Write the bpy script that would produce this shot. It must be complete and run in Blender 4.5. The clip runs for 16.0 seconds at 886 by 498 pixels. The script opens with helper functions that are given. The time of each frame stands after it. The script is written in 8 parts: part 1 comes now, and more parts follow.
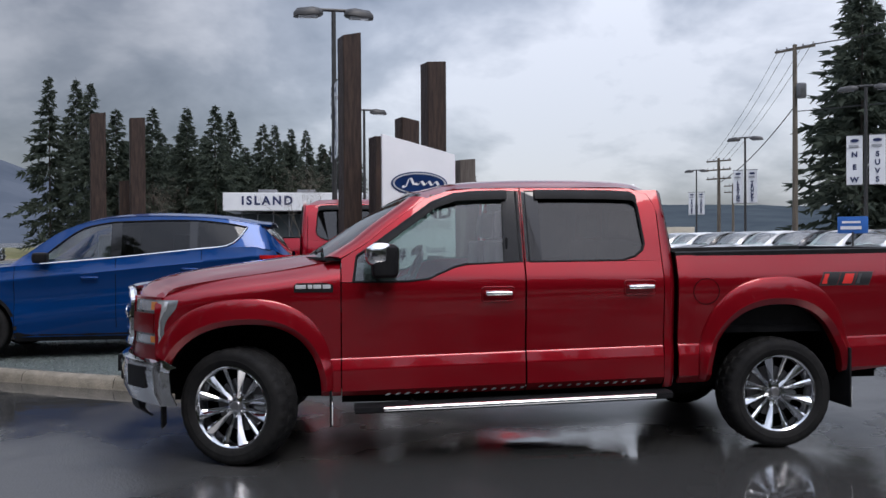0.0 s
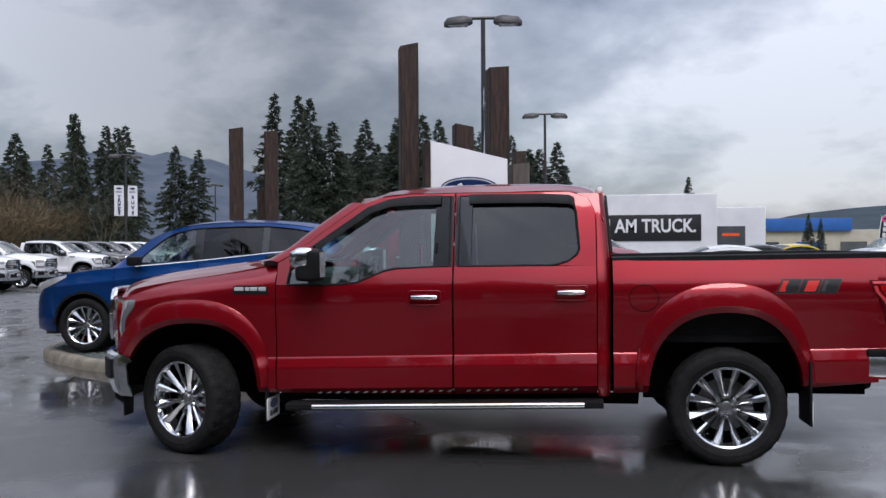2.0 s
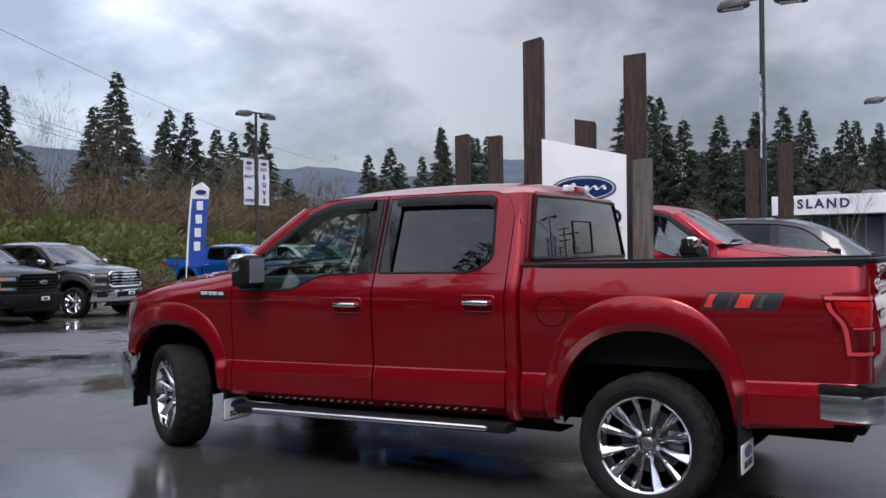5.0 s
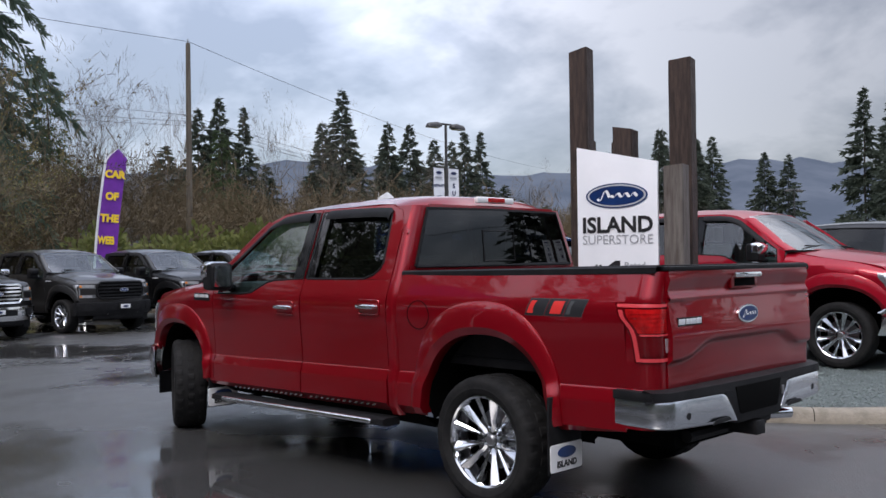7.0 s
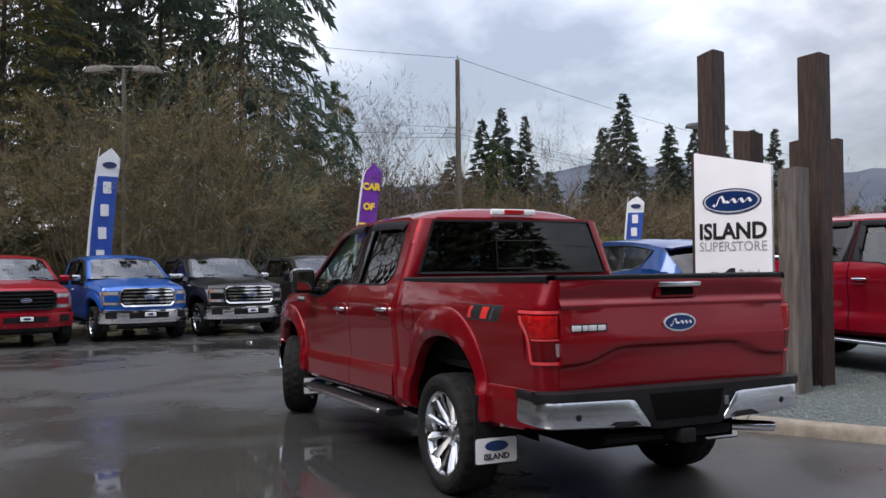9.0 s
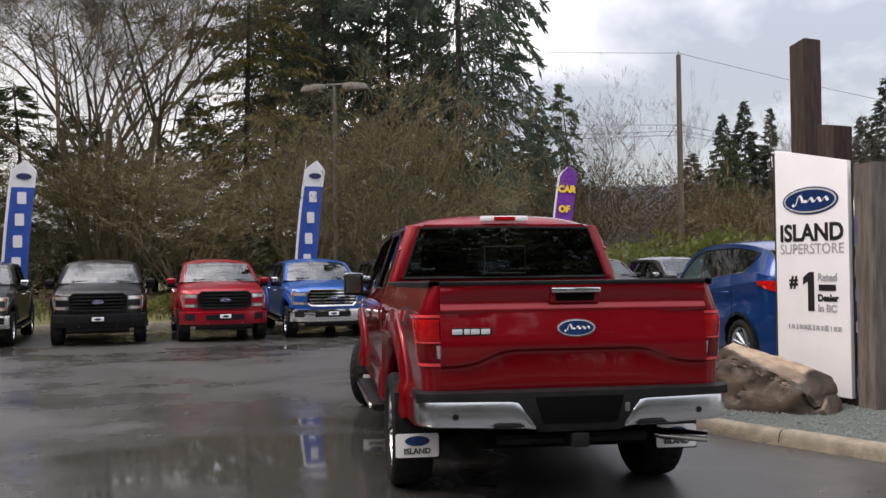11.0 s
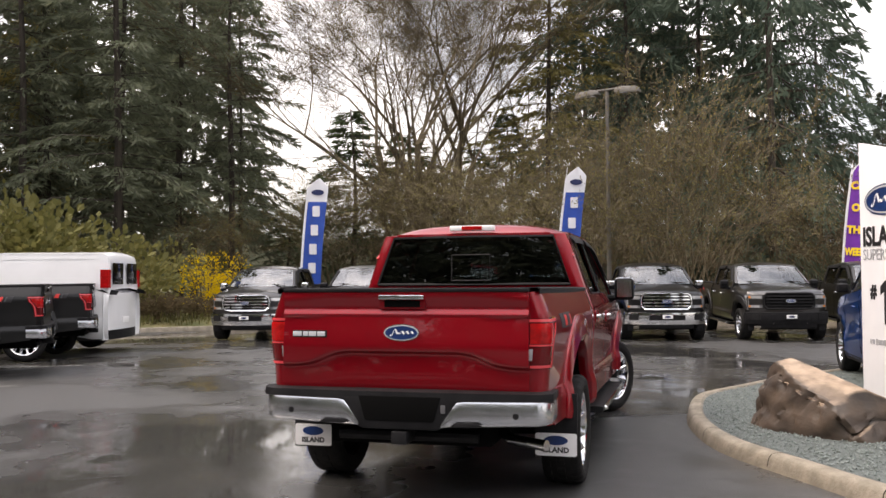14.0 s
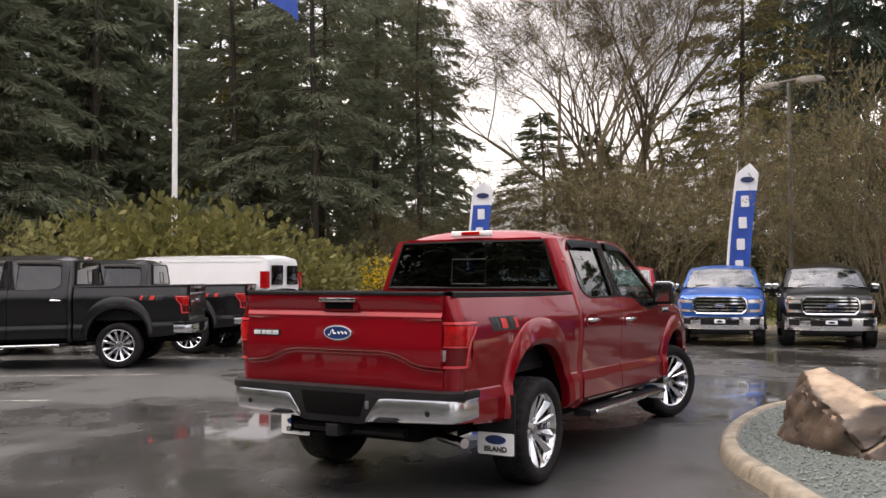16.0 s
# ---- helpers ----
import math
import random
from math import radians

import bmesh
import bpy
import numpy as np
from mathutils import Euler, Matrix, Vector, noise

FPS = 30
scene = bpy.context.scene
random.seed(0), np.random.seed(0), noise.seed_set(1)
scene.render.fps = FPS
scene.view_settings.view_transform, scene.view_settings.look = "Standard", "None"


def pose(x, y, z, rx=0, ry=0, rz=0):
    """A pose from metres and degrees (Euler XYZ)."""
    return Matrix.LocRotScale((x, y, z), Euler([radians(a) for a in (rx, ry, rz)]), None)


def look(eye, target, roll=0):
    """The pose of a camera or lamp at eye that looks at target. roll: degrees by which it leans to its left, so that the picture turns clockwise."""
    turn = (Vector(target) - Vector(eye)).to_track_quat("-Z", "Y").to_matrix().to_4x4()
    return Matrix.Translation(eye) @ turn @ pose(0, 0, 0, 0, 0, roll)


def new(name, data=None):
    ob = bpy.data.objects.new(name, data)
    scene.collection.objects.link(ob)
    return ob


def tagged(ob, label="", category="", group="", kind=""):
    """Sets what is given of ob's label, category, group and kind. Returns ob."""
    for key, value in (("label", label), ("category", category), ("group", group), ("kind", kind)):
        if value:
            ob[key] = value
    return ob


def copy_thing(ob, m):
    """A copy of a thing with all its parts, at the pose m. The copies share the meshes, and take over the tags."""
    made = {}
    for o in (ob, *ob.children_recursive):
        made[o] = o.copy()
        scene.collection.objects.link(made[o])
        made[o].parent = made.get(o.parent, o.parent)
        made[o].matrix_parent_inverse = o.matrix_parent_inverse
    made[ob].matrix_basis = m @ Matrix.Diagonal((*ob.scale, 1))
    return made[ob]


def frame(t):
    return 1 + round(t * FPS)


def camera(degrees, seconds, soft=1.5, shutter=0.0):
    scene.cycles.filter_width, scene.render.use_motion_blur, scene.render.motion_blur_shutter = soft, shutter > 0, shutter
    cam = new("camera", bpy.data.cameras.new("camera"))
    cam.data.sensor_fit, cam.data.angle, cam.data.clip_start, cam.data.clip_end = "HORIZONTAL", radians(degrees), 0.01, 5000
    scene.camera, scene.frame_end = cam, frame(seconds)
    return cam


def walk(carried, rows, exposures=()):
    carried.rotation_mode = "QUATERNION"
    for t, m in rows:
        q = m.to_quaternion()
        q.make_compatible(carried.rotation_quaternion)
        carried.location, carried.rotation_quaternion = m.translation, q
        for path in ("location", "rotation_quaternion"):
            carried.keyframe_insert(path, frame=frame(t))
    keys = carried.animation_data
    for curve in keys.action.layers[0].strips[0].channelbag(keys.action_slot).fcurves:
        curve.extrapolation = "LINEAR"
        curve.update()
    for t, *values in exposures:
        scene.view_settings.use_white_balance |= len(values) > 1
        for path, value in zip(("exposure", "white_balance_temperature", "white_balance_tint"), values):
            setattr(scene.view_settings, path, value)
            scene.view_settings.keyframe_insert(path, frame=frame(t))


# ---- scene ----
cam = camera(52.5, 16.0)
PATH = [
    (0, (-1.234, -6.882, 1.487), (-0.991, -4.897, 1.467), -0.3),
    (0.5, (-0.749, -6.945, 1.494), (-0.669, -4.947, 1.479), -0.4),
    (1, (-0.224, -7.027, 1.5), (-0.325, -5.029, 1.489), -0.3),
    (1.5, (0.257, -7.029, 1.493), (0.05, -5.04, 1.484), -0.3),
    (2, (0.739, -6.992, 1.48), (0.489, -5.008, 1.472), -0.4),
    (2.5, (1.2, -6.887, 1.485), (0.839, -4.92, 1.478), -0.4),
    (3, (1.615, -6.686, 1.472), (1.076, -4.76, 1.466), -0.5),
    (3.5, (2.097, -6.494, 1.487), (1.372, -4.63, 1.483), -0.6),
    (4, (2.512, -6.226, 1.475), (1.665, -4.414, 1.474), -0.6),
    (6.5, (4.976, -5.005, 1.476), (3.657, -3.503, 1.493), -0.7),
    (7, (5.442, -4.745, 1.468), (4.002, -3.358, 1.491), -0.7),
    (7.5, (5.844, -4.437, 1.459), (4.264, -3.21, 1.488), -0.7),
    (8, (6.305, -4.115, 1.474), (4.621, -3.036, 1.507), -0.7),
    (10.5, (7.818, -2.004, 1.472), (5.87, -1.55, 1.518), -0.5),
    (11, (7.988, -1.504, 1.481), (6.009, -1.217, 1.529), -0.6),
    (11.5, (8.109, -0.966, 1.481), (6.114, -0.84, 1.53), -0.5),
    (12, (8.216, -0.451, 1.481), (6.217, -0.447, 1.533), -0.5),
    (12.5, (8.306, 0.096, 1.483), (6.309, -0.011, 1.536), -0.5),
    (13, (8.309, 0.632, 1.476), (6.324, 0.399, 1.531), -0.5),
    (13.5, (8.29, 1.167, 1.501), (6.334, 0.755, 1.56), -0.4),
    (14, (8.247, 1.668, 1.483), (6.316, 1.149, 1.546), -0.4),
    (14.5, (8.214, 2.198, 1.504), (6.31, 1.587, 1.568), -0.4),
    (15, (8.118, 2.683, 1.489), (6.264, 1.934, 1.555), -0.4),
    (15.5, (8.034, 3.148, 1.505), (6.242, 2.262, 1.572), -0.3),
    (16, (7.848, 3.524, 1.498), (6.106, 2.544, 1.565), -0.2),
]
EXPOSURES = [(0.0, 0.03, 6450, 14), (4.0, 0.20, 6500, 15), (8.0, 0.35, 6600, 15), (10.5, 0.45, 7450, 16), (12.5, 0.75, 7900, 17), (14.0, 0.98, 8000, 17), (16.0, 0.98, 8100, 18)]
walk(cam, [(t, look(eye, target, roll)) for t, eye, target, roll in PATH], EXPOSURES)

# ---------------------------------------------------------------- world and light


def make_world():
    w = bpy.data.worlds.new("overcast_sky")
    w.use_nodes = True
    nt = w.node_tree
    nt.nodes.clear()
    N, L = nt.nodes.new, nt.links.new
    out, bg = N("ShaderNodeOutputWorld"), N("ShaderNodeBackground")
    sky = N("ShaderNodeTexSky")
    sky.sky_type, sky.sun_disc = "NISHITA", False
    sky.sun_elevation, sky.sun_rotation = radians(48), radians(150)
    tc, sep = N("ShaderNodeTexCoord"), N("ShaderNodeSeparateXYZ")
    L(tc.outputs["Generated"], sep.inputs[0])
    up = N("ShaderNodeMath"); up.operation = "MAXIMUM"; up.inputs[1].default_value = 0.0
    L(sep.outputs[2], up.inputs[0])
    lift = N("ShaderNodeMath"); lift.operation = "ADD"; lift.inputs[1].default_value = 0.42
    L(up.outputs[0], lift.inputs[0])
    dx, dy = N("ShaderNodeMath"), N("ShaderNodeMath")
    for d, n in ((dx, 0), (dy, 1)):
        d.operation = "DIVIDE"
        L(sep.outputs[n], d.inputs[0]); L(lift.outputs[0], d.inputs[1])
    com = N("ShaderNodeCombineXYZ")
    L(dx.outputs[0], com.inputs[0]); L(dy.outputs[0], com.inputs[1]); com.inputs[2].default_value = 3.7
    big, fine = N("ShaderNodeTexNoise"), N("ShaderNodeTexNoise")
    for n, sc, det, ro, di in ((big, 1.05, 7, 0.52, 0.25), (fine, 3.4, 5, 0.55, 0.2)):
        n.inputs["Scale"].default_value, n.inputs["Detail"].default_value = sc, det
        n.inputs["Roughness"].default_value, n.inputs["Distortion"].default_value = ro, di
        L(com.outputs[0], n.inputs["Vector"])
    mix = N("ShaderNodeMix"); mix.data_type = "FLOAT"; mix.inputs[0].default_value = 0.38
    L(big.outputs["Fac"], mix.inputs[2]); L(fine.outputs["Fac"], mix.inputs[3])
    ramp = N("ShaderNodeValToRGB")
    e = ramp.color_ramp.elements
    e[0].position, e[0].color = 0.41, (0.17, 0.190, 0.225, 1)
    e[1].position, e[1].color = 0.58, (0.66, 0.69, 0.74, 1)
    m = ramp.color_ramp.elements.new(0.5); m.color = (0.36, 0.39, 0.44, 1)
    L(mix.outputs[0], ramp.inputs[0])
    # the clear sky above thins through the cloud
    dim = N("ShaderNodeVectorMath"); dim.operation = "SCALE"; dim.inputs["Scale"].default_value = 0.035
    L(sky.outputs[0], dim.inputs[0])
    add = N("ShaderNodeVectorMath"); add.operation = "ADD"
    L(ramp.outputs[0], add.inputs[0]); L(dim.outputs[0], add.inputs[1])
    # an overcast sky is brighter overhead than at its rim
    zen = N("ShaderNodeMath"); zen.operation, zen.inputs[1].default_value, zen.inputs[2].default_value = "MULTIPLY_ADD", 1.0, 0.80
    arch = N("ShaderNodeMath"); arch.operation = "MULTIPLY"
    part_up = N("ShaderNodeMath"); part_up.operation, part_up.inputs[1].default_value, part_up.inputs[2].default_value = "MULTIPLY_ADD", 2.3, 0.85
    L(up.outputs[0], part_up.inputs[0])
    L(up.outputs[0], arch.inputs[0]); L(part_up.outputs[0], arch.inputs[1])
    L(arch.outputs[0], zen.inputs[0])
    high = N("ShaderNodeVectorMath"); high.operation = "SCALE"
    L(add.outputs[0], high.inputs[0]); L(zen.outputs[0], high.inputs["Scale"])
    # heavier cloud hangs over the mountain
    dt = N("ShaderNodeVectorMath"); dt.operation = "DOT_PRODUCT"
    dt.inputs[1].default_value = (math.cos(radians(114)) * 0.966, math.sin(radians(114)) * 0.966, 0.26)
    L(tc.outputs["Generated"], dt.inputs[0])
    sm = N("ShaderNodeMapRange"); sm.interpolation_type = "SMOOTHSTEP"
    for n, v in ((1, 0.89), (2, 1.0), (3, 1.0), (4, 0.52)):
        sm.inputs[n].default_value = v
    L(dt.outputs["Value"], sm.inputs[0])
    low = N("ShaderNodeVectorMath"); low.operation = "SCALE"
    L(high.outputs[0], low.inputs[0]); L(sm.outputs[0], low.inputs["Scale"])
    # and the cloud is thinner over the woods
    dw = N("ShaderNodeVectorMath"); dw.operation = "DOT_PRODUCT"
    dw.inputs[1].default_value = (math.cos(radians(150)), math.sin(radians(150)), 0)
    L(tc.outputs["Generated"], dw.inputs[0])
    thin = N("ShaderNodeMapRange"); thin.interpolation_type = "SMOOTHSTEP"
    for n, v in ((1, 0.70), (2, 0.97), (3, 0.93), (4, 1.30)):
        thin.inputs[n].default_value = v
    L(dw.outputs["Value"], thin.inputs[0])
    pale = N("ShaderNodeVectorMath"); pale.operation = "SCALE"
    L(low.outputs[0], pale.inputs[0]); L(thin.outputs[0], pale.inputs["Scale"])
    L(pale.outputs[0], bg.inputs[0])
    bg.inputs[1].default_value = 1.0
    L(bg.outputs[0], out.inputs[0])
    scene.world = w


make_world()
sun_data = bpy.data.lights.new("sun", "SUN")
sun_data.energy, sun_data.angle, sun_data.color = 1.4, radians(25), (1.0, 0.97, 0.93)
sun = new("sun", sun_data)
sun.matrix_world = look((3, -10, 14), (0, 0, 0))

# ---------------------------------------------------------------- materials


def mat(name, base=(0.5, 0.5, 0.5), rough=0.5, metal=0.0, second=None, scale=3.0, detail=4, bump=0.0, bump_scale=60.0,
        rough_to=None, coat=0.0, stretch=(1, 1, 1), contrast=(0.35, 0.65), spec=0.5):
    """A surface that wanders between two colours and two roughnesses over noise, with fine relief."""
    m = bpy.data.materials.new(name)
    m.use_nodes = True
    nt = m.node_tree
    N, L = nt.nodes.new, nt.links.new
    b = nt.nodes["Principled BSDF"]
    b.inputs["Base Color"].default_value = (*base, 1)
    b.inputs["Roughness"].default_value, b.inputs["Metallic"].default_value = rough, metal
    b.inputs["Coat Weight"].default_value, b.inputs["Coat Roughness"].default_value = coat, 0.03
    b.inputs["Specular IOR Level"].default_value = spec
    tc, mp = N("ShaderNodeTexCoord"), N("ShaderNodeMapping")
    mp.inputs["Scale"].default_value = stretch
    L(tc.outputs["Object"], mp.inputs[0])
    if second or rough_to is not None:
        n = N("ShaderNodeTexNoise")
        n.inputs["Scale"].default_value, n.inputs["Detail"].default_value = scale, detail
        n.inputs["Roughness"].default_value = 0.6
        L(mp.outputs[0], n.inputs["Vector"])
        r = N("ShaderNodeMapRange")
        r.inputs[1].default_value, r.inputs[2].default_value = contrast
        L(n.outputs["Fac"], r.inputs[0])
        if second:
            c = N("ShaderNodeMix"); c.data_type = "RGBA"
            c.inputs[6].default_value, c.inputs[7].default_value = (*base, 1), (*second, 1)
            L(r.outputs[0], c.inputs[0]); L(c.outputs[2], b.inputs["Base Color"])
        if rough_to is not None:
            q = N("ShaderNodeMix"); q.data_type = "FLOAT"
            q.inputs[2].default_value, q.inputs[3].default_value = rough, rough_to
            L(r.outputs[0], q.inputs[0]); L(q.outputs[0], b.inputs["Roughness"])
    if bump:
        n2, bp = N("ShaderNodeTexNoise"), N("ShaderNodeBump")
        n2.inputs["Scale"].default_value, n2.inputs["Detail"].default_value = bump_scale, 5
        bp.inputs["Strength"].default_value, bp.inputs["Distance"].default_value = bump, 0.02
        L(mp.outputs[0], n2.inputs["Vector"]); L(n2.outputs["Fac"], bp.inputs["Height"]); L(bp.outputs[0], b.inputs["Normal"])
    return m


def paint(name, base, metal=0.35, rough=0.32, coat=0.85, edge=(1, 1, 1)):
    """Car paint: flakes under a wet clear coat with faint orange peel and drops."""
    m = bpy.data.materials.new(name)
    m.use_nodes = True
    nt = m.node_tree
    N, L = nt.nodes.new, nt.links.new
    b = nt.nodes["Principled BSDF"]
    b.inputs["Metallic"].default_value, b.inputs["Roughness"].default_value = metal, rough
    b.inputs["Coat Weight"].default_value, b.inputs["Coat Roughness"].default_value = coat, 0.035
    b.inputs["Specular IOR Level"].default_value = 0.3
    b.inputs["Specular Tint"].default_value = (*edge, 1)
    tc, n = N("ShaderNodeTexCoord"), N("ShaderNodeTexNoise")
    n.inputs["Scale"].default_value, n.inputs["Detail"].default_value = 1.7, 6
    L(tc.outputs["Object"], n.inputs["Vector"])
    c = N("ShaderNodeMix"); c.data_type = "RGBA"
    c.inputs[6].default_value = (*[v * 0.86 for v in base], 1)
    c.inputs[7].default_value = (*[min(1, v * 1.1) for v in base], 1)
    L(n.outputs["Fac"], c.inputs[0]); L(c.outputs[2], b.inputs["Base Color"])
    n2, bp = N("ShaderNodeTexNoise"), N("ShaderNodeBump")
    n2.inputs["Scale"].default_value, n2.inputs["Detail"].default_value = 9, 2
    bp.inputs["Strength"].default_value, bp.inputs["Distance"].default_value = 0.12, 0.004
    L(tc.outputs["Object"], n2.inputs["Vector"]); L(n2.outputs["Fac"], bp.inputs["Height"]); L(bp.outputs[0], b.inputs["Coat Normal"])
    return m


def glass(name, tint, rough=0.0, base=0.045):
    """A thin pane: tinted see-through with a mirror sheen that grows at grazing angles."""
    m = bpy.data.materials.new(name)
    m.use_nodes = True
    nt = m.node_tree
    nt.nodes.clear()
    N, L = nt.nodes.new, nt.links.new
    out, mix, tr, gl, lw = (N("ShaderNode" + k) for k in ("OutputMaterial", "MixShader", "BsdfTransparent", "BsdfGlossy", "LayerWeight"))
    tr.inputs[0].default_value = (*tint, 1)
    gl.inputs["Roughness"].default_value = rough
    lw.inputs["Blend"].default_value = 0.5
    pw, ma = N("ShaderNodeMath"), N("ShaderNodeMath")
    pw.operation, pw.inputs[1].default_value = "POWER", 4.0
    ma.operation, ma.inputs[1].default_value, ma.inputs[2].default_value = "MULTIPLY_ADD", 1 - base, base
    L(lw.outputs["Facing"], pw.inputs[0]); L(pw.outputs[0], ma.inputs[0]); L(ma.outputs[0], mix.inputs[0])
    L(tr.outputs[0], mix.inputs[1]); L(gl.outputs[0], mix.inputs[2])
    L(mix.outputs[0], out.inputs[0])
    return m


def asphalt():
    """Dark tarmac, wet all over, with shallow puddles that mirror and a coarse stony grain between them."""
    m = bpy.data.materials.new("wet_asphalt")
    m.use_nodes = True
    nt = m.node_tree
    N, L = nt.nodes.new, nt.links.new
    b = nt.nodes["Principled BSDF"]
    tc = N("ShaderNodeTexCoord")
    big, mid, grit, vor = N("ShaderNodeTexNoise"), N("ShaderNodeTexNoise"), N("ShaderNodeTexNoise"), N("ShaderNodeTexVoronoi")
    for n, s, d in ((big, 0.22, 4), (mid, 1.3, 6), (grit, 45, 3)):
        n.inputs["Scale"].default_value, n.inputs["Detail"].default_value = s, d
        L(tc.outputs["Object"], n.inputs["Vector"])
    vor.inputs["Scale"].default_value = 70
    L(tc.outputs["Object"], vor.inputs["Vector"])
    both = N("ShaderNodeMath"); both.operation = "MULTIPLY_ADD"; both.inputs[1].default_value = 0.35
    L(mid.outputs["Fac"], both.inputs[0]); L(big.outputs["Fac"], both.inputs[2])
    wet = N("ShaderNodeMapRange")
    wet.inputs[1].default_value, wet.inputs[2].default_value = 0.60, 0.80
    L(both.outputs[0], wet.inputs[0])
    r = N("ShaderNodeMix"); r.data_type = "FLOAT"
    r.inputs[2].default_value, r.inputs[3].default_value = 0.43, 0.04
    L(wet.outputs[0], r.inputs[0]); L(r.outputs[0], b.inputs["Roughness"])
    c = N("ShaderNodeMix"); c.data_type = "RGBA"
    c.inputs[6].default_value, c.inputs[7].default_value = (0.025, 0.025, 0.025, 1), (0.056, 0.055, 0.053, 1)
    L(grit.outputs["Fac"], c.inputs[0]); L(c.outputs[2], b.inputs["Base Color"])
    hs = N("ShaderNodeMath"); hs.operation = "SUBTRACT"; hs.inputs[0].default_value = 1.0
    L(wet.outputs[0], hs.inputs[1])
    st = N("ShaderNodeMath"); st.operation = "MULTIPLY"; st.inputs[1].default_value = 0.30
    L(hs.outputs[0], st.inputs[0])
    hsum = N("ShaderNodeMath"); hsum.operation = "ADD"
    L(vor.outputs["Distance"], hsum.inputs[0]); L(grit.outputs["Fac"], hsum.inputs[1])
    bp = N("ShaderNodeBump"); bp.inputs["Distance"].default_value = 0.006
    L(st.outputs[0], bp.inputs["Strength"]); L(hsum.outputs[0], bp.inputs["Height"]); L(bp.outputs[0], b.inputs["Normal"])
    b.inputs["Specular IOR Level"].default_value = 1.0
    return m


ASPHALT = asphalt()
CONCRETE = mat("kerb_concrete", (0.25, 0.215, 0.165), 0.55, second=(0.15, 0.130, 0.098), scale=5, bump=0.4, bump_scale=40, rough_to=0.8)
GRAVEL_BED = mat("gravel_bed", (0.105, 0.125, 0.12), 0.75, second=(0.055, 0.068, 0.064), scale=26, bump=0.8, bump_scale=90)
GRAVEL = mat("gravel_stone", (0.17, 0.20, 0.19), 0.6, second=(0.09, 0.115, 0.105), scale=30)
TIMBER = mat("stained_timber", (0.055, 0.030, 0.020), 0.6, second=(0.022, 0.013, 0.010), scale=5, stretch=(6, 6, 0.7), bump=0.5, bump_scale=25, rough_to=0.8)
TIMBER_GREY = mat("weathered_timber", (0.16, 0.14, 0.125), 0.75, second=(0.075, 0.06, 0.05), scale=4, stretch=(6, 6, 0.6), bump=0.5, bump_scale=25)
SIGN_WHITE = mat("sign_white", (0.82, 0.82, 0.84), 0.35, second=(0.76, 0.77, 0.79), scale=2)
INK = mat("ink_black", (0.012, 0.012, 0.014), 0.45)
INK_GREY = mat("ink_grey", (0.34, 0.35, 0.37), 0.45)
INK_NAVY = mat("ink_navy", (0.012, 0.022, 0.085), 0.45)
LOGO_BLUE = mat("logo_blue", (0.004, 0.020, 0.090), 0.3, second=(0.007, 0.036, 0.14), scale=4)
PLAIN_WHITE = mat("white_plastic", (0.8, 0.8, 0.8), 0.4)
SATIN_CHROME = mat("satin_chrome", (0.66, 0.68, 0.71), 0.20, 1.0, rough_to=0.26, scale=3)
CHROME = mat("chrome", (0.78, 0.79, 0.80), 0.06, 1.0, rough_to=0.14, scale=4)
BRIGHT = mat("bright_alloy", (0.66, 0.67, 0.69), 0.07, 1.0, rough_to=0.13, scale=8)
STEEL = mat("grey_steel", (0.25, 0.25, 0.26), 0.35, 0.8)
RUBBER = mat("tyre_rubber", (0.011, 0.011, 0.0115), 0.75, second=(0.019, 0.0185, 0.018), scale=12, bump=0.12, bump_scale=120, spec=0.12)
BLACK = mat("black_plastic", (0.007, 0.007, 0.008), 0.55, second=(0.013, 0.013, 0.014), scale=9, bump=0.10, bump_scale=200, spec=0.15)
GLOSS_BLACK = mat("gloss_black", (0.008, 0.008, 0.009), 0.08, coat=0.5)
# near-black for joints and dark parts, and for shade painted into gaps
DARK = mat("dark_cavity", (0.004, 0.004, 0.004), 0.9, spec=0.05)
CABIN = mat("cabin_grey", (0.075, 0.075, 0.078), 0.6, second=(0.05, 0.05, 0.052), scale=6, bump=0.2, bump_scale=120)
CABIN_TAN = mat("cabin_light_trim", (0.22, 0.215, 0.205), 0.7)
GLASS_FRONT = glass("green_tinted_glass", (0.50, 0.63, 0.60), base=0.13)
WINDSCREEN = glass("windscreen_glass", (0.60, 0.74, 0.70), base=0.20)
GLASS_DARK = glass("privacy_glass", (0.05, 0.055, 0.06), base=0.08)
LAMP_RED = mat("tail_lens_red", (0.52, 0.009, 0.010), 0.15, coat=0.4, second=(0.28, 0.004, 0.005), scale=16, spec=0.3)
LAMP_DEEP = mat("tail_lens_deep", (0.10, 0.002, 0.004), 0.12, coat=0.4, spec=0.3)
LAMP_PINK = mat("tail_light_guide", (0.60, 0.05, 0.06), 0.25, coat=0.3)
LAMP_WHITE = mat("lamp_reflector", (0.74, 0.75, 0.77), 0.12, 0.6, second=(0.50, 0.51, 0.53), scale=7, coat=1.0)
LAMP_SHADE = mat("lamp_housing", (0.20, 0.21, 0.22), 0.15, 0.4, coat=0.8)
LAMP_AMBER = mat("amber_lens", (0.58, 0.20, 0.045), 0.2, coat=0.5)
DECAL_RED = mat("decal_red", (0.62, 0.03, 0.025), 0.4)
DECAL_GREY = mat("decal_grey", (0.05, 0.053, 0.056), 0.5)
TRIM_SILVER = mat("silver_trim", (0.72, 0.73, 0.75), 0.25, 0.35)
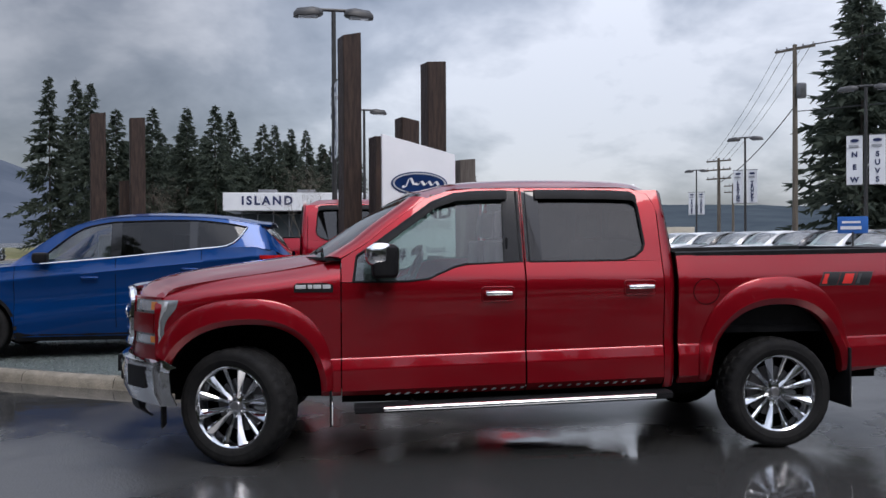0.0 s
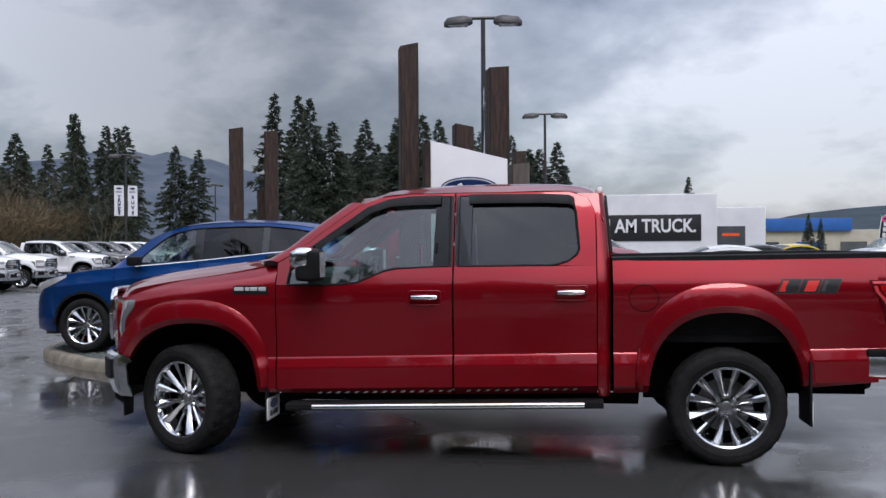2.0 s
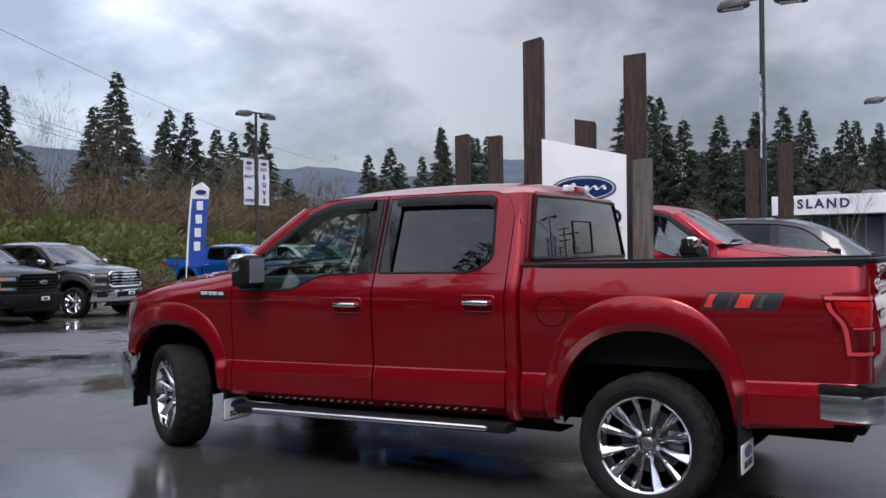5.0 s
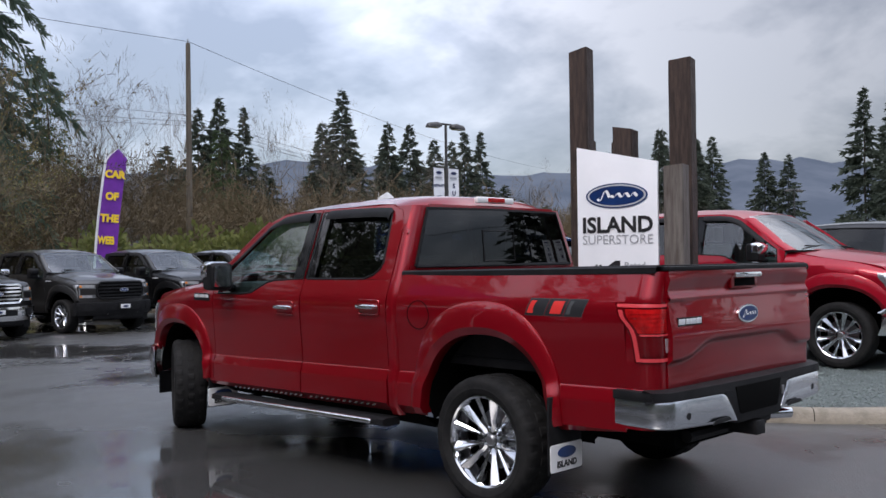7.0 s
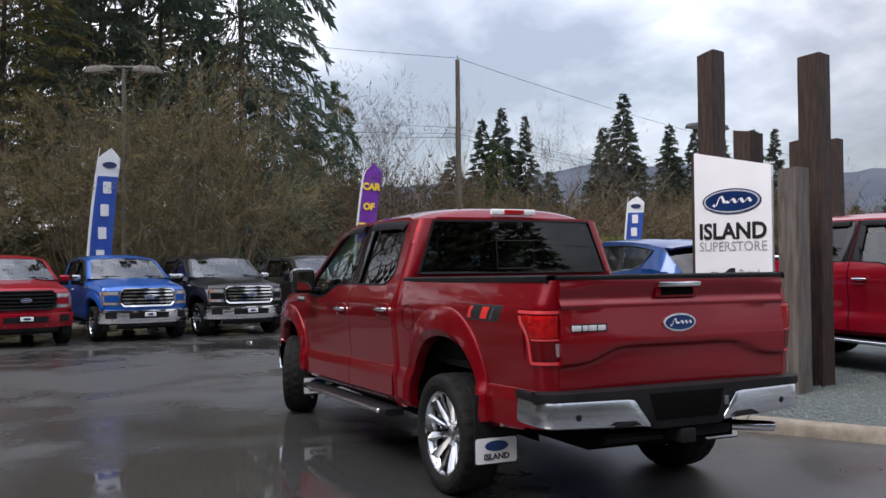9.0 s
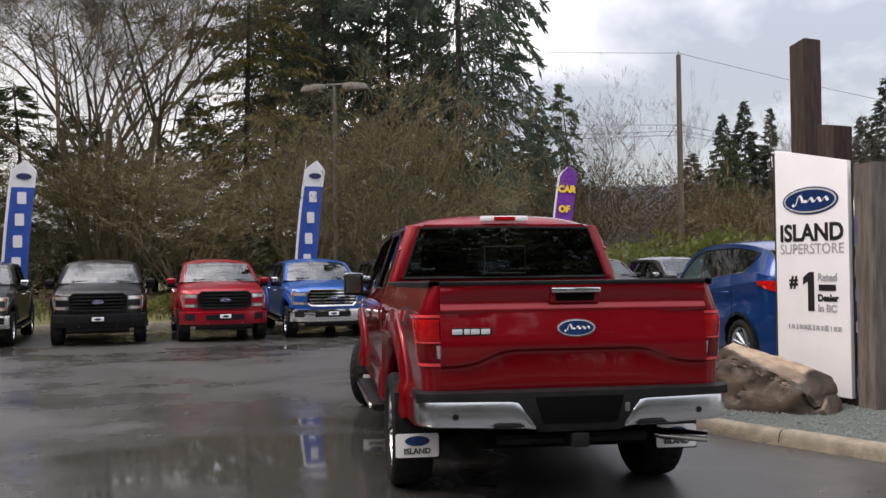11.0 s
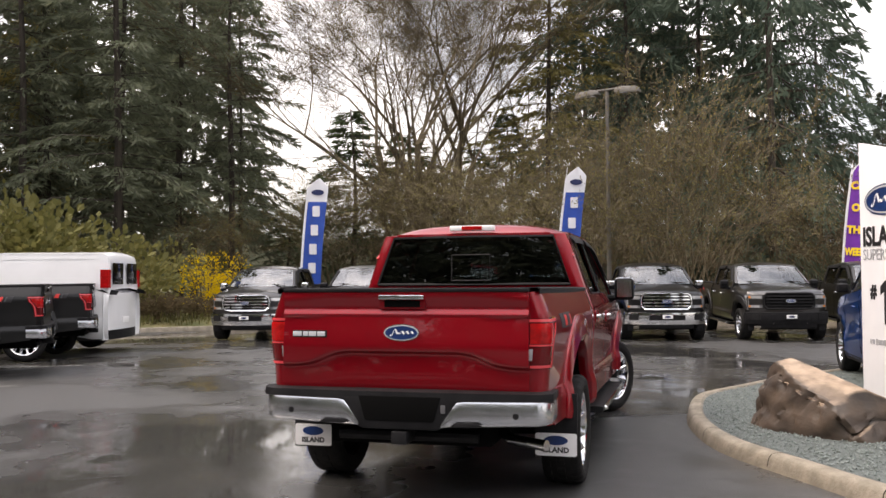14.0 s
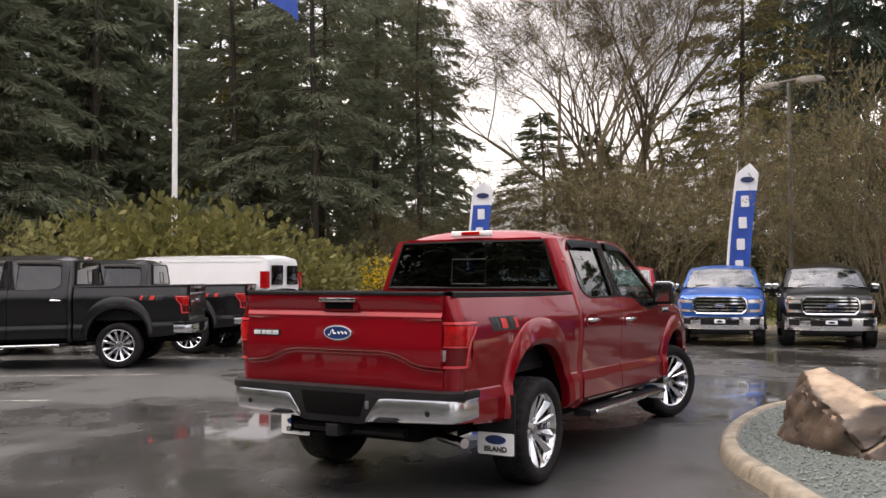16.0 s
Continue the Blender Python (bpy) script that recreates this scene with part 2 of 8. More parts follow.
RED = paint("ruby_red_paint", (0.235, 0.003, 0.009), metal=0.50, rough=0.34, coat=1.0, edge=(0.75, 0.20, 0.21))
RED_B = paint("race_red_paint", (0.29, 0.005, 0.016), metal=0.25, coat=0.7, edge=(0.6, 0.15, 0.16))
BLUE = paint("lightning_blue_paint", (0.002, 0.040, 0.17), metal=0.4, coat=0.8, edge=(0.06, 0.2, 0.6))
BLUE_B = paint("flame_blue_paint", (0.005, 0.085, 0.36), metal=0.3, coat=0.7)
BLACKP = paint("black_paint", (0.003, 0.003, 0.0035), metal=0.0, coat=0.4)
GREYP = paint("magnetic_grey_paint", (0.055, 0.056, 0.06), metal=0.6)
DKGREYP = paint("lithium_grey_paint", (0.035, 0.034, 0.034), metal=0.6)
WHITEP = paint("oxford_white_paint", (0.76, 0.77, 0.78), metal=0.0)
SILVERP = paint("ingot_silver_paint", (0.42, 0.43, 0.44), metal=0.7)
YELLOWP = paint("yellow_paint", (0.70, 0.50, 0.02), metal=0.0)

# ---------------------------------------------------------------- mesh helpers


def link(name, me, material, parent=None):
    ob = new(name, me)
    for k in material if isinstance(material, (list, tuple)) else [material]:
        me.materials.append(k)
    if parent is not None:
        ob.parent = parent
    return ob


def part(name, bm, material, parent=None, label="", sharp=38, smooth=True):
    """One bmesh as one mesh object, under a thing or under a part."""
    me = bpy.data.meshes.new(name)
    bmesh.ops.recalc_face_normals(bm, faces=bm.faces)
    bm.to_mesh(me)
    bm.free()
    if smooth:
        me.shade_smooth()
        me.set_sharp_from_angle(angle=radians(sharp))
    ob = link(name, me, material, parent)
    if label:
        ob["label"] = label
    return ob


def thing(name, label, category, m=None, group="", kind=""):
    ob = new(name)
    ob.empty_display_size = 0.2
    if m is not None:
        ob.matrix_basis = m
    return tagged(ob, label, category, group, kind)


def box(bm, x0, x1, y0, y1, z0, z1, bevel=0.0, seg=2, m=None):
    r = bmesh.ops.create_cube(bm, size=1.0)
    vs = r["verts"]
    for v in vs:
        v.co = Vector(((x0 + x1) / 2 + v.co.x * (x1 - x0), (y0 + y1) / 2 + v.co.y * (y1 - y0), (z0 + z1) / 2 + v.co.z * (z1 - z0)))
    if bevel:
        es = {e for v in vs for e in v.link_edges}
        out = bmesh.ops.bevel(bm, geom=list(es), offset=bevel, segments=seg, affect="EDGES", profile=0.6)
        vs = list({v for f in out["faces"] for v in f.verts} | {v for v in vs if v.is_valid})
    if m is not None:
        bmesh.ops.transform(bm, matrix=m, verts=vs)
    return vs


def tube(bm, points, radii, n=8, caps=True):
    """A tapered tube through points."""
    rings, prev = [], None
    pts = [Vector(p) for p in points]
    if not isinstance(radii, (list, tuple)):
        radii = [radii] * len(pts)
    for i, p in enumerate(pts):
        d = (pts[min(i + 1, len(pts) - 1)] - pts[max(i - 1, 0)]).normalized()
        if prev is None:
            a = d.orthogonal().normalized()
        else:
            a = (prev - d * prev.dot(d)).normalized()
        prev = a
        c = d.cross(a)
        rings.append([bm.verts.new(p + (a * math.cos(k * math.tau / n) + c * math.sin(k * math.tau / n)) * radii[i]) for k in range(n)])
    for r0, r1 in zip(rings, rings[1:]):
        for k in range(n):
            bm.faces.new((r0[k], r0[(k + 1) % n], r1[(k + 1) % n], r1[k]))
    if caps:
        bm.faces.new(rings[0][::-1])
        bm.faces.new(rings[-1])
    return rings


def lathe(bm, profile, n=32, m=None):
    """Turn (radius, height along y) round the y axis."""
    rings = []
    for r, h in profile:
        if r < 1e-5:
            rings.append([bm.verts.new((0, h, 0))])
        else:
            rings.append([bm.verts.new((r * math.cos(k * math.tau / n), h, r * math.sin(k * math.tau / n))) for k in range(n)])
    for a, b in zip(rings, rings[1:]):
        for k in range(n):
            j = (k + 1) % n
            q = [a[k % len(a)], a[j % len(a)], b[j % len(b)], b[k % len(b)]]
            q = [v for i, v in enumerate(q) if v not in q[:i]]
            if len(q) > 2:
                bm.faces.new(q)
    if m is not None:
        bmesh.ops.transform(bm, matrix=m, verts=[v for r in rings for v in r])


def sheet(bm, grid, thick=0.0, heart=None):
    """Faces over a grid of places. thick: depth given to it behind the surface, away from the side that faces out from heart."""
    vs = [[bm.verts.new(p) for p in row] for row in grid]
    fs = []
    for a, b in zip(vs, vs[1:]):
        for k in range(len(a) - 1):
            q = [a[k], a[k + 1], b[k + 1], b[k]]
            if len({tuple(round(c, 5) for c in v.co) for v in q}) > 2:
                fs.append(bm.faces.new(q))
    flat = [v for r in vs for v in r]
    bmesh.ops.remove_doubles(bm, verts=flat, dist=1e-5)
    fs = [f for f in fs if f.is_valid]
    if not thick:
        return fs
    bm.normal_update()
    turn = 0.0
    for f in fs:
        c = f.calc_center_median()
        h = Vector((c.x * 0.6, 0, 0.9)) if heart is None else Vector(heart)
        turn += f.normal.dot(c - h) * f.calc_area()
    if turn < 0:
        bmesh.ops.reverse_faces(bm, faces=fs)
        bm.normal_update()
    own = {v for f in fs for v in f.verts}
    back = {}
    for v in own:
        n = sum((f.normal for f in v.link_faces if f in set(v.link_faces)), Vector())
        back[v] = bm.verts.new(v.co - n.normalized() * thick)
    rim = [e for f in fs for e in f.edges if sum(1 for g in e.link_faces) == 1]
    for f in list(fs):
        bm.faces.new([back[v] for v in reversed(f.verts)])
    for e in set(rim):
        f = e.link_faces[0]
        a, b = e.verts
        order = list(f.verts)
        if order[(order.index(a) + 1) % len(order)] == b:
            a, b = b, a
        bm.faces.new((a, b, back[b], back[a]))
    return fs


def prism(bm, outline, depth, m=None, bevel=0.0):
    """An outline in the xz plane, given depth along +y."""
    vs = [bm.verts.new((x, 0, z)) for x, z in outline]
    f = bm.faces.new(vs)
    ext = bmesh.ops.extrude_face_region(bm, geom=[f])
    up = [g for g in ext["geom"] if isinstance(g, bmesh.types.BMVert)]
    bmesh.ops.translate(bm, verts=up, vec=(0, depth, 0))
    allv = vs + up
    if bevel:
        es = {e for v in allv for e in v.link_edges}
        o = bmesh.ops.bevel(bm, geom=list(es), offset=bevel, segments=2, affect="EDGES", profile=0.6)
        allv = list({v for g in o["faces"] for v in g.verts} | {v for v in allv if v.is_valid})
    if m is not None:
        bmesh.ops.transform(bm, matrix=m, verts=allv)
    return allv


def lerp(table, x):
    if x <= table[0][0]:
        return table[0][1]
    for (a, p), (b, q) in zip(table, table[1:]):
        if x <= b:
            return p + (q - p) * (x - a) / (b - a)
    return table[-1][1]


def ease(table, x):
    """Like lerp, with a smooth curve through the places."""
    xs = [a for a, _ in table]
    if x <= xs[0]:
        return table[0][1]
    if x >= xs[-1]:
        return table[-1][1]
    i = max(k for k in range(len(xs) - 1) if xs[k] <= x)
    P = lambda k: table[max(0, min(len(xs) - 1, k))]  # noqa: E731
    (x0, y0), (x1, y1), (x2, y2), (x3, y3) = P(i - 1), P(i), P(i + 1), P(i + 2)
    h, t = x2 - x1, (x - x1) / (x2 - x1)
    m1 = (y2 - y0) / (x2 - x0) if x2 > x0 else 0
    m2 = (y3 - y1) / (x3 - x1) if x3 > x1 else 0
    return (2 * t**3 - 3 * t**2 + 1) * y1 + (t**3 - 2 * t**2 + t) * h * m1 + (-2 * t**3 + 3 * t**2) * y2 + (t**3 - t**2) * h * m2


def lettering(name, text, size, material, parent, m, depth=0.004, spread=1.0, bold=0.0, squeeze=1.0, label=""):
    """Words in the built-in font as one flat raised mesh, centred on m's origin, reading along m's x with m's z up."""
    cu = bpy.data.curves.new(name, "FONT")
    cu.body, cu.size, cu.extrude, cu.offset = text, size, depth / 2, bold
    cu.align_x, cu.align_y, cu.space_character = "CENTER", "CENTER", spread
    cu.resolution_u = 3
    tmp = bpy.data.objects.new(name, cu)
    me = bpy.data.meshes.new_from_object(tmp)
    bpy.data.objects.remove(tmp)
    me.transform(Matrix.Diagonal((squeeze, 1, 1, 1)))
    me.transform(Matrix.Rotation(radians(90), 4, "X"))
    me.materials.clear()
    ob = link(name, me, material, parent)
    ob.matrix_basis = m
    if label:
        ob["label"] = label
    return ob


def oval(bm, a, b, depth, m=None, n=32):
    prism(bm, [(a * math.cos(k * math.tau / n), b * math.sin(k * math.tau / n)) for k in range(n)], depth, m)


def emblem(parent, a, b, m, name="emblem", rim_mat=None):
    """A blue oval badge with a bright ring and a plain pale ribbon in place of its writing. Faces along m's -y."""
    bm = bmesh.new()
    oval(bm, a, b, 0.012)
    rim = part(name, bm, rim_mat or CHROME, parent, "oval badge with a bright ring")
    rim.matrix_basis = m
    bm = bmesh.new()
    oval(bm, a * 0.95, b * 0.90, 0.006, pose(0, -0.002, 0))
    part("badge_ring", bm, TRIM_SILVER, rim, "pale ring")
    bm = bmesh.new()
    oval(bm, a * 0.89, b * 0.78, 0.006, pose(0, -0.004, 0))
    part("badge_field", bm, LOGO_BLUE, rim, "blue badge field")
    bm = bmesh.new()
    g = []
    for k in range(73):
        u = -1 + k / 36
        tall = max(0.0, min(1.0, (-0.25 - u) / 0.15))
        z = b * ((0.16 + 0.24 * tall) * math.sin(u * (15.5 - 5.5 * tall) + 1.2) + 0.02)
        w = b * (0.035 + 0.055 * abs(math.cos(u * (15.5 - 5.5 * tall) + 1.2)))
        g.append([(a * 0.64 * u, -0.006, z - w), (a * 0.64 * u + 0.07 * a, -0.006, z + w)])
    sheet(bm, g)
    part("badge_script", bm, PLAIN_WHITE, rim, "plain pale ribbon in place of script")
    return rim


def bar_text(bm, m, w, h, cells, depth=0.004):
    """Plain blocks of the size of lettering, in the xz plane of m."""
    total = sum(cells)
    x = -w / 2
    for c in cells:
        cw = w * c / total
        prism(bm, [(x, -h / 2), (x + cw * 0.86, -h / 2), (x + cw * 0.86, h / 2), (x, h / 2)], depth, m, bevel=min(h, cw) * 0.12)
        x += cw


# ---------------------------------------------------------------- ground, island, sign
def ground_z(x):
    """The car park falls away a little towards the woods."""
    return 0.03 - 0.10 * max(0.0, min(1.0, (-x - 4.5) / 7.0))


bm = bmesh.new()
xs = [-2500, -300, -60, -30, -11.5, -9.8, -8, -6.2, -4.5, 10, 30, 120, 2500]
sheet(bm, [[(x, y, ground_z(x)) for y in (-2500, -300, -60, -20, 0, 20, 60, 300, 2500)] for x in xs])
tagged(part("ground", bm, ASPHALT), "wet dark asphalt car park with puddles", "ground", kind="structure")

ISLAND = [(2.95, 3.70), (2.25, 2.92), (1.4, 2.40), (0.5, 1.92), (-0.5, 1.70), (-1.5, 1.66), (-2.5, 1.78), (-3.4, 2.25), (-4.3, 2.75), (-5.2, 3.35), (-6.15, 4.35),
          (-6.45, 5.6), (-6.5, 8.0), (-5.9, 10.4), (-3.2, 12.3), (-1.0, 15.2), (0.8, 15.0), (3.9, 11), (4.9, 8), (4.1, 5.2)]


def closed_curve(pts, n=6):
    out, m = [], len(pts)
    for i in range(m):
        p0, p1, p2, p3 = (Vector(pts[(i + k - 1) % m]) for k in range(4))
        for k in range(n):
            t = k / n
            out.append(0.5 * ((2 * p1) + (p2 - p0) * t + (2 * p0 - 5 * p1 + 4 * p2 - p3) * t * t + (3 * p1 - p0 - 3 * p2 + p3) * t**3))
    return out


def kerb(pts, name, label, height=0.15, width=0.17, fill=None, rise=0.06, level=0.13):
    """A cast kerb round a closed line, and the bed within it."""
    c = sum(pts, Vector((0, 0))) / len(pts)
    m = len(pts)
    rings = []
    for i, p in enumerate(pts):
        d = (pts[(i + 1) % m] - pts[i - 1]).normalized()
        nrm = Vector((d.y, -d.x))
        if nrm.dot(c - p) < 0:
            nrm = -nrm
        rings.append([Vector((*(p + nrm * a), z)) for a, z in ((0, -0.02), (0.015, 0.05), (0.03, height - 0.035), (0.055, height - 0.008), (0.085, height), (width - 0.02, height), (width, height - 0.02), (width + 0.005, 0.0))])
    bm = bmesh.new()
    sheet(bm, rings + rings[:1])
    k = tagged(part(name, bm, CONCRETE), label, "kerb", kind="structure")
    # casting joints every couple of metres
    bm = bmesh.new()
    for i in range(0, m, 7):
        r = rings[i]
        d = (pts[(i + 1) % m] - pts[i - 1]).normalized().to_3d() * 0.004
        sheet(bm, [[p + Vector((0, 0, 0.0015)) - d for p in r[1:7]], [p + Vector((0, 0, 0.0015)) + d for p in r[1:7]]])
    part("kerb_joint", bm, DARK, k)
    if fill:
        bm = bmesh.new()
        loops = []
        for u in (1.0, 0.93, 0.8, 0.6, 0.35, 0.12):
            loops.append([bm.verts.new((*(c + (Vector(r[6][:2]) - c) * u), level + rise * (1 - u) ** 0.6)) for r in rings])
        for a, b in zip(loops, loops[1:]):
            for i in range(m):
                bm.faces.new((a[i], a[(i + 1) % m], b[(i + 1) % m], b[i]))
        bm.faces.new(loops[-1])
        return k, bm, c
    return k


isl = closed_curve(ISLAND)
kerb_island, bm, isl_c = kerb(isl, "kerb", "pale concrete kerb round the gravel island", fill=True, rise=0.075)
tagged(part("gravel_island", bm, GRAVEL_BED), "grey-green crushed gravel bed in a kerbed island", "gravel", kind="structure")


def inside(p, poly):
    ins, m = False, len(poly)
    for i in range(m):
        a, b = poly[i], poly[i - 1]
        if (a[1] > p[1]) != (b[1] > p[1]) and p[0] < (b[0] - a[0]) * (p[1] - a[1]) / (b[1] - a[1]) + a[0]:
            ins = not ins
    return ins


def island_z(x, y):
    """Height of the gravel."""
    d = Vector((x, y)) - isl_c
    best = min(isl, key=lambda q: -(q - isl_c).normalized().dot(d.normalized()))
    u = min(1.0, d.length / max(0.1, (best - isl_c).length))
    return 0.13 + 0.075 * (1 - u) ** 0.6


def stones(name, label, count, area, size, material, test, zf):
    """Loose crushed stones, joined."""
    rnd = random.Random(7)
    verts, faces = [], []
    while count:
        x, y = rnd.uniform(area[0], area[1]), rnd.uniform(area[2], area[3])
        if not test((x, y)):
            continue
        count -= 1
        r = rnd.uniform(*size)
        z = zf(x, y) + r * 0.25
        b = len(verts)
        for dx, dy, dz in ((1, 0, 0), (0, 1, 0), (-1, 0, 0), (0, -1, 0), (0, 0, 0.8), (0, 0, -0.6)):
            verts.append((x + r * (dx + rnd.uniform(-0.4, 0.4)), y + r * (dy + rnd.uniform(-0.4, 0.4)), z + r * (dz + rnd.uniform(-0.25, 0.25))))
        for i in range(4):
            faces += [(b + i, b + (i + 1) % 4, b + 4), (b + (i + 1) % 4, b + i, b + 5)]
    me = bpy.data.meshes.new(name)
    me.from_pydata(verts, [], faces)
    return tagged(link(name, me, material), label, "gravel", kind="stuff")


isl_in = [tuple(isl_c + (p - isl_c) * 0.955) for p in isl]
stones("gravel", "loose crushed grey-green stones on the island", 16000, (-7, 3.2, 1.8, 5.6), (0.006, 0.014), GRAVEL, lambda p: inside(p, isl_in), island_z)


def timber_post(x, y, top, wx, wy, turn, slope=0.0, label="tall dark-stained square timber post", grey=False, base=None):
    """A squared timber with worn edges, its top cut on a slant."""
    z0 = island_z(x, y) - 0.06 if base is None else base
    bm = bmesh.new()
    h = top - z0
    n = 14
    prof = [(-0.5, -0.44), (-0.44, -0.5), (0.44, -0.5), (0.5, -0.44), (0.5, 0.44), (0.44, 0.5), (-0.44, 0.5), (-0.5, 0.44)]
    rnd = random.Random(int(x * 100) + 31)
    rings = []
    for i in range(n + 1):
        u = i / n
        row = []
        for a, b in prof:
            j = 1 + rnd.uniform(-0.012, 0.012)
            row.append((a * wx * j, b * wy * j, u * h + (slope * a if i == n else 0)))
        rings.append(row + row[:1])
    sheet(bm, rings)
    bm.faces.new([bm.verts.new(p) for p in rings[-1][:-1]])
    ob = part("timber_post", bm, TIMBER_GREY if grey else TIMBER)
    ob.matrix_basis = pose(x, y, z0, 0, 0, turn)
    return tagged(ob, label, "timber post", "timbers round the sign")


SIGN_TURN = 16.5
for x, y, top, w, d, sl, grey, lab in ((-1.03, 3.79, 3.90, 0.22, 0.25, 0.05, 0, "tall dark-stained timber post behind the sign"),
                                      (0.02, 4.27, 3.69, 0.25, 0.25, 0.02, 0, "tall dark-stained timber post behind the sign"),
                                      (-0.36, 3.70, 2.90, 0.22, 0.26, -0.04, 0, "shorter dark-stained timber post rising over the sign"),
                                      (0.30, 3.66, 2.43, 0.21, 0.27, 0.02, 1, "timber post at the sign's edge with a weathered side"),
                                      (-0.74, 3.38, 2.66, 0.10, 0.26, 0.0, 0, "dark timber post along the sign's edge"),
                                      (-5.36, 9.68, 3.75, 0.26, 0.26, 0.04, 0, "dark-stained timber post at the far side of the island"),
                                      (-4.72, 9.85, 3.70, 0.26, 0.26, 0.02, 0, "dark-stained timber post at the far side of the island"),
                                      (-5.0, 10.2, 2.6, 0.24, 0.24, 0.02, 0, "short dark-stained timber post between two taller ones"),
                                      (-0.78, 14.06, 3.56, 0.26, 0.26, 0.04, 0, "dark-stained timber post at the far tip of the island"),
                                      (-0.10, 14.0, 3.65, 0.28, 0.26, 0.02, 0, "dark-stained timber post at the far tip of the island")):
    timber_post(x, y, top, w, d, SIGN_TURN, sl, lab, grey)

# sign board
sign = thing("sign_board", "white dealer sign board on timber posts with blue oval", "sign", pose(-0.68, 3.225, -0.06, 0, 0, SIGN_TURN))
bm = bmesh.new()
prism(bm, [(0, 0.30), (0.90, 0.30), (0.90, 2.54), (0, 2.745)], 0.05, bevel=0.004)
part("panel", bm, SIGN_WHITE, sign, "white panel with a slanting top", sharp=20)
bm = bmesh.new()
box(bm, 0.02, 0.90, 0.06, 0.16, 0.14, 0.32, 0.01)
part("foot_rail", bm, TIMBER, sign, "dark timber rail under the panel")
emblem(sign, 0.345, 0.135, pose(0.45, -0.008, 2.195), rim_mat=LOGO_BLUE)
lettering("sign_word", "ISLAND", 0.235, INK, sign, pose(0.452, -0.004, 1.872), bold=0.007, squeeze=1.0)
lettering("sign_word", "SUPERSTORE", 0.142, INK_GREY, sign, pose(0.452, -0.004, 1.715), squeeze=0.97)
lettering("sign_word", "#", 0.17, INK, sign, pose(0.225, -0.004, 1.39), bold=0.006)
bm = bmesh.new()
prism(bm, [(0.345, 1.435), (0.425, 1.49), (0.482, 1.49), (0.482, 1.105), (0.405, 1.105), (0.405, 1.395), (0.345, 1.365)], 0.004, pose(0, -0.004, 0))
part("sign_word", bm, INK, sign, "bold black figure one", smooth=False)
lettering("sign_word", "Rated", 0.10, INK_GREY, sign, pose(0.645, -0.004, 1.435), bold=0.003)
bm = bmesh.new()
bar_text(bm, pose(0.66, -0.004, 1.338), 0.235, 0.058, (1,))
part("sign_word", bm, INK, sign, "plain dark bar")
lettering("sign_word", "Dealer", 0.09, INK, sign, pose(0.65, -0.004, 1.235), bold=0.004)
lettering("sign_word", "in BC", 0.10, INK_GREY, sign, pose(0.64, -0.004, 1.135), bold=0.003)
for k, w in enumerate((0.5, 1, 0.6, 1.1, 1.1, 1.1, 0.7, 1.1, 0.8, 1.1, 0.4, 1, 1.1)):
    bm = bmesh.new()
    bar_text(bm, pose(0.16 + 0.052 * k, -0.004, 0.945), 0.044 * w, 0.055 if k in (2, 5, 6, 9) else 0.042, (1,))
    part("sign_mark", bm, INK_GREY, sign)


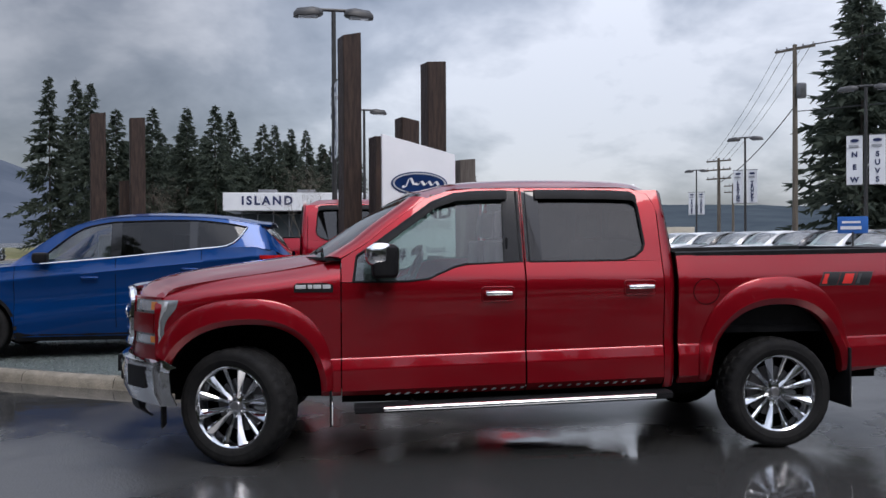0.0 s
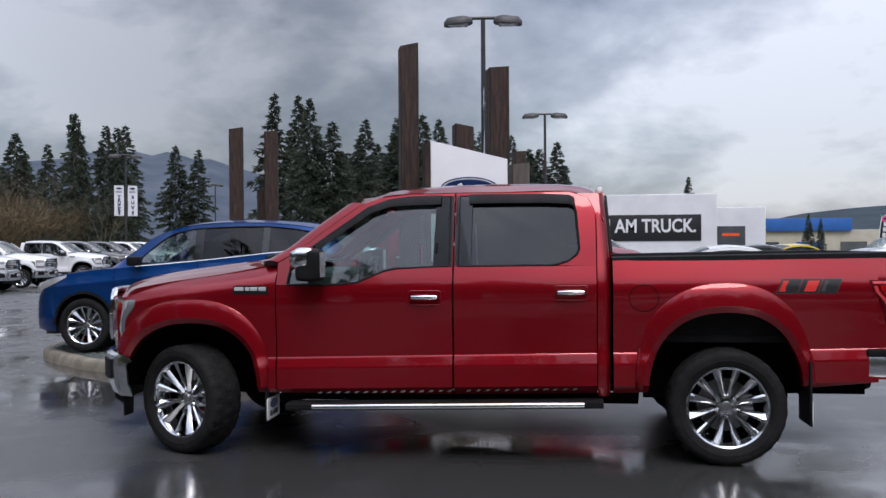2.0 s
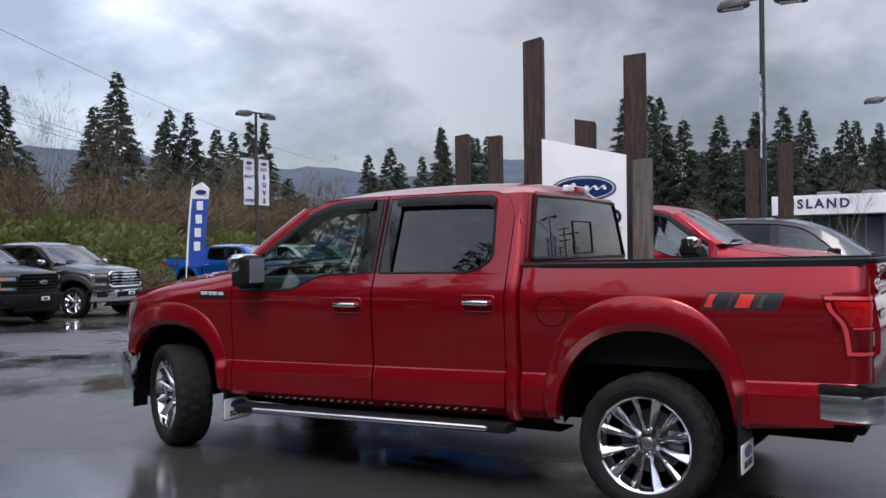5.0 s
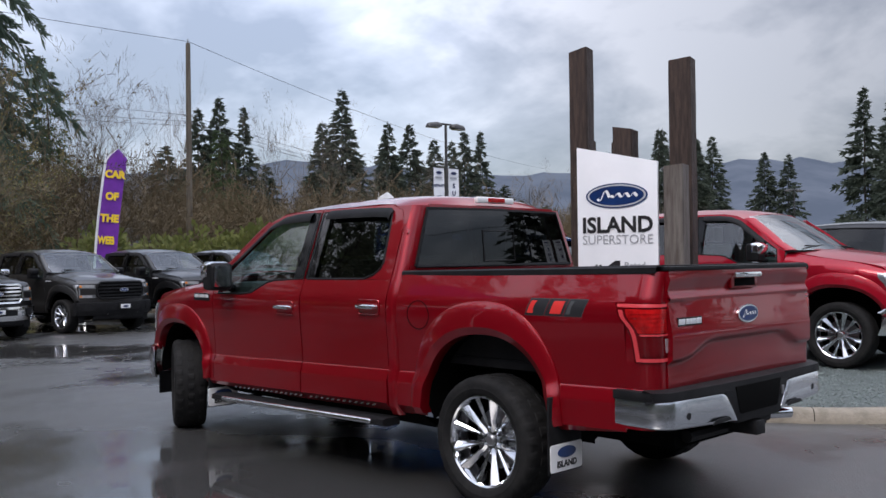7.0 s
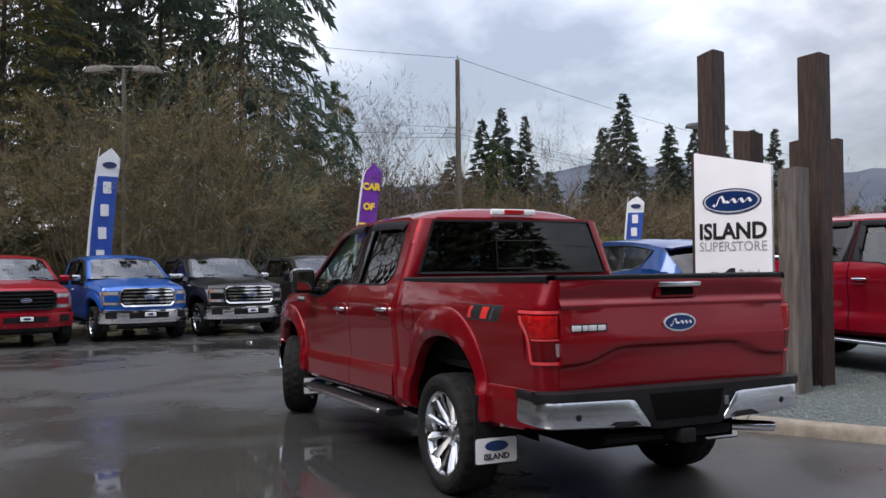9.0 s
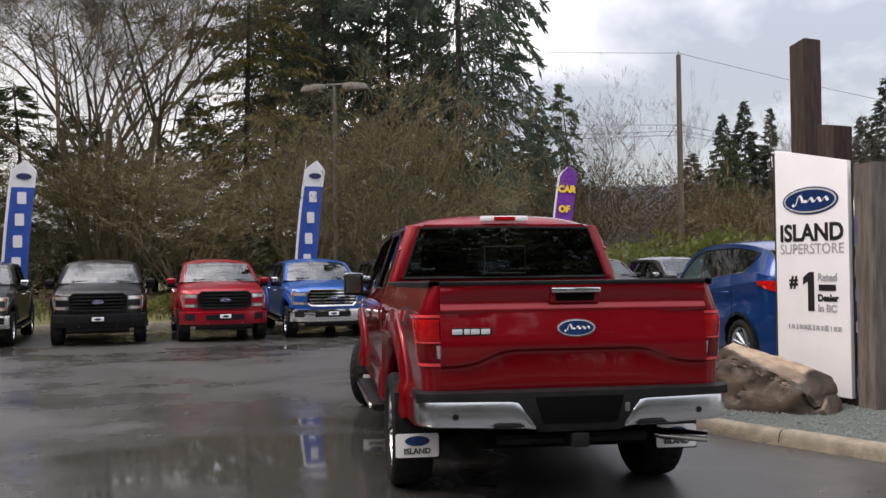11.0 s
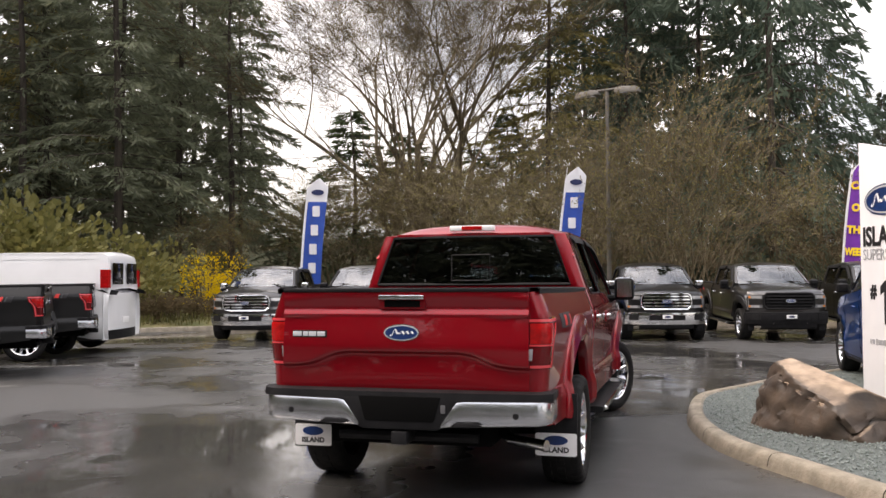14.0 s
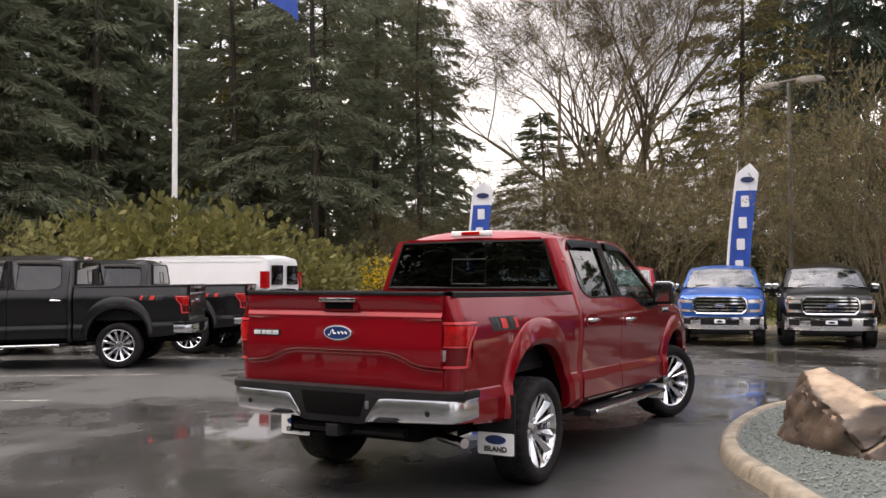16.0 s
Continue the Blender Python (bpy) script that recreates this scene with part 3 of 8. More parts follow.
def boulder():
    """A split slab of rock: pale sloping top, dark fractured flank, cut by many planes."""
    bm = bmesh.new()
    rnd = random.Random(5)
    cuts = [((0.22, -0.14, 1.0), 0.45), ((0.34, -0.38, 1.0), 0.49), ((0.20, 0.35, 1.0), 0.50), ((-0.55, -0.1, 1.0), 0.78), ((0.9, -0.2, 0.75), 0.62), ((-1, -0.15, 0.22), 0.66), ((-0.8, -0.7, 0.10), 0.66),
            ((0.1, -1, 0.20), 0.31), ((0.45, -1, -0.10), 0.40), ((-0.25, -1, 0.45), 0.43), ((0.75, -0.75, 0.2), 0.60), ((-0.1, 1, 0.25), 0.32), ((0.6, 0.8, 0.1), 0.56), ((-0.6, 0.8, 0.2), 0.58), ((1, 0.1, 0.1), 0.66)]
    cuts = [(Vector(n) / Vector(n).length, d / Vector(n).length) for n, d in cuts]
    nx, ny, nz = 40, 20, 18

    def place(i, j, k):
        p = Vector((-0.72 + 1.44 * i / nx, -0.36 + 0.72 * j / ny, -0.04 + 0.74 * k / nz))
        for _ in range(3):
            for n, d in cuts:
                e = n.dot(p) - d
                if e > 0:
                    p -= n * e
        q = p * 1.0
        cell = noise.voronoi(Vector((q.x * 4.2 + q.z * 2, q.y * 5, q.z * 6.5 - q.x * 1.5)))[0]
        step = 0.030 * noise.noise(Vector((q.x * 1.9 + 3, q.z * 7 - q.x * 3.0, 1.7))) - 0.03 * max(0.0, 0.10 - (cell[1] - cell[0])) / 0.10
        side = Vector((q.x * 0.25, q.y, 0))
        if side.length > 1e-4 and p.z > 0.02:
            top = 0.45 - 0.22 * q.x
            p += side.normalized() * step * min(1.0, max(0.15, (top - p.z) * 9))
        return p + Vector((0, 0, 0.010 * noise.noise(q * 9)))
    done = {}

    def v(i, j, k):
        if (i, j, k) not in done:
            done[i, j, k] = bm.verts.new(place(i, j, k))
        return done[i, j, k]
    for i in range(nx):
        for j in range(ny):
            bm.faces.new((v(i, j, nz), v(i + 1, j, nz), v(i + 1, j + 1, nz), v(i, j + 1, nz)))
        for k in range(nz):
            bm.faces.new((v(i, 0, k), v(i + 1, 0, k), v(i + 1, 0, k + 1), v(i, 0, k + 1)))
            bm.faces.new((v(i, ny, k), v(i, ny, k + 1), v(i + 1, ny, k + 1), v(i + 1, ny, k)))
    for j in range(ny):
        for k in range(nz):
            bm.faces.new((v(0, j, k), v(0, j, k + 1), v(0, j + 1, k + 1), v(0, j + 1, k)))
            bm.faces.new((v(nx, j, k), v(nx, j + 1, k), v(nx, j + 1, k + 1), v(nx, j, k + 1)))
    m_ = bpy.data.materials.new("split_rock")
    m_.use_nodes = True
    nt = m_.node_tree
    N, Lk = nt.nodes.new, nt.links.new
    b = nt.nodes["Principled BSDF"]
    tc, mp, n1, n2, r = N("ShaderNodeTexCoord"), N("ShaderNodeMapping"), N("ShaderNodeTexNoise"), N("ShaderNodeTexNoise"), N("ShaderNodeValToRGB")
    mp.inputs["Scale"].default_value = (1.8, 1.8, 3.2)
    mp.inputs["Rotation"].default_value = (0.2, 0.45, 0)
    Lk(tc.outputs["Object"], mp.inputs[0]); Lk(mp.outputs[0], n1.inputs["Vector"]); Lk(tc.outputs["Object"], n2.inputs["Vector"])
    n1.inputs["Scale"].default_value, n1.inputs["Detail"].default_value = 2.2, 8
    n2.inputs["Scale"].default_value, n2.inputs["Detail"].default_value = 7, 8
    # pale top and dark flanks are put into the colour by face direction
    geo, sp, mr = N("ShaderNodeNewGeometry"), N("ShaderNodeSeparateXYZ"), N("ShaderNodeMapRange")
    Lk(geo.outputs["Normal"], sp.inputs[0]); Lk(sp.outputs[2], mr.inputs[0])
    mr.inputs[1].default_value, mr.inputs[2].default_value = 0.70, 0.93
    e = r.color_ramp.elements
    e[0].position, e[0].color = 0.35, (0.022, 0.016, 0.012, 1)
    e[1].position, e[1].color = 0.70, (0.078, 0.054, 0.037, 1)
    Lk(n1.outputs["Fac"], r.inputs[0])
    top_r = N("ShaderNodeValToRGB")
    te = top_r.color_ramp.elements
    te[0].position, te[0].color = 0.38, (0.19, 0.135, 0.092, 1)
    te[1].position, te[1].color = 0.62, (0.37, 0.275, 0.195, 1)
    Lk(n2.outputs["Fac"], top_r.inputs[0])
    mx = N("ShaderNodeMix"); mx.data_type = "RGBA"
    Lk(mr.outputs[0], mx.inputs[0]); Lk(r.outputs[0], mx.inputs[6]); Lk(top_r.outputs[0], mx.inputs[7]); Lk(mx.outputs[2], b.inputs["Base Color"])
    b.inputs["Roughness"].default_value = 0.55
    bp = N("ShaderNodeBump"); bp.inputs["Strength"].default_value, bp.inputs["Distance"].default_value = 0.7, 0.03
    Lk(n1.outputs["Fac"], bp.inputs["Height"]); Lk(bp.outputs[0], b.inputs["Normal"])
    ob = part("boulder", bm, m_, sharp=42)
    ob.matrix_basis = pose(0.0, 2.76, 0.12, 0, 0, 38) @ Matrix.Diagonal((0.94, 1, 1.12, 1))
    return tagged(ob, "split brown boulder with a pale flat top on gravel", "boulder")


boulder()

# worn painted stall lines
WORN_PAINT = mat("worn_white_paint", (0.42, 0.42, 0.40), 0.4, second=(0.12, 0.12, 0.115), scale=9, contrast=(0.4, 0.55))
for (x0, y0), (x1, y1) in (((-2.2, -7.2), (1.4, -12.6)), ((-5.0, -8.3), (-1.4, -13.6)), ((-7.6, -9.4), (-4.2, -14.6)), ((0.6, -6.1), (4.0, -11.2))):
    d = (Vector((x1, y1)) - Vector((x0, y0))).normalized()
    nrm = Vector((-d.y, d.x)) * 0.05
    bm = bmesh.new()
    sheet(bm, [[(x0 + (x1 - x0) * k / 8 + s * nrm.x, y0 + (y1 - y0) * k / 8 + s * nrm.y, ground_z(x0 + (x1 - x0) * k / 8) + 0.004) for s in (-1, 1)] for k in range(9)])
    tagged(part("stall_line", bm, WORN_PAINT), "worn white stall line on wet asphalt", "line", "stall lines", "structure")


# ---------------------------------------------------------------- pickup truck (nose towards -x, driver's side -y)
AXLE, AXLE_F, TYRE_R, RIM_R = 1.86, -1.785, 0.380, 0.264
STAND = 0.03  # the treads' lowest point above the body's zero
SIDE = [(0.47, 0.930), (0.505, 0.962), (0.525, 0.978), (0.54, 0.978), (0.665, 0.980), (0.733, 0.961), (0.737, 0.957), (0.85, 0.963), (1.0, 0.975), (1.1, 0.981), (1.17, 0.982),
        (1.215, 0.977), (1.26, 0.963), (1.30, 0.949), (1.34, 0.935), (1.40, 0.914)]
# wheel openings: middle, half width behind, height, half width ahead
ARCH_F, ARCH_R = (-1.76, 0.465, 0.447, 0.54), (1.865, 0.475, 0.527, 0.51)
LEVELS = [0.47, 0.505, 0.525, 0.54, 0.60, 0.655, 0.665, 0.675, 0.70, 0.725, 0.733, 0.739, 0.75] + [round(0.75 + 0.025 * k, 3) for k in range(1, 22)] + [1.31, 1.34, 1.37, 1.40]


COARSE = [False]  # lighter meshes for vehicles that stay far off


def taper(x):
    if x < -1.7:
        return -0.10 * ((-1.7 - x) / 0.75) ** 2.0
    if x > 1.2:
        return -0.072 * (x - 1.2) / 1.66
    return 0.0


def rake(x, z):
    """The body stands a little nose-down: how far its lower lines have risen at x."""
    return 0.021 * x * max(0.0, min(1.0, (1.25 - z) / 0.45))


def side_y(x, z, top=None):
    y = lerp(SIDE, z - rake(x, z)) + taper(x)
    if top is not None and top - z < 0.13:
        y -= 0.10 * (1 - (top - z) / 0.13) ** 2.2
    return y


def arch_z(x, a):
    cx, half, high, ahead = a
    u = min(1.0, abs((x - cx) / (half if x > cx else ahead)))
    return 0.47 + (high + 0.03) * (1 - u**2.3) ** (1 / 2.3)


def arch_ring(a, th, d):
    """A place on the side round a wheel opening: th from its rear (0) over the top to its front (pi), d: 1 at the edge."""
    cx, half, high, ahead = a
    c, sn = math.cos(th), math.sin(th)
    x = cx + (half if c > 0 else -ahead) * d * abs(c) ** (2 / 2.3)
    return x, 0.47 + (high + 0.03) * d * max(0.0, sn) ** (2 / 2.3)


def columns(x0, x1, n, arches=()):
    n = n // 2 if COARSE[0] else n
    m = 14 if COARSE[0] else 32
    xs = {round(x0 + (x1 - x0) * k / n, 4) for k in range(n + 1)}
    for cx, half, *more in arches:
        for k in range(m + 1):
            c = math.cos(math.pi * k / m)
            x = cx - (half if c < 0 or len(more) < 2 else more[1]) * c
            if x0 < x < x1:
                xs.add(round(x, 4))
    return sorted(xs)


def side_grid(x0, x1, n, top, s, arches=(), rounded=False, low=0.47):
    """Places of one body side between two cross planes, up to the line top(x); s: -1 for the driver's side."""
    grid = []
    for x in columns(x0, x1, n, arches):
        t, b = top(x), low(x) if callable(low) else low
        for a in arches:
            if -a[3] < x - a[0] < a[1]:
                b = max(b, arch_z(x, a) + 0.01)
        zs = [min(max(z + rake(x, z), b), t) for z in (LEVELS[0:-1:2] if COARSE[0] else LEVELS[:-1])] + [t]
        grid.append([(x, s * side_y(x, z, t if rounded else None), z) for z in zs])
    return grid


FENDER_TOP = [(-2.50, 1.05), (-2.42, 1.10), (-2.34, 1.148), (-2.28, 1.172), (-2.0, 1.226), (-1.61, 1.280), (-1.3, 1.336), (-1.16, 1.366)]
HOOD_LINE = [(-2.72, 1.05), (-2.64, 1.125), (-2.56, 1.175), (-2.45, 1.218), (-2.33, 1.246), (-2.08, 1.290), (-1.68, 1.342), (-1.48, 1.366), (-1.2, 1.392), (-1.0, 1.405)]
WIN_LOW = [(-1.17, 1.21), (-0.73, 1.214), (-0.59, 1.230), (-0.49, 1.274), (-0.41, 1.307), (-0.33, 1.324), (0.1, 1.335)]


def green_y(z):
    return 0.934 - (z - 1.335) * 0.33 - 0.10 * max(0, z - 1.72)


def nose_x(y):
    return -2.65 + 0.33 * (abs(y) / 0.9) ** 2.5


def nose_point(y, z, off=0.0):
    x = nose_x(y) + 0.10 * max(0.0, z - 1.0) + 0.02 * max(0, 0.85 - z)
    return (x - off, y, z)


def nose_patch(bm, y0, y1, z0, z1, off, ny=10, nz=3, thick=0.02, shear=None):
    g = []
    for i in range(ny + 1):
        y = y0 + (y1 - y0) * i / ny
        row = []
        for k in range(nz + 1):
            z = z0 + (z1 - z0) * k / nz
            yy = y if shear is None else y * shear(z)
            row.append(nose_point(yy, z, off))
        g.append(row)
    sheet(bm, g, thick)


def ring_strip(bm, pairs, s, depth=0.03):
    g = [[(x, s * green_y(z), z) for x, z in ((o[0], o[1]), ((o[0] + i[0]) / 2, (o[1] + i[1]) / 2), (i[0], i[1]))] for o, i in pairs]
    sheet(bm, g, depth)


FRONT_RING = [((-1.16, 1.215), (-1.085, 1.215)), ((-1.16, 1.365), (-1.06, 1.385)), ((-1.0, 1.462), (-0.91, 1.485)), ((-0.86, 1.575), (-0.747, 1.602)),
              ((-0.60, 1.765), (-0.544, 1.746)), ((-0.45, 1.818), (-0.395, 1.800)), ((-0.25, 1.838), (-0.25, 1.815)), ((0.06, 1.842), (0.035, 1.820)),
              ((0.06, 1.337), (0.035, 1.337))]
REAR_RING = [((0.072, 1.337), (0.10, 1.337)), ((0.072, 1.842), (0.10, 1.820)), ((0.85, 1.842), (0.83, 1.806)), ((0.97, 1.80), (0.875, 1.775)),
             ((1.022, 1.71), (0.892, 1.70)), ((1.022, 1.46), (0.912, 1.453)), ((1.022, 1.40), (0.895, 1.412)), ((1.022, 1.37), (0.836, 1.370)), ((1.022, 1.337), (0.742, 1.342))]
ROOF_RAIL = [(-0.62, 1.757), (-0.45, 1.825), (-0.25, 1.843), (0.4, 1.848), (0.85, 1.846), (0.98, 1.80), (1.04, 1.72), (1.07, 1.64)]
ROOF_CROWN = [(-0.62, 1.845), (-0.40, 1.898), (-0.1, 1.925), (0.3, 1.936), (0.7, 1.932), (0.95, 1.912), (1.03, 1.885), (1.09, 1.835)]


def rail_z(x):
    """Top edge of the bed's side."""
    return 1.372 + 0.013 * (x - 1.13)


def tail_point(s, z, d):
    """Along the bed's side and round its rear corner. d: run from the corner's start (2.89), negative along the side; s: side."""
    r = 0.085
    if d <= 0:
        x = 2.89 + d
        return Vector((x, s * side_y(x, z), z)), Vector((0, s, 0))
    y0 = side_y(2.89, z)
    q = r * math.pi / 2
    if d < q:
        a = d / r
        return Vector((2.89 + r * math.sin(a), s * (y0 - r * (1 - math.cos(a))), z)), Vector((math.sin(a), s * math.cos(a), 0))
    return Vector((2.89 + r, s * (y0 - r - (d - q)), z)), Vector((1, 0, 0))


def tail_patch(bm, s, d_of_z, zs, off, n=8, thick=0.012):
    """A patch on the rear corner between two runs d0(z), d1(z)."""
    n = max(2, n // 2) if COARSE[0] else n
    g = []
    for z in zs:
        d0, d1 = d_of_z(z)
        row = []
        for k in range(n + 1):
            p, nn = tail_point(s, z, d0 + (d1 - d0) * k / n)
            row.append(p + nn * off)
        g.append(row)
    sheet(bm, g, thick)


def wheel(name, m, parent):
    """A tyre with tread blocks on a deep bright rim of six forked spokes; outer face towards -y of m."""
    w = new(name)
    w.parent, w.matrix_basis = parent, m
    w.empty_display_size = 0.1
    R, q = TYRE_R, RIM_R
    bm = bmesh.new()
    lathe(bm, [(q - 0.004, -0.100), (q + 0.006, -0.118), (q + 0.022, -0.126), (q + 0.045, -0.134), (q + 0.050, -0.132), (R - 0.05, -0.136), (R - 0.026, -0.130), (R - 0.012, -0.116), (R - 0.006, -0.10),
               (R - 0.006, 0.10), (R - 0.012, 0.116), (R - 0.03, 0.13), (q + 0.03, 0.128), (q - 0.004, 0.11)], 26 if COARSE[0] else 72)
    # tread: staggered shoulder lugs and grooved ribs round the crown
    g = []
    cuts = [-0.132, -0.118, -0.098, -0.070, -0.064, -0.030, -0.024, 0.024, 0.030, 0.064, 0.070, 0.098, 0.118, 0.132]
    drop = [0.030, 0.011, 0.003, 0.0, 0.011, 0.011, 0.0, 0.0, 0.011, 0.011, 0.0, 0.003, 0.011, 0.030]
    for k in range(0 if COARSE[0] else 169):
        a = k * math.tau / 168
        row = []
        for i, (h, dr) in enumerate(zip(cuts, drop)):
            notch = (k + (3 if 3 < i < 9 else 1 if i >= 9 else 0)) % 6 < 2
            r = R - dr - (0.010 if notch else 0.0)
            row.append((r * math.cos(a), h, r * math.sin(a)))
        g.append(row)
    if g:
        sheet(bm, g)
    part("tyre", bm, RUBBER, w, "black tyre with chunky tread")
    bm = bmesh.new()
    lathe(bm, [(q + 0.004, -0.104), (q + 0.006, -0.112), (q - 0.002, -0.114), (q - 0.012, -0.106), (q - 0.018, -0.09), (q - 0.030, -0.04), (q - 0.036, 0.09), (q, 0.112)], 24 if COARSE[0] else 64)
    face = lambda r: lerp([(0.0, -0.040), (0.07, -0.042), (0.12, -0.060), (0.19, -0.086), (q, -0.106)], r)  # noqa: E731
    for k in range(6):
        for side in (-1, 1):
            g = []
            for r, off, hw in ((0.048, 0.014, 0.0145), (0.085, 0.023, 0.0145), (0.12, 0.033, 0.018), (0.16, 0.044, 0.023), (0.21, 0.057, 0.029), (q - 0.008, 0.067, 0.033)):
                y, rid = face(r), 0.004 + 0.030 * r
                # the crest of each fork runs along its outer edge and a broad facet falls away to the inner one
                g.append([(side * (off + e * hw), yy, r) for e, yy in ((1.0, y + 0.040), (1.0, y + 0.004), (0.55, y - rid * 0.55), (0.30, y - rid * 0.5), (-0.85, y + 0.010 + 0.05 * r), (-1.0, y + 0.016 + 0.05 * r), (-1.0, y + 0.045))])
            vs0 = len(bm.verts)
            sheet(bm, g)
            bm.verts.ensure_lookup_table()
            bmesh.ops.transform(bm, matrix=Matrix.Rotation((k + 0.5) * math.tau / 6, 4, "Y"), verts=bm.verts[vs0:])
    lathe(bm, [(0.0, -0.036), (0.046, -0.036), (0.066, -0.030), (0.078, -0.010), (0.08, 0.02), (0.0, 0.02)], 12 if COARSE[0] else 36)
    part("rim", bm, BRIGHT, w, "bright chrome rim of six forked spokes", sharp=22)
    bm = bmesh.new()
    lathe(bm, [(0.0, -0.054), (0.026, -0.053), (0.032, -0.047), (0.033, -0.036)], 24)
    part("hub_cap", bm, STEEL, w, "grey centre cap")
    for k in range(0 if COARSE[0] else 6):
        bm = bmesh.new()
        a = (k + 0.5) * math.tau / 6
        lathe(bm, [(0.0, -0.062), (0.008, -0.060), (0.011, -0.052), (0.012, -0.03)], 6, pose(0.069 * math.cos(a), 0, 0.069 * math.sin(a)))
        part("lug_nut", bm, CHROME, w)
    bm = bmesh.new()
    lathe(bm, [(0.0, 0.02), (0.085, 0.02), (0.09, 0.026), (0.172, 0.026), (0.176, 0.03), (0.176, 0.044), (0.0, 0.044)], 12 if COARSE[0] else 32)
    part("brake_disc", bm, STEEL, w, "grey brake disc")
    if not COARSE[0]:
        bm = bmesh.new()
        for k in range(2):
            box(bm, 0.10, 0.185, 0.0, 0.05, -0.07 + 0.075 * k, -0.005 + 0.075 * k, 0.012)
        part("brake_caliper", bm, TRIM_SILVER, w, "pale brake caliper")
    # near-black disc added to stand for the shade between the spokes
    bm = bmesh.new()
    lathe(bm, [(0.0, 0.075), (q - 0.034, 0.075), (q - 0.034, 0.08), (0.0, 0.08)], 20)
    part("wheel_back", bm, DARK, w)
    return w


def build_truck(body, label, steer=-25.0, flaps=True):
    t = thing("pickup_truck", label, "pickup truck")
    P = lambda name, bm, m, lab="", par=t, sharp=32: part(name, bm, m, par, lab, sharp)  # noqa: E731

    # painted sides
    for s in (-1, 1):
        bm = bmesh.new()
        sheet(bm, side_grid(-2.36, -1.168, 36, lambda x: ease(FENDER_TOP, x), s, (ARCH_F,), rounded=True, low=lambda x: 0.68 if x < -2.1 else 0.47), 0.0 if COARSE[0] else 0.02)
        fender = P("front_fender", bm, body)
        bm = bmesh.new()
        bar_text(bm, pose(-1.34, s * (side_y(-1.34, 1.18) + 0.006), 1.188, 0 * s, 0, 0 if s < 0 else 180), 0.235, 0.026, (1.35, 0.6, 1.05, 1.05), 0.006)
        part("fender_badge", bm, TRIM_SILVER, fender, "bright badge of plain blocks")
        bm = bmesh.new()
        prism(bm, [(-1.467, 1.152), (-1.215, 1.150), (-1.215, 1.200), (-1.26, 1.212), (-1.45, 1.212), (-1.467, 1.195)], 0.008, pose(0, s * side_y(-1.34, 1.18) - 0.004, 0))
        part("badge_backing", bm, BLACK, fender)
        # flares: a turned-in edge, a narrow band up to a crest, then a broad face that falls back to the side
        for a in (ARCH_F, ARCH_R):
            g = []
            n = 20 if COARSE[0] else 56
            for k in range(n + 1):
                th = math.pi * k / n
                x1, z1 = arch_ring(a, th, 1.0)
                if z1 < (0.68 if a is ARCH_F and x1 < a[0] else 0.55 if a is ARCH_R and x1 > a[0] else 0.49):
                    continue
                up = math.sin(th) ** 1.2
                wide = 0.16 + (0.19 if a is ARCH_F or th > 1.57 else 0.08 + 0.11 * up) * up
                row = [(x1, s * (side_y(x1, z1) - 0.06), z1), (x1, s * (side_y(x1, z1) + 0.012), z1)]
                for d, off in ((1.006, 0.020), (1.075, 0.042), (1.085, 0.045), (1.095, 0.0435)):
                    x, z = arch_ring(a, th, d)
                    row.append((x, s * (side_y(x, z) + off), z))
                for u, off in ((0.3, 0.036), (0.6, 0.026), (0.9, 0.015), (0.985, 0.009), (1.0, 0.003), (1.01, -0.008)):
                    x, z = arch_ring(a, th, 1.095 + (wide - 0.095) * u)
                    row.append((x, s * (side_y(x, z) + off), z))
                g.append(row)
            bm = bmesh.new()
            sheet(bm, g)
            P("wheel_arch_flare", bm, body, sharp=28)
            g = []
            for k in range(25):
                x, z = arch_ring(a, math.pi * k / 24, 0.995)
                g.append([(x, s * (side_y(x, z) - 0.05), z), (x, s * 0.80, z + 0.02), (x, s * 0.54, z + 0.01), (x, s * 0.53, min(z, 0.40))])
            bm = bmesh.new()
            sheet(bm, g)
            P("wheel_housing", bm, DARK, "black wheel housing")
        # doors
        bm = bmesh.new()
        sheet(bm, side_grid(-1.16, 0.06, 22, lambda x: lerp(WIN_LOW, x), s, (ARCH_F,)), 0.0 if COARSE[0] else 0.02)
        ring_strip(bm, FRONT_RING, s)
        fd = P("front_door", bm, body)
        bm = bmesh.new()
        sheet(bm, side_grid(0.072, 1.022, 18, lambda x: 1.337, s), 0.0 if COARSE[0] else 0.02)
        ring_strip(bm, REAR_RING, s)
        rd = P("rear_door", bm, body)
        for door, x0, ring in ((fd, -0.124, FRONT_RING), (rd, 0.853, REAR_RING)):
            h0 = 1.125 + 0.033 * (x0 + 0.124)
            y = side_y(x0, h0)
            bm = bmesh.new()
            rim = [(x0 + ex * 0.088 + 0.020 * math.cos(t_), h0 + ez * 0.030 + 0.018 * math.sin(t_)) for ex, ez, q0 in ((1, 1, 0), (-1, 1, 1), (-1, -1, 2), (1, -1, 3)) for t_ in [(q0 + k / 4) * math.pi / 2 for k in (range(0, 5, 4) if COARSE[0] else range(5))]]
            tube(bm, [(x, s * (y + 0.001), z) for x, z in rim + rim[:1]], 0.0055, 6, caps=False)
            part("handle_cup", bm, body, door, "raised rim of the handle cup")
            bm = bmesh.new()
            prism(bm, [(x0 + (x - x0) * 0.97, h0 + (z - h0) * 0.94) for x, z in rim], 0.003, pose(0, s * (y + 0.001) - 0.0015, 0))
            part("handle_recess", bm, body, door)
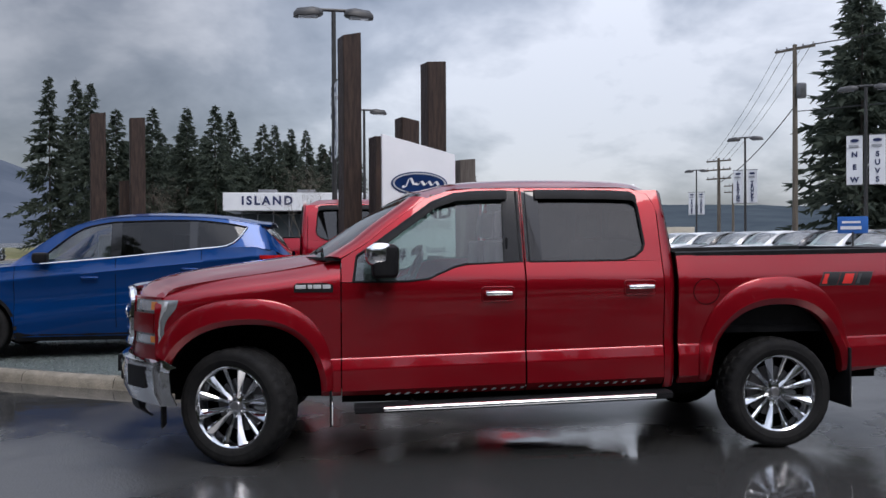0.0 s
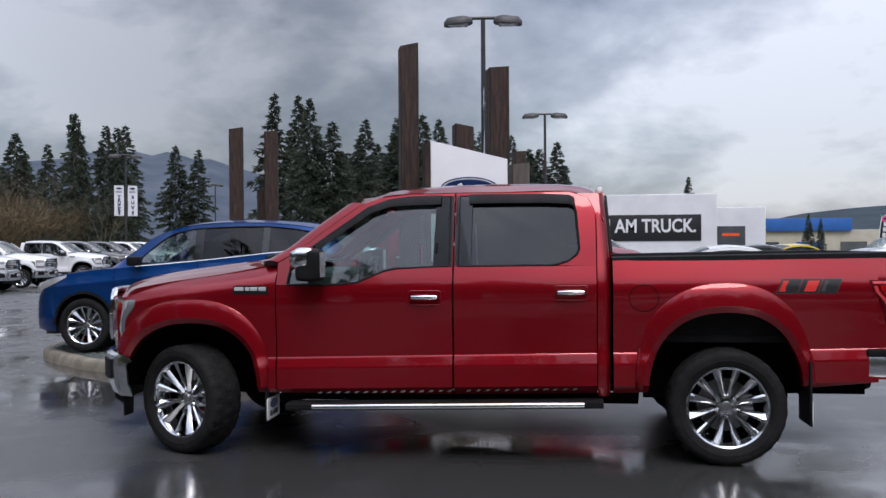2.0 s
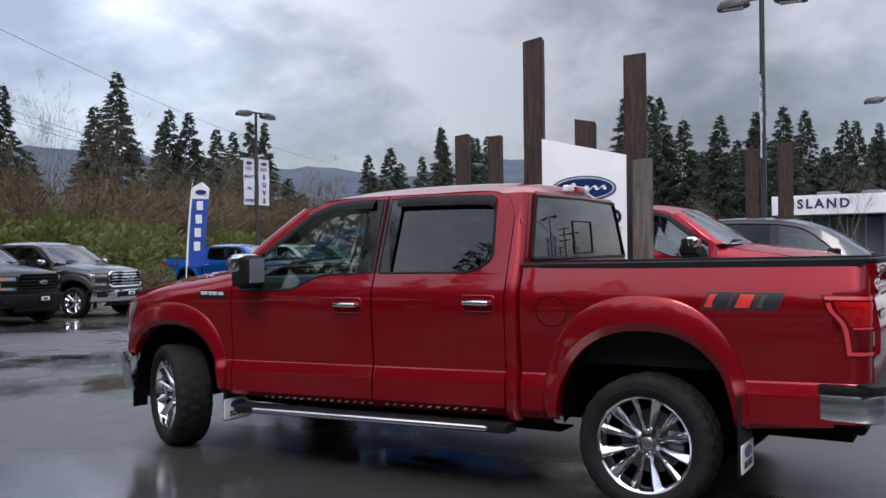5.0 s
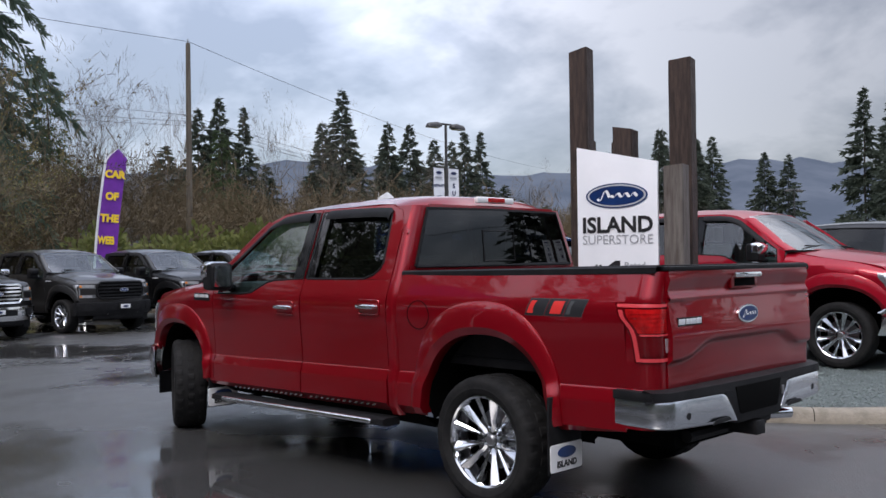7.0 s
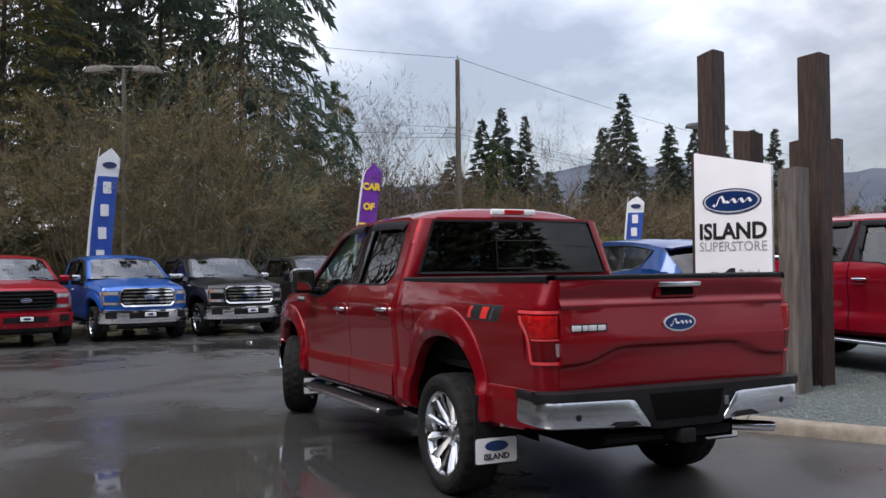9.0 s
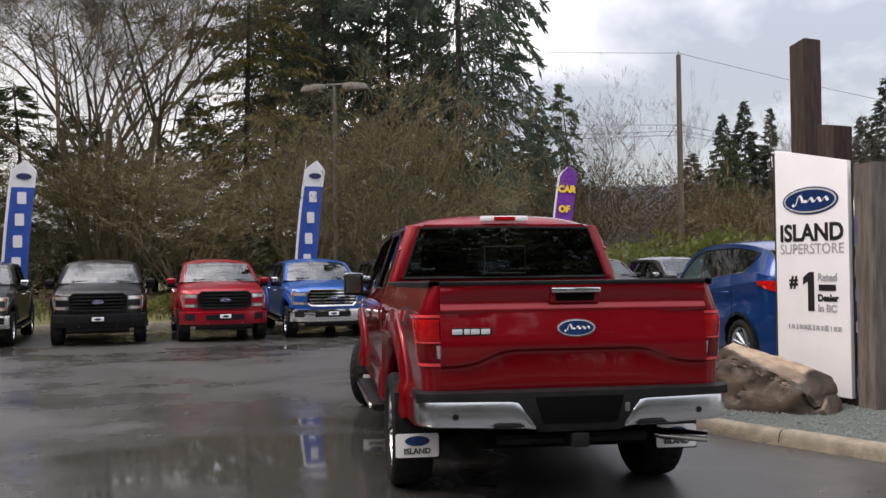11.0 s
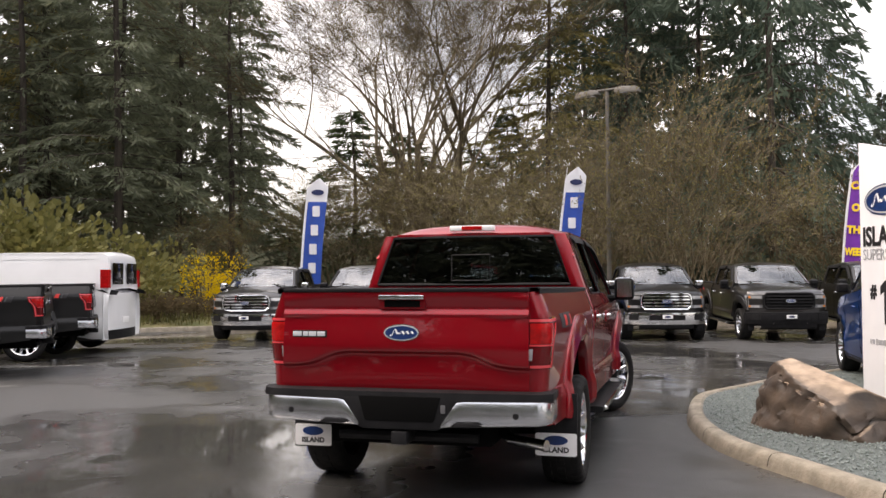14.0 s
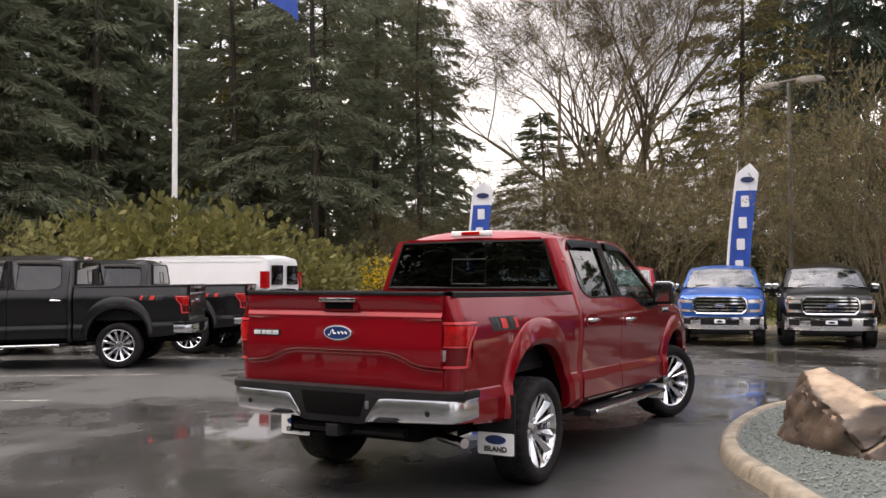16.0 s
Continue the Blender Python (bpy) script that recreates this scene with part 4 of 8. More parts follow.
            bm = bmesh.new()
            tube(bm, [(x0 - 0.090, s * (y + 0.006), h0 + 0.006), (x0 - 0.082, s * (y + 0.032), h0 + 0.006), (x0, s * (y + 0.040), h0 + 0.007), (x0 + 0.082, s * (y + 0.032), h0 + 0.006), (x0 + 0.090, s * (y + 0.006), h0 + 0.006)], [0.010, 0.016, 0.0175, 0.016, 0.010], 10)
            part("door_handle", bm, CHROME, door, "chrome door handle")
            # window pane set into its ring
            inner = [i for _, i in ring]
            bm = bmesh.new()
            vs = [bm.verts.new((x, s * (green_y(z) - 0.014), z)) for x, z in inner + ([(-0.33, 1.324), (-0.41, 1.307), (-0.49, 1.274), (-0.59, 1.230), (-0.73, 1.214)] if door is fd else [])]
            bm.faces.new(vs)
            part("window_pane", bm, GLASS_FRONT if door is fd else GLASS_DARK, door, "lightly tinted window" if door is fd else "dark privacy window", smooth=False)
            # dark seal round the pane
            bm = bmesh.new()
            loop = [(x, s * (green_y(z) - 0.002), z) for x, z in inner] + ([(x, s * (side_y(x, z) - 0.004), z) for x, z in ((-0.33, 1.324), (-0.41, 1.307), (-0.49, 1.274), (-0.59, 1.230), (-0.73, 1.216))] if door is fd else [])
            tube(bm, loop + loop[:1], 0.009, 6, caps=False)
            part("window_seal", bm, BLACK, door, "black window seal")
            # smoked rain visor along the top of the window
            bm = bmesh.new()
            g = []
            for x, z in [i for _, i in FRONT_RING[2:8]] + [(-0.03, 1.820)] if door is fd else [(0.165, 1.823), (0.40, 1.823), (0.70, 1.820), (0.85, 1.812), (0.885, 1.790)]:
                if door is fd and x > 0:
                    continue
                slope = max(0.0, min(1.0, (-0.30 - x) / 0.25)) if door is fd else 0.0
                for_ = [(0.0, 0.010, 0.004), (0.006, -0.004, 0.020), (0.018, -0.030, 0.030), (0.030, -0.055, 0.026)]
                g.append([(x + dx * slope, s * (green_y(z + dz) + dy), z + dz * (1 - 0.35 * slope)) for dx, dz, dy in for_])
            sheet(bm, g, 0.004)
            part("rain_visor", bm, BLACK, door, "smoked rain visor over the window")
            # black pillar cover
            bm = bmesh.new()
            pc = [(0.075, 1.34), (0.185, 1.34), (0.188, 1.77), (0.188, 1.815), (0.075, 1.822)]
            if door is fd:
                pc = [(-0.075, 1.335), (0.057, 1.338), (0.057, 1.822), (-0.062, 1.818)]
            f = bm.faces.new([bm.verts.new((x, s * (green_y(z) + 0.003), z)) for x, z in pc])
            bmesh.ops.solidify(bm, geom=[f], thickness=0.006)
            part("pillar_cover", bm, GLOSS_BLACK, door, "gloss black pillar cover", smooth=False)
        # keypad strip on the pillar
        bm = bmesh.new()
        prism(bm, [(-0.062, 1.395), (-0.046, 1.395), (-0.043, 1.50), (-0.059, 1.50)], 0.012, pose(0, s * (green_y(1.45) + 0.004) - 0.006, 0), 0.003)
        part("pillar_keypad", bm, BLACK, fd)
        # mirror
        bm = bmesh.new()
        box(bm, -0.97, -0.80, s * 1.00 if s > 0 else -1.19, s * 1.19 if s > 0 else -1.00, 1.245, 1.462, 0.045, 3)
        mir = P("door_mirror", bm, BLACK, "black door mirror with chrome cap")
        bm = bmesh.new()
        vs = box(bm, -1.01, -0.855, s * 0.995 if s > 0 else -1.197, s * 1.197 if s > 0 else -0.995, 1.325, 1.472, 0.06, 4)
        for v in bm.verts:
            if v.co.z > 1.44:
                v.co.x += 0.02
        part("mirror_cap", bm, CHROME, mir, "chrome mirror cap")
        bm = bmesh.new()
        box(bm, -0.803, -0.797, s * 1.03 if s > 0 else -1.17, s * 1.17 if s > 0 else -1.03, 1.275, 1.44, 0.0)
        part("mirror_glass", bm, CHROME, mir, "mirror glass")
        bm = bmesh.new()
        tube(bm, [(-0.93, s * 0.93, 1.26), (-0.91, s * 1.03, 1.27)], [0.035, 0.03], 8)
        part("mirror_arm", bm, BLACK, mir)
        # bed side with its rounded rear corner
        bm = bmesh.new()
        sheet(bm, side_grid(1.13, 2.81, 44, rail_z, s, (ARCH_R,), low=lambda x: 0.49 if x < 1.6 else 0.535 + 0.10 * (x - 2.35)), 0.0 if COARSE[0] else 0.02)
        zs = [z + 0.06 for z in LEVELS if 0.58 < z < 0.86] + [0.932, 1.24, 1.27, 1.30, 1.34, 1.37, 1.393]
        tail_patch(bm, s, lambda z: (-0.08, 0.22), [0.60] + zs, 0.0, 12, 0.02)
        side = P("bed_side", bm, body)
        # fuel filler flap
        if s < 0:
            g = [(1.328 + 0.094 * math.cos(a), 1.125 + 0.088 * math.sin(a)) for a in [k * math.tau / 24 for k in range(24)]]
            bm = bmesh.new()
            tube(bm, [(x, s * (side_y(x, z) + 0.0005), z) for x, z in g + g[:1]], 0.003, 4, caps=False)
            part("fuel_flap", bm, DARK, side, "seam of the fuel filler flap")
        # bedside decal: plain slanted shapes in dark cells with a grey edge
        for x0, wd, fill, w2 in ((2.190, 0.126, DECAL_RED, 0.49), (2.327, 0.116, DECAL_RED, 0.62), (2.454, 0.112, DECAL_GREY, 0.4)):
            for a_, b_, z0, z1, off, mm in ((-0.003, wd + 0.003, 1.153, 1.249, 0.0012, DECAL_GREY), (0.0, wd, 1.156, 1.246, 0.0022, INK), (wd * (0.08 if w2 < 0.5 else 0.25), wd * (0.08 if w2 < 0.5 else 0.25) + wd * w2, 1.166, 1.236, 0.0032, fill)):
                if COARSE[0] and mm is DECAL_GREY and off < 0.002:
                    continue
                bm = bmesh.new()
                sheet(bm, [[(x0 + a_ + (b_ - a_) * u + 0.02 * ((zz - 1.195) / 0.045), s * (side_y(x0 + wd * u, zz) + off), zz) for zz in (z0, 1.19, 1.215, z1)] for u in (0, 0.5, 1)], 0.001)
                part("bedside_decal", bm, mm, side, "red and grey decal of plain slanted shapes")
        # tail lamp
        def lampd(z):
            return (lerp([(0.93, -0.028), (1.06, -0.042), (1.11, -0.062), (1.16, -0.112), (1.24, -0.135)], z), 0.208)
        zl = [0.934, 0.955, 0.98, 1.01, 1.04, 1.07, 1.10, 1.13, 1.15, 1.17, 1.20, 1.238]
        bm = bmesh.new()
        tail_patch(bm, s, lampd, zl, 0.004, 14, 0.03)
        lamp = P("tail_lamp", bm, LAMP_DEEP, "red tail lamp wrapping round the corner", side)
        bm = bmesh.new()
        tail_patch(bm, s, lambda z: (lampd(z)[0] + 0.055, 0.165), [1.085, 1.10, 1.13, 1.15, 1.17, 1.205], 0.008, 14, 0.008)
        upper = part("upper_lens", bm, LAMP_RED, lamp, "bright ribbed red lens")
        for k in range(0 if COARSE[0] else 5):
            z = 1.098 + 0.021 * k
            bm = bmesh.new()
            tail_patch(bm, s, lambda z_: (lampd(z_)[0] + 0.075, 0.155), [z, z + 0.007], 0.0105, 10, 0.004)
            part("lens_rib", bm, LAMP_RED, upper)
        bm = bmesh.new()
        tail_patch(bm, s, lambda z: (lampd(z)[0] + 0.050, 0.165), [0.97, 0.99, 1.02, 1.065], 0.008, 14, 0.008)
        part("lower_lens", bm, LAMP_DEEP, lamp, "dark smoked red lens")
        bm = bmesh.new()
        tail_patch(bm, s, lambda z: (lampd(z)[0] + 0.014, lampd(z)[0] + 0.036), zl[1:-1], 0.0085, 3, 0.008)
        tail_patch(bm, s, lambda z: (lampd(z)[0] + 0.014, 0.20), [0.940, 0.948, 0.957], 0.0085, 14, 0.008)
        tail_patch(bm, s, lambda z: (lampd(z)[0] + 0.014, 0.20), [1.214, 1.222, 1.231], 0.0085, 14, 0.008)
        part("light_guide", bm, LAMP_PINK, lamp, "bright pink-red light guide in a C")
        bm = bmesh.new()
        tail_patch(bm, s, lambda z: (lampd(z)[0] + 0.06, 0.17), [1.070, 1.075, 1.080], 0.009, 12, 0.006)
        part("lens_divider", bm, LAMP_PINK, lamp)
        bm = bmesh.new()
        tail_patch(bm, s, lambda z: (0.145, 0.185), [0.985, 1.02, 1.055], 0.0115, 4, 0.006)
        part("reverse_lens", bm, LAMP_WHITE, lamp, "clear reversing lens")
        # bed rail cap
        bm = bmesh.new()
        g = []
        for k in range(13):
            x = 1.125 + 1.835 * k / 12
            y = side_y(x, 1.38)
            zz = rail_z(x)
            g.append([(x, s * (y + 0.004), zz - 0.012), (x, s * (y + 0.003), zz + 0.018), (x, s * (y - 0.012), zz + 0.027), (x, s * (y - 0.115), zz + 0.025), (x, s * (y - 0.125), zz - 0.03)])
        sheet(bm, g, 0.006)
        P("bed_rail_cap", bm, BLACK, "black bed rail cap", side)
        bm = bmesh.new()
        sheet(bm, [[(x, s * 0.79, z) for z in (0.86, 1.1, 1.37)] for x in (1.16, 2.0, 2.94)], 0.02)
        part("bed_inner_wall", bm, BLACK, side)
        # cab corner behind the rear door
        g = []
        for z in [0.47, 0.53, 0.71, 0.728, 0.8, 0.92, 1.04, 1.15, 1.24, 1.3, 1.337, 1.42, 1.5, 1.58, 1.66, 1.72, 1.76, 1.80, 1.83]:
            y = side_y(1.08, z) if z <= 1.337 else green_y(z)
            xr = 1.115 - 0.10 * max(0, z - 1.40) ** 1.3
            x0 = min(1.029, lerp([(1.70, 1.029), (1.80, 0.975), (1.842, 0.86)], z))
            g.append([(x0, s * y, z), (1.07 - 0.05 * max(0, z - 1.4), s * (y - 0.001), z), (xr - 0.025, s * (y - 0.012), z), (xr - 0.006, s * (y - 0.035), z), (xr, s * (y - 0.075), z), (xr + 0.004, s * (y - 0.13), z)])
        bm = bmesh.new()
        sheet(bm, g, 0.015)
        P("cab_corner", bm, body)
        # windscreen pillar
        g = []
        for k in range(9):
            u = k / 8
            z = 1.372 + (1.775 - 1.372) * u
            xo = lerp([(1.372, -1.163), (1.462, -1.003), (1.575, -0.863), (1.765, -0.603), (1.80, -0.55)], z)
            yo = green_y(z)
            g.append([(xo, s * yo, z), (xo - 0.03, s * (yo - 0.004), z + 0.008), (xo - 0.075, s * (yo - 0.03), z + 0.012), (xo - 0.11, s * (yo - 0.07), z + 0.006)])
        bm = bmesh.new()
        sheet(bm, g, 0.02)
        P("windscreen_pillar", bm, body)
        # running board
        yo, yi = (1.045, 0.90)
        bm = bmesh.new()
        prof = [(yi, 0.400), (yi, 0.432), (yo - 0.03, 0.433), (yo, 0.425), (yo, 0.393), (yo - 0.03, 0.380), (yi, 0.38)]
        g = [[(x, s * y, z + 0.022 * x) for y, z in prof + prof[:1]] for x in (-1.08, -1.065, 0.0, 1.045, 1.06)]
        sheet(bm, g)
        for end in (g[0], g[-1]):
            bm.faces.new([bm.verts.new(p) for p in end[:-1]])
        rb = P("running_board", bm, BLACK, "black running board with chrome edge")
        bm = bmesh.new()
        tube(bm, [(x, s * (yo + 0.004), 0.410 + 0.022 * x) for x in (-0.90, -0.89, -0.5, 0.0, 0.5, 0.935, 0.945)], [0.006, 0.018, 0.02, 0.02, 0.02, 0.018, 0.006], 12)
        part("chrome_edge", bm, CHROME, rb, "chrome edge strip")
        for x in (-0.7, 0.1, 0.8):
            bm = bmesh.new()
            tube(bm, [(x, s * 0.93, 0.405), (x, s * 0.62, 0.44)], 0.02, 6)
            part("bracket", bm, BLACK, rb)
        # added filler: puts the shade of the gap under the sill into shape
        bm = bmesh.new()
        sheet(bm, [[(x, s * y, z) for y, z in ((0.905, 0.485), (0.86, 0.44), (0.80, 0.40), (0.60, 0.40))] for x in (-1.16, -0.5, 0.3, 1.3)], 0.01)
        P("sill_guard", bm, DARK, "near-black filler standing for shade under the sill")
        # mud flaps with a printed plate
        if flaps:
            for x, z0, z1, y0, y1 in ((-1.235, 0.27, 0.56, 0.73, 0.985), (2.372, 0.303, 0.72, 0.712, 0.993)):
                bm = bmesh.new()
                box(bm, x - 0.008, x + 0.008, s * y0 if s > 0 else -y1, s * y1 if s > 0 else -y0, z0, z1, 0.004)
                fl = P("mud_flap", bm, BLACK, "black rubber mud flap with a white plate")
                bm = bmesh.new()
                cy = s * (y0 + y1) / 2
                prism(bm, [(ex * 0.122 + 0.014 * math.cos(t_), ez * 0.060 + 0.014 * math.sin(t_)) for ex, ez, q0 in ((1, 1, 0), (-1, 1, 1), (-1, -1, 2), (1, -1, 3)) for t_ in [(q0 + k / 3) * math.pi / 2 for k in range(4)]], 0.005, pose(x + 0.013, cy, z0 + 0.084, 0, 0, 90))
                part("flap_plate", bm, PLAIN_WHITE, fl, "white dealer plate")
                bm = bmesh.new()
                oval(bm, 0.078, 0.031, 0.003, pose(x + 0.017, cy, z0 + 0.112, 0, 0, 90), 20)
                part("plate_logo", bm, LOGO_BLUE, fl)
                lettering("plate_word", "ISLAND", 0.048, INK, fl, pose(x + 0.0155, cy, z0 + 0.048, 0, 0, 90), 0.002, bold=0.0016, squeeze=1.05)
        # headlamp: a clear C round the corner of the nose, painted panel in its mouth
        hz = (0.815, 0.84, 0.87, 0.90, 0.925, 0.955, 0.985, 1.01, 1.03, 1.06, 1.09, 1.108)

        def lamp_row(z, y0, off, reach):
            row = []
            for k in range(7):
                y = y0 + (0.885 - y0) * k / 6
                row.append((nose_point(y, z, off)[0], s * y, z))
            x_end = row[-1][0]
            for k in range(1, 5):
                x = x_end + 0.018 + reach * k / 4
                row.append((x, s * (side_y(x, z, ease(FENDER_TOP, x)) + off - 0.003), z))
            return row
        reach = lambda z: lerp([(0.815, 0.022), (0.94, 0.026), (0.99, 0.05), (1.05, 0.10), (1.11, 0.108)], z)  # noqa: E731
        bm = bmesh.new()
        sheet(bm, [lamp_row(z, 0.60, 0.008, reach(z)) for z in hz], 0.02)
        hl = P("headlamp", bm, LAMP_SHADE, "clear C-shaped headlamp with amber markers")
        for zz, y0 in (((1.035, 1.06, 1.085, 1.100), 0.62), ((0.823, 0.845, 0.875), 0.66)):
            bm = bmesh.new()
            sheet(bm, [lamp_row(z, y0, 0.012, reach(z) - 0.012)[:9] for z in zz], 0.006)
            part("light_bar", bm, LAMP_WHITE, hl, "bright light bar")
        bm = bmesh.new()
        sheet(bm, [[(p[0], p[1], p[2]) for p in lamp_row(z, 0.84, 0.012, reach(z) - 0.03)[4:9]] for z in (0.875, 0.92, 0.97, 1.035)], 0.006)
        part("light_guide", bm, LAMP_WHITE, hl, "clear upright light guide")
        for z0, z1 in ((1.044, 1.094), (0.832, 0.872)):
            bm = bmesh.new()
            sheet(bm, [[(nose_point(y, z, 0.022)[0], s * y, z) for z in (z0, z1)] for y in (0.835, 0.855, 0.875)], 0.006)
            part("amber_marker", bm, LAMP_AMBER, hl, "amber marker lens")
        bm = bmesh.new()
        sheet(bm, [[(nose_point(y, z, 0.022)[0], s * y, z) for z in (0.890, 0.95, 1.02)] for y in (0.59, 0.68, 0.76, 0.83, 0.862)], 0.008)
        part("lamp_divider", bm, body, hl)
        # front bumper corner guard below
        bm = bmesh.new()
        box(bm, -2.33, -2.315, min(s * 0.74, s * 0.88), max(s * 0.74, s * 0.88), 0.27, 0.47, 0.006, 1, Matrix.Translation((0, 0, 0)))
        P("air_dam_end", bm, BLACK)
        # seats
        for x, nm in ((-0.25, "front_seat"), (0.62, "rear_seat")):
            bm = bmesh.new()
            box(bm, x - 0.27, x + 0.25, s * 0.40 - 0.25, s * 0.40 + 0.25, 0.82, 1.0, 0.05)
            box(bm, x + 0.16, x + 0.32, s * 0.40 - 0.25, s * 0.40 + 0.25, 0.95, 1.48, 0.06)
            box(bm, x + 0.22, x + 0.32, s * 0.40 - 0.13, s * 0.40 + 0.13, 1.50, 1.70, 0.04)
            P(nm, bm, CABIN, "grey cloth seat")

    # hood
    g = []
    nu, nv = (11, 12) if COARSE[0] else (22, 24)
    for i in range(nu + 1):
        u = i / nu
        row = []
        for k in range(nv + 1):
            v = -1 + 2 * k / nv
            a = abs(v)
            xf = nose_x(0.87 * v) + 0.045
            xb = -1.20 - 0.20 * (1 - a**2)
            x = xf + (xb - xf) * u**1.2
            half = lerp([(-2.7, 0.84), (-2.3, 0.875), (-1.9, 0.865), (-1.2, 0.845)], x)
            zc = ease(HOOD_LINE, x)
            # outside edge meets the fender's top
            ze = ease(FENDER_TOP, max(x, -2.48)) + 0.004
            zc = min(zc, zc)
            z = ze + (zc + 0.012 - ze) * (1 - a**2.3)
            if 0.42 < a < 0.60 and u > 0.06:
                z += 0.013 * (1 - abs((a - 0.51) / 0.09))
            if u < 0.12:
                z -= 0.05 * (1 - u / 0.12) ** 2
            row.append((x, half * v, z))
        g.append(row)
    bm = bmesh.new()
    sheet(bm, g, 0.02)
    P("hood", bm, body)
    bm = bmesh.new()
    sheet(bm, [[(-1.24 - 0.20 * (1 - (v / 0.9) ** 2) + dx, v, z) for dx, z in ((-0.02, 1.375), (0.06, 1.372), (0.14, 1.366))] for v in [(-0.9 + 0.15 * k) for k in range(13)]], 0.02)
    cowl = P("cowl", bm, BLACK, "black cowl below the windscreen")
    for s, y0, y1 in ((1, -0.72, -0.08), (1, -0.02, 0.62)):
        bm = bmesh.new()
        tube(bm, [(-1.33, y0 + 0.05, 1.40), (-1.30, (y0 + y1) / 2, 1.425), (-1.27, y1, 1.43)], [0.012, 0.012, 0.008], 6)
        part("wiper", bm, BLACK, cowl)
    # nose panel, grille
    bm = bmesh.new()
    nose_patch(bm, -0.89, 0.89, 0.70, 1.125, 0.0, 24, 5, 0.02)
    nose = P("nose_panel", bm, body)
    bm = bmesh.new()
    nose_patch(bm, -0.57, 0.57, 0.80, 1.15, 0.016, 14, 3, 0.01, lambda z: 1 - 0.10 * abs((z - 0.98) / 0.18))
    gr = P("grille", bm, DARK, "wide grille with horizontal bars", sharp=40)
    for z in (0.87, 0.945, 1.02, 1.095):
        bm = bmesh.new()
        nose_patch(bm, -0.55, 0.55, z - 0.018, z + 0.018, 0.034, 14, 1, 0.02, lambda zz: 1 - 0.08 * abs((zz - 0.98) / 0.18))
        part("grille_bar", bm, CHROME, gr, "bright grille bar")
    bm = bmesh.new()
    loop = [(-0.50, 0.80), (-0.57, 0.86), (-0.585, 0.98), (-0.56, 1.10), (-0.50, 1.155), (0.50, 1.155), (0.56, 1.10), (0.585, 0.98), (0.57, 0.86), (0.50, 0.80)]
    dense = []
    for (ya, za), (yb, zb) in zip(loop, loop[1:] + loop[:1]):
        for k in range(6):
            dense.append((ya + (yb - ya) * k / 6, za + (zb - za) * k / 6))
    tube(bm, [nose_point(y, z, 0.02) for y, z in dense + dense[:1]], 0.024, 6, caps=False)
    part("grille_surround", bm, CHROME, gr, "bright grille surround")
    emblem(gr, 0.115, 0.046, pose(nose_x(0) - 0.062, 0, 0.982, 0, 0, -90))
    # front bumper
    g = []
    for k in range(41):
        y = -0.95 + 1.90 * k / 40
        a = abs(y)
        x = nose_x(min(a, 0.93)) - 0.055
        g.append([(x + 0.03, y, 0.722), (x - 0.012, y, 0.708), (x - 0.02, y, 0.64), (x - 0.008, y, 0.51), (x + 0.03, y, 0.43)])
    for sgn, at in ((-1, 0), (1, len(g))):
        base = g[0] if sgn < 0 else g[-1]
        for k, dx in enumerate((0.03, 0.06, 0.105)):
            row = [(p[0] + dx, sgn * (0.95 + 0.010 * k), p[2] + (-0.022 if i < 2 else 0.0) * k) for i, p in enumerate(base)]
            g.insert(0, row) if sgn < 0 else g.append(row)
    bm = bmesh.new()
    sheet(bm, g, 0.015)
    fb = P("front_bumper", bm, CHROME, "chrome front bumper")
    bm = bmesh.new()
    nose_patch(bm, -0.42, 0.42, 0.535, 0.655, 0.082, 10, 2, 0.01)
    part("bumper_grille", bm, BLACK, fb)
    for s in (-1, 1):
        bm = bmesh.new()
        g = [[(nose_x(y) - 0.083, s * y, z) for z in (0.535, 0.60, 0.675)] for y in (0.66, 0.72, 0.79, 0.86)]
        sheet(bm, g, 0.012)
        part("fog_lamp_recess", bm, BLACK, fb, "black fog lamp recess")
        bm = bmesh.new()
        tube(bm, [(nose_x(0.5) - 0.05, s * 0.36, 0.47), (nose_x(0.5) - 0.075, s * 0.36, 0.455)], 0.03, 8)
        part("tow_hook", bm, STEEL, fb)
    bm = bmesh.new()
    box(bm, nose_x(0) - 0.11, nose_x(0) - 0.085, -0.16, 0.16, 0.555, 0.675, 0.004)
    part("plate_holder", bm, BLACK, fb)
    bm = bmesh.new()
    box(bm, nose_x(0) - 0.116, nose_x(0) - 0.109, -0.12, 0.12, 0.575, 0.66, 0.003)
    part("dealer_plate", bm, PLAIN_WHITE, fb, "white dealer plate with a plain dark oval")
    bm = bmesh.new()
    oval(bm, 0.07, 0.025, 0.004, pose(nose_x(0) - 0.12, 0, 0.617, 0, 0, -90), 18)
    part("plate_mark", bm, INK_NAVY, fb)
    g = [[(nose_x(y) - 0.02, y, 0.46), (nose_x(y) + 0.0, y, 0.36), (nose_x(y) + 0.08, y, 0.31)] for y in [(-0.64 + 0.08 * k) for k in range(17)]]
    bm = bmesh.new()
    sheet(bm, g, 0.015)
    P("air_dam", bm, BLACK, "black air dam under the bumper")

    # windscreen, roof, back of the cab
    g = []
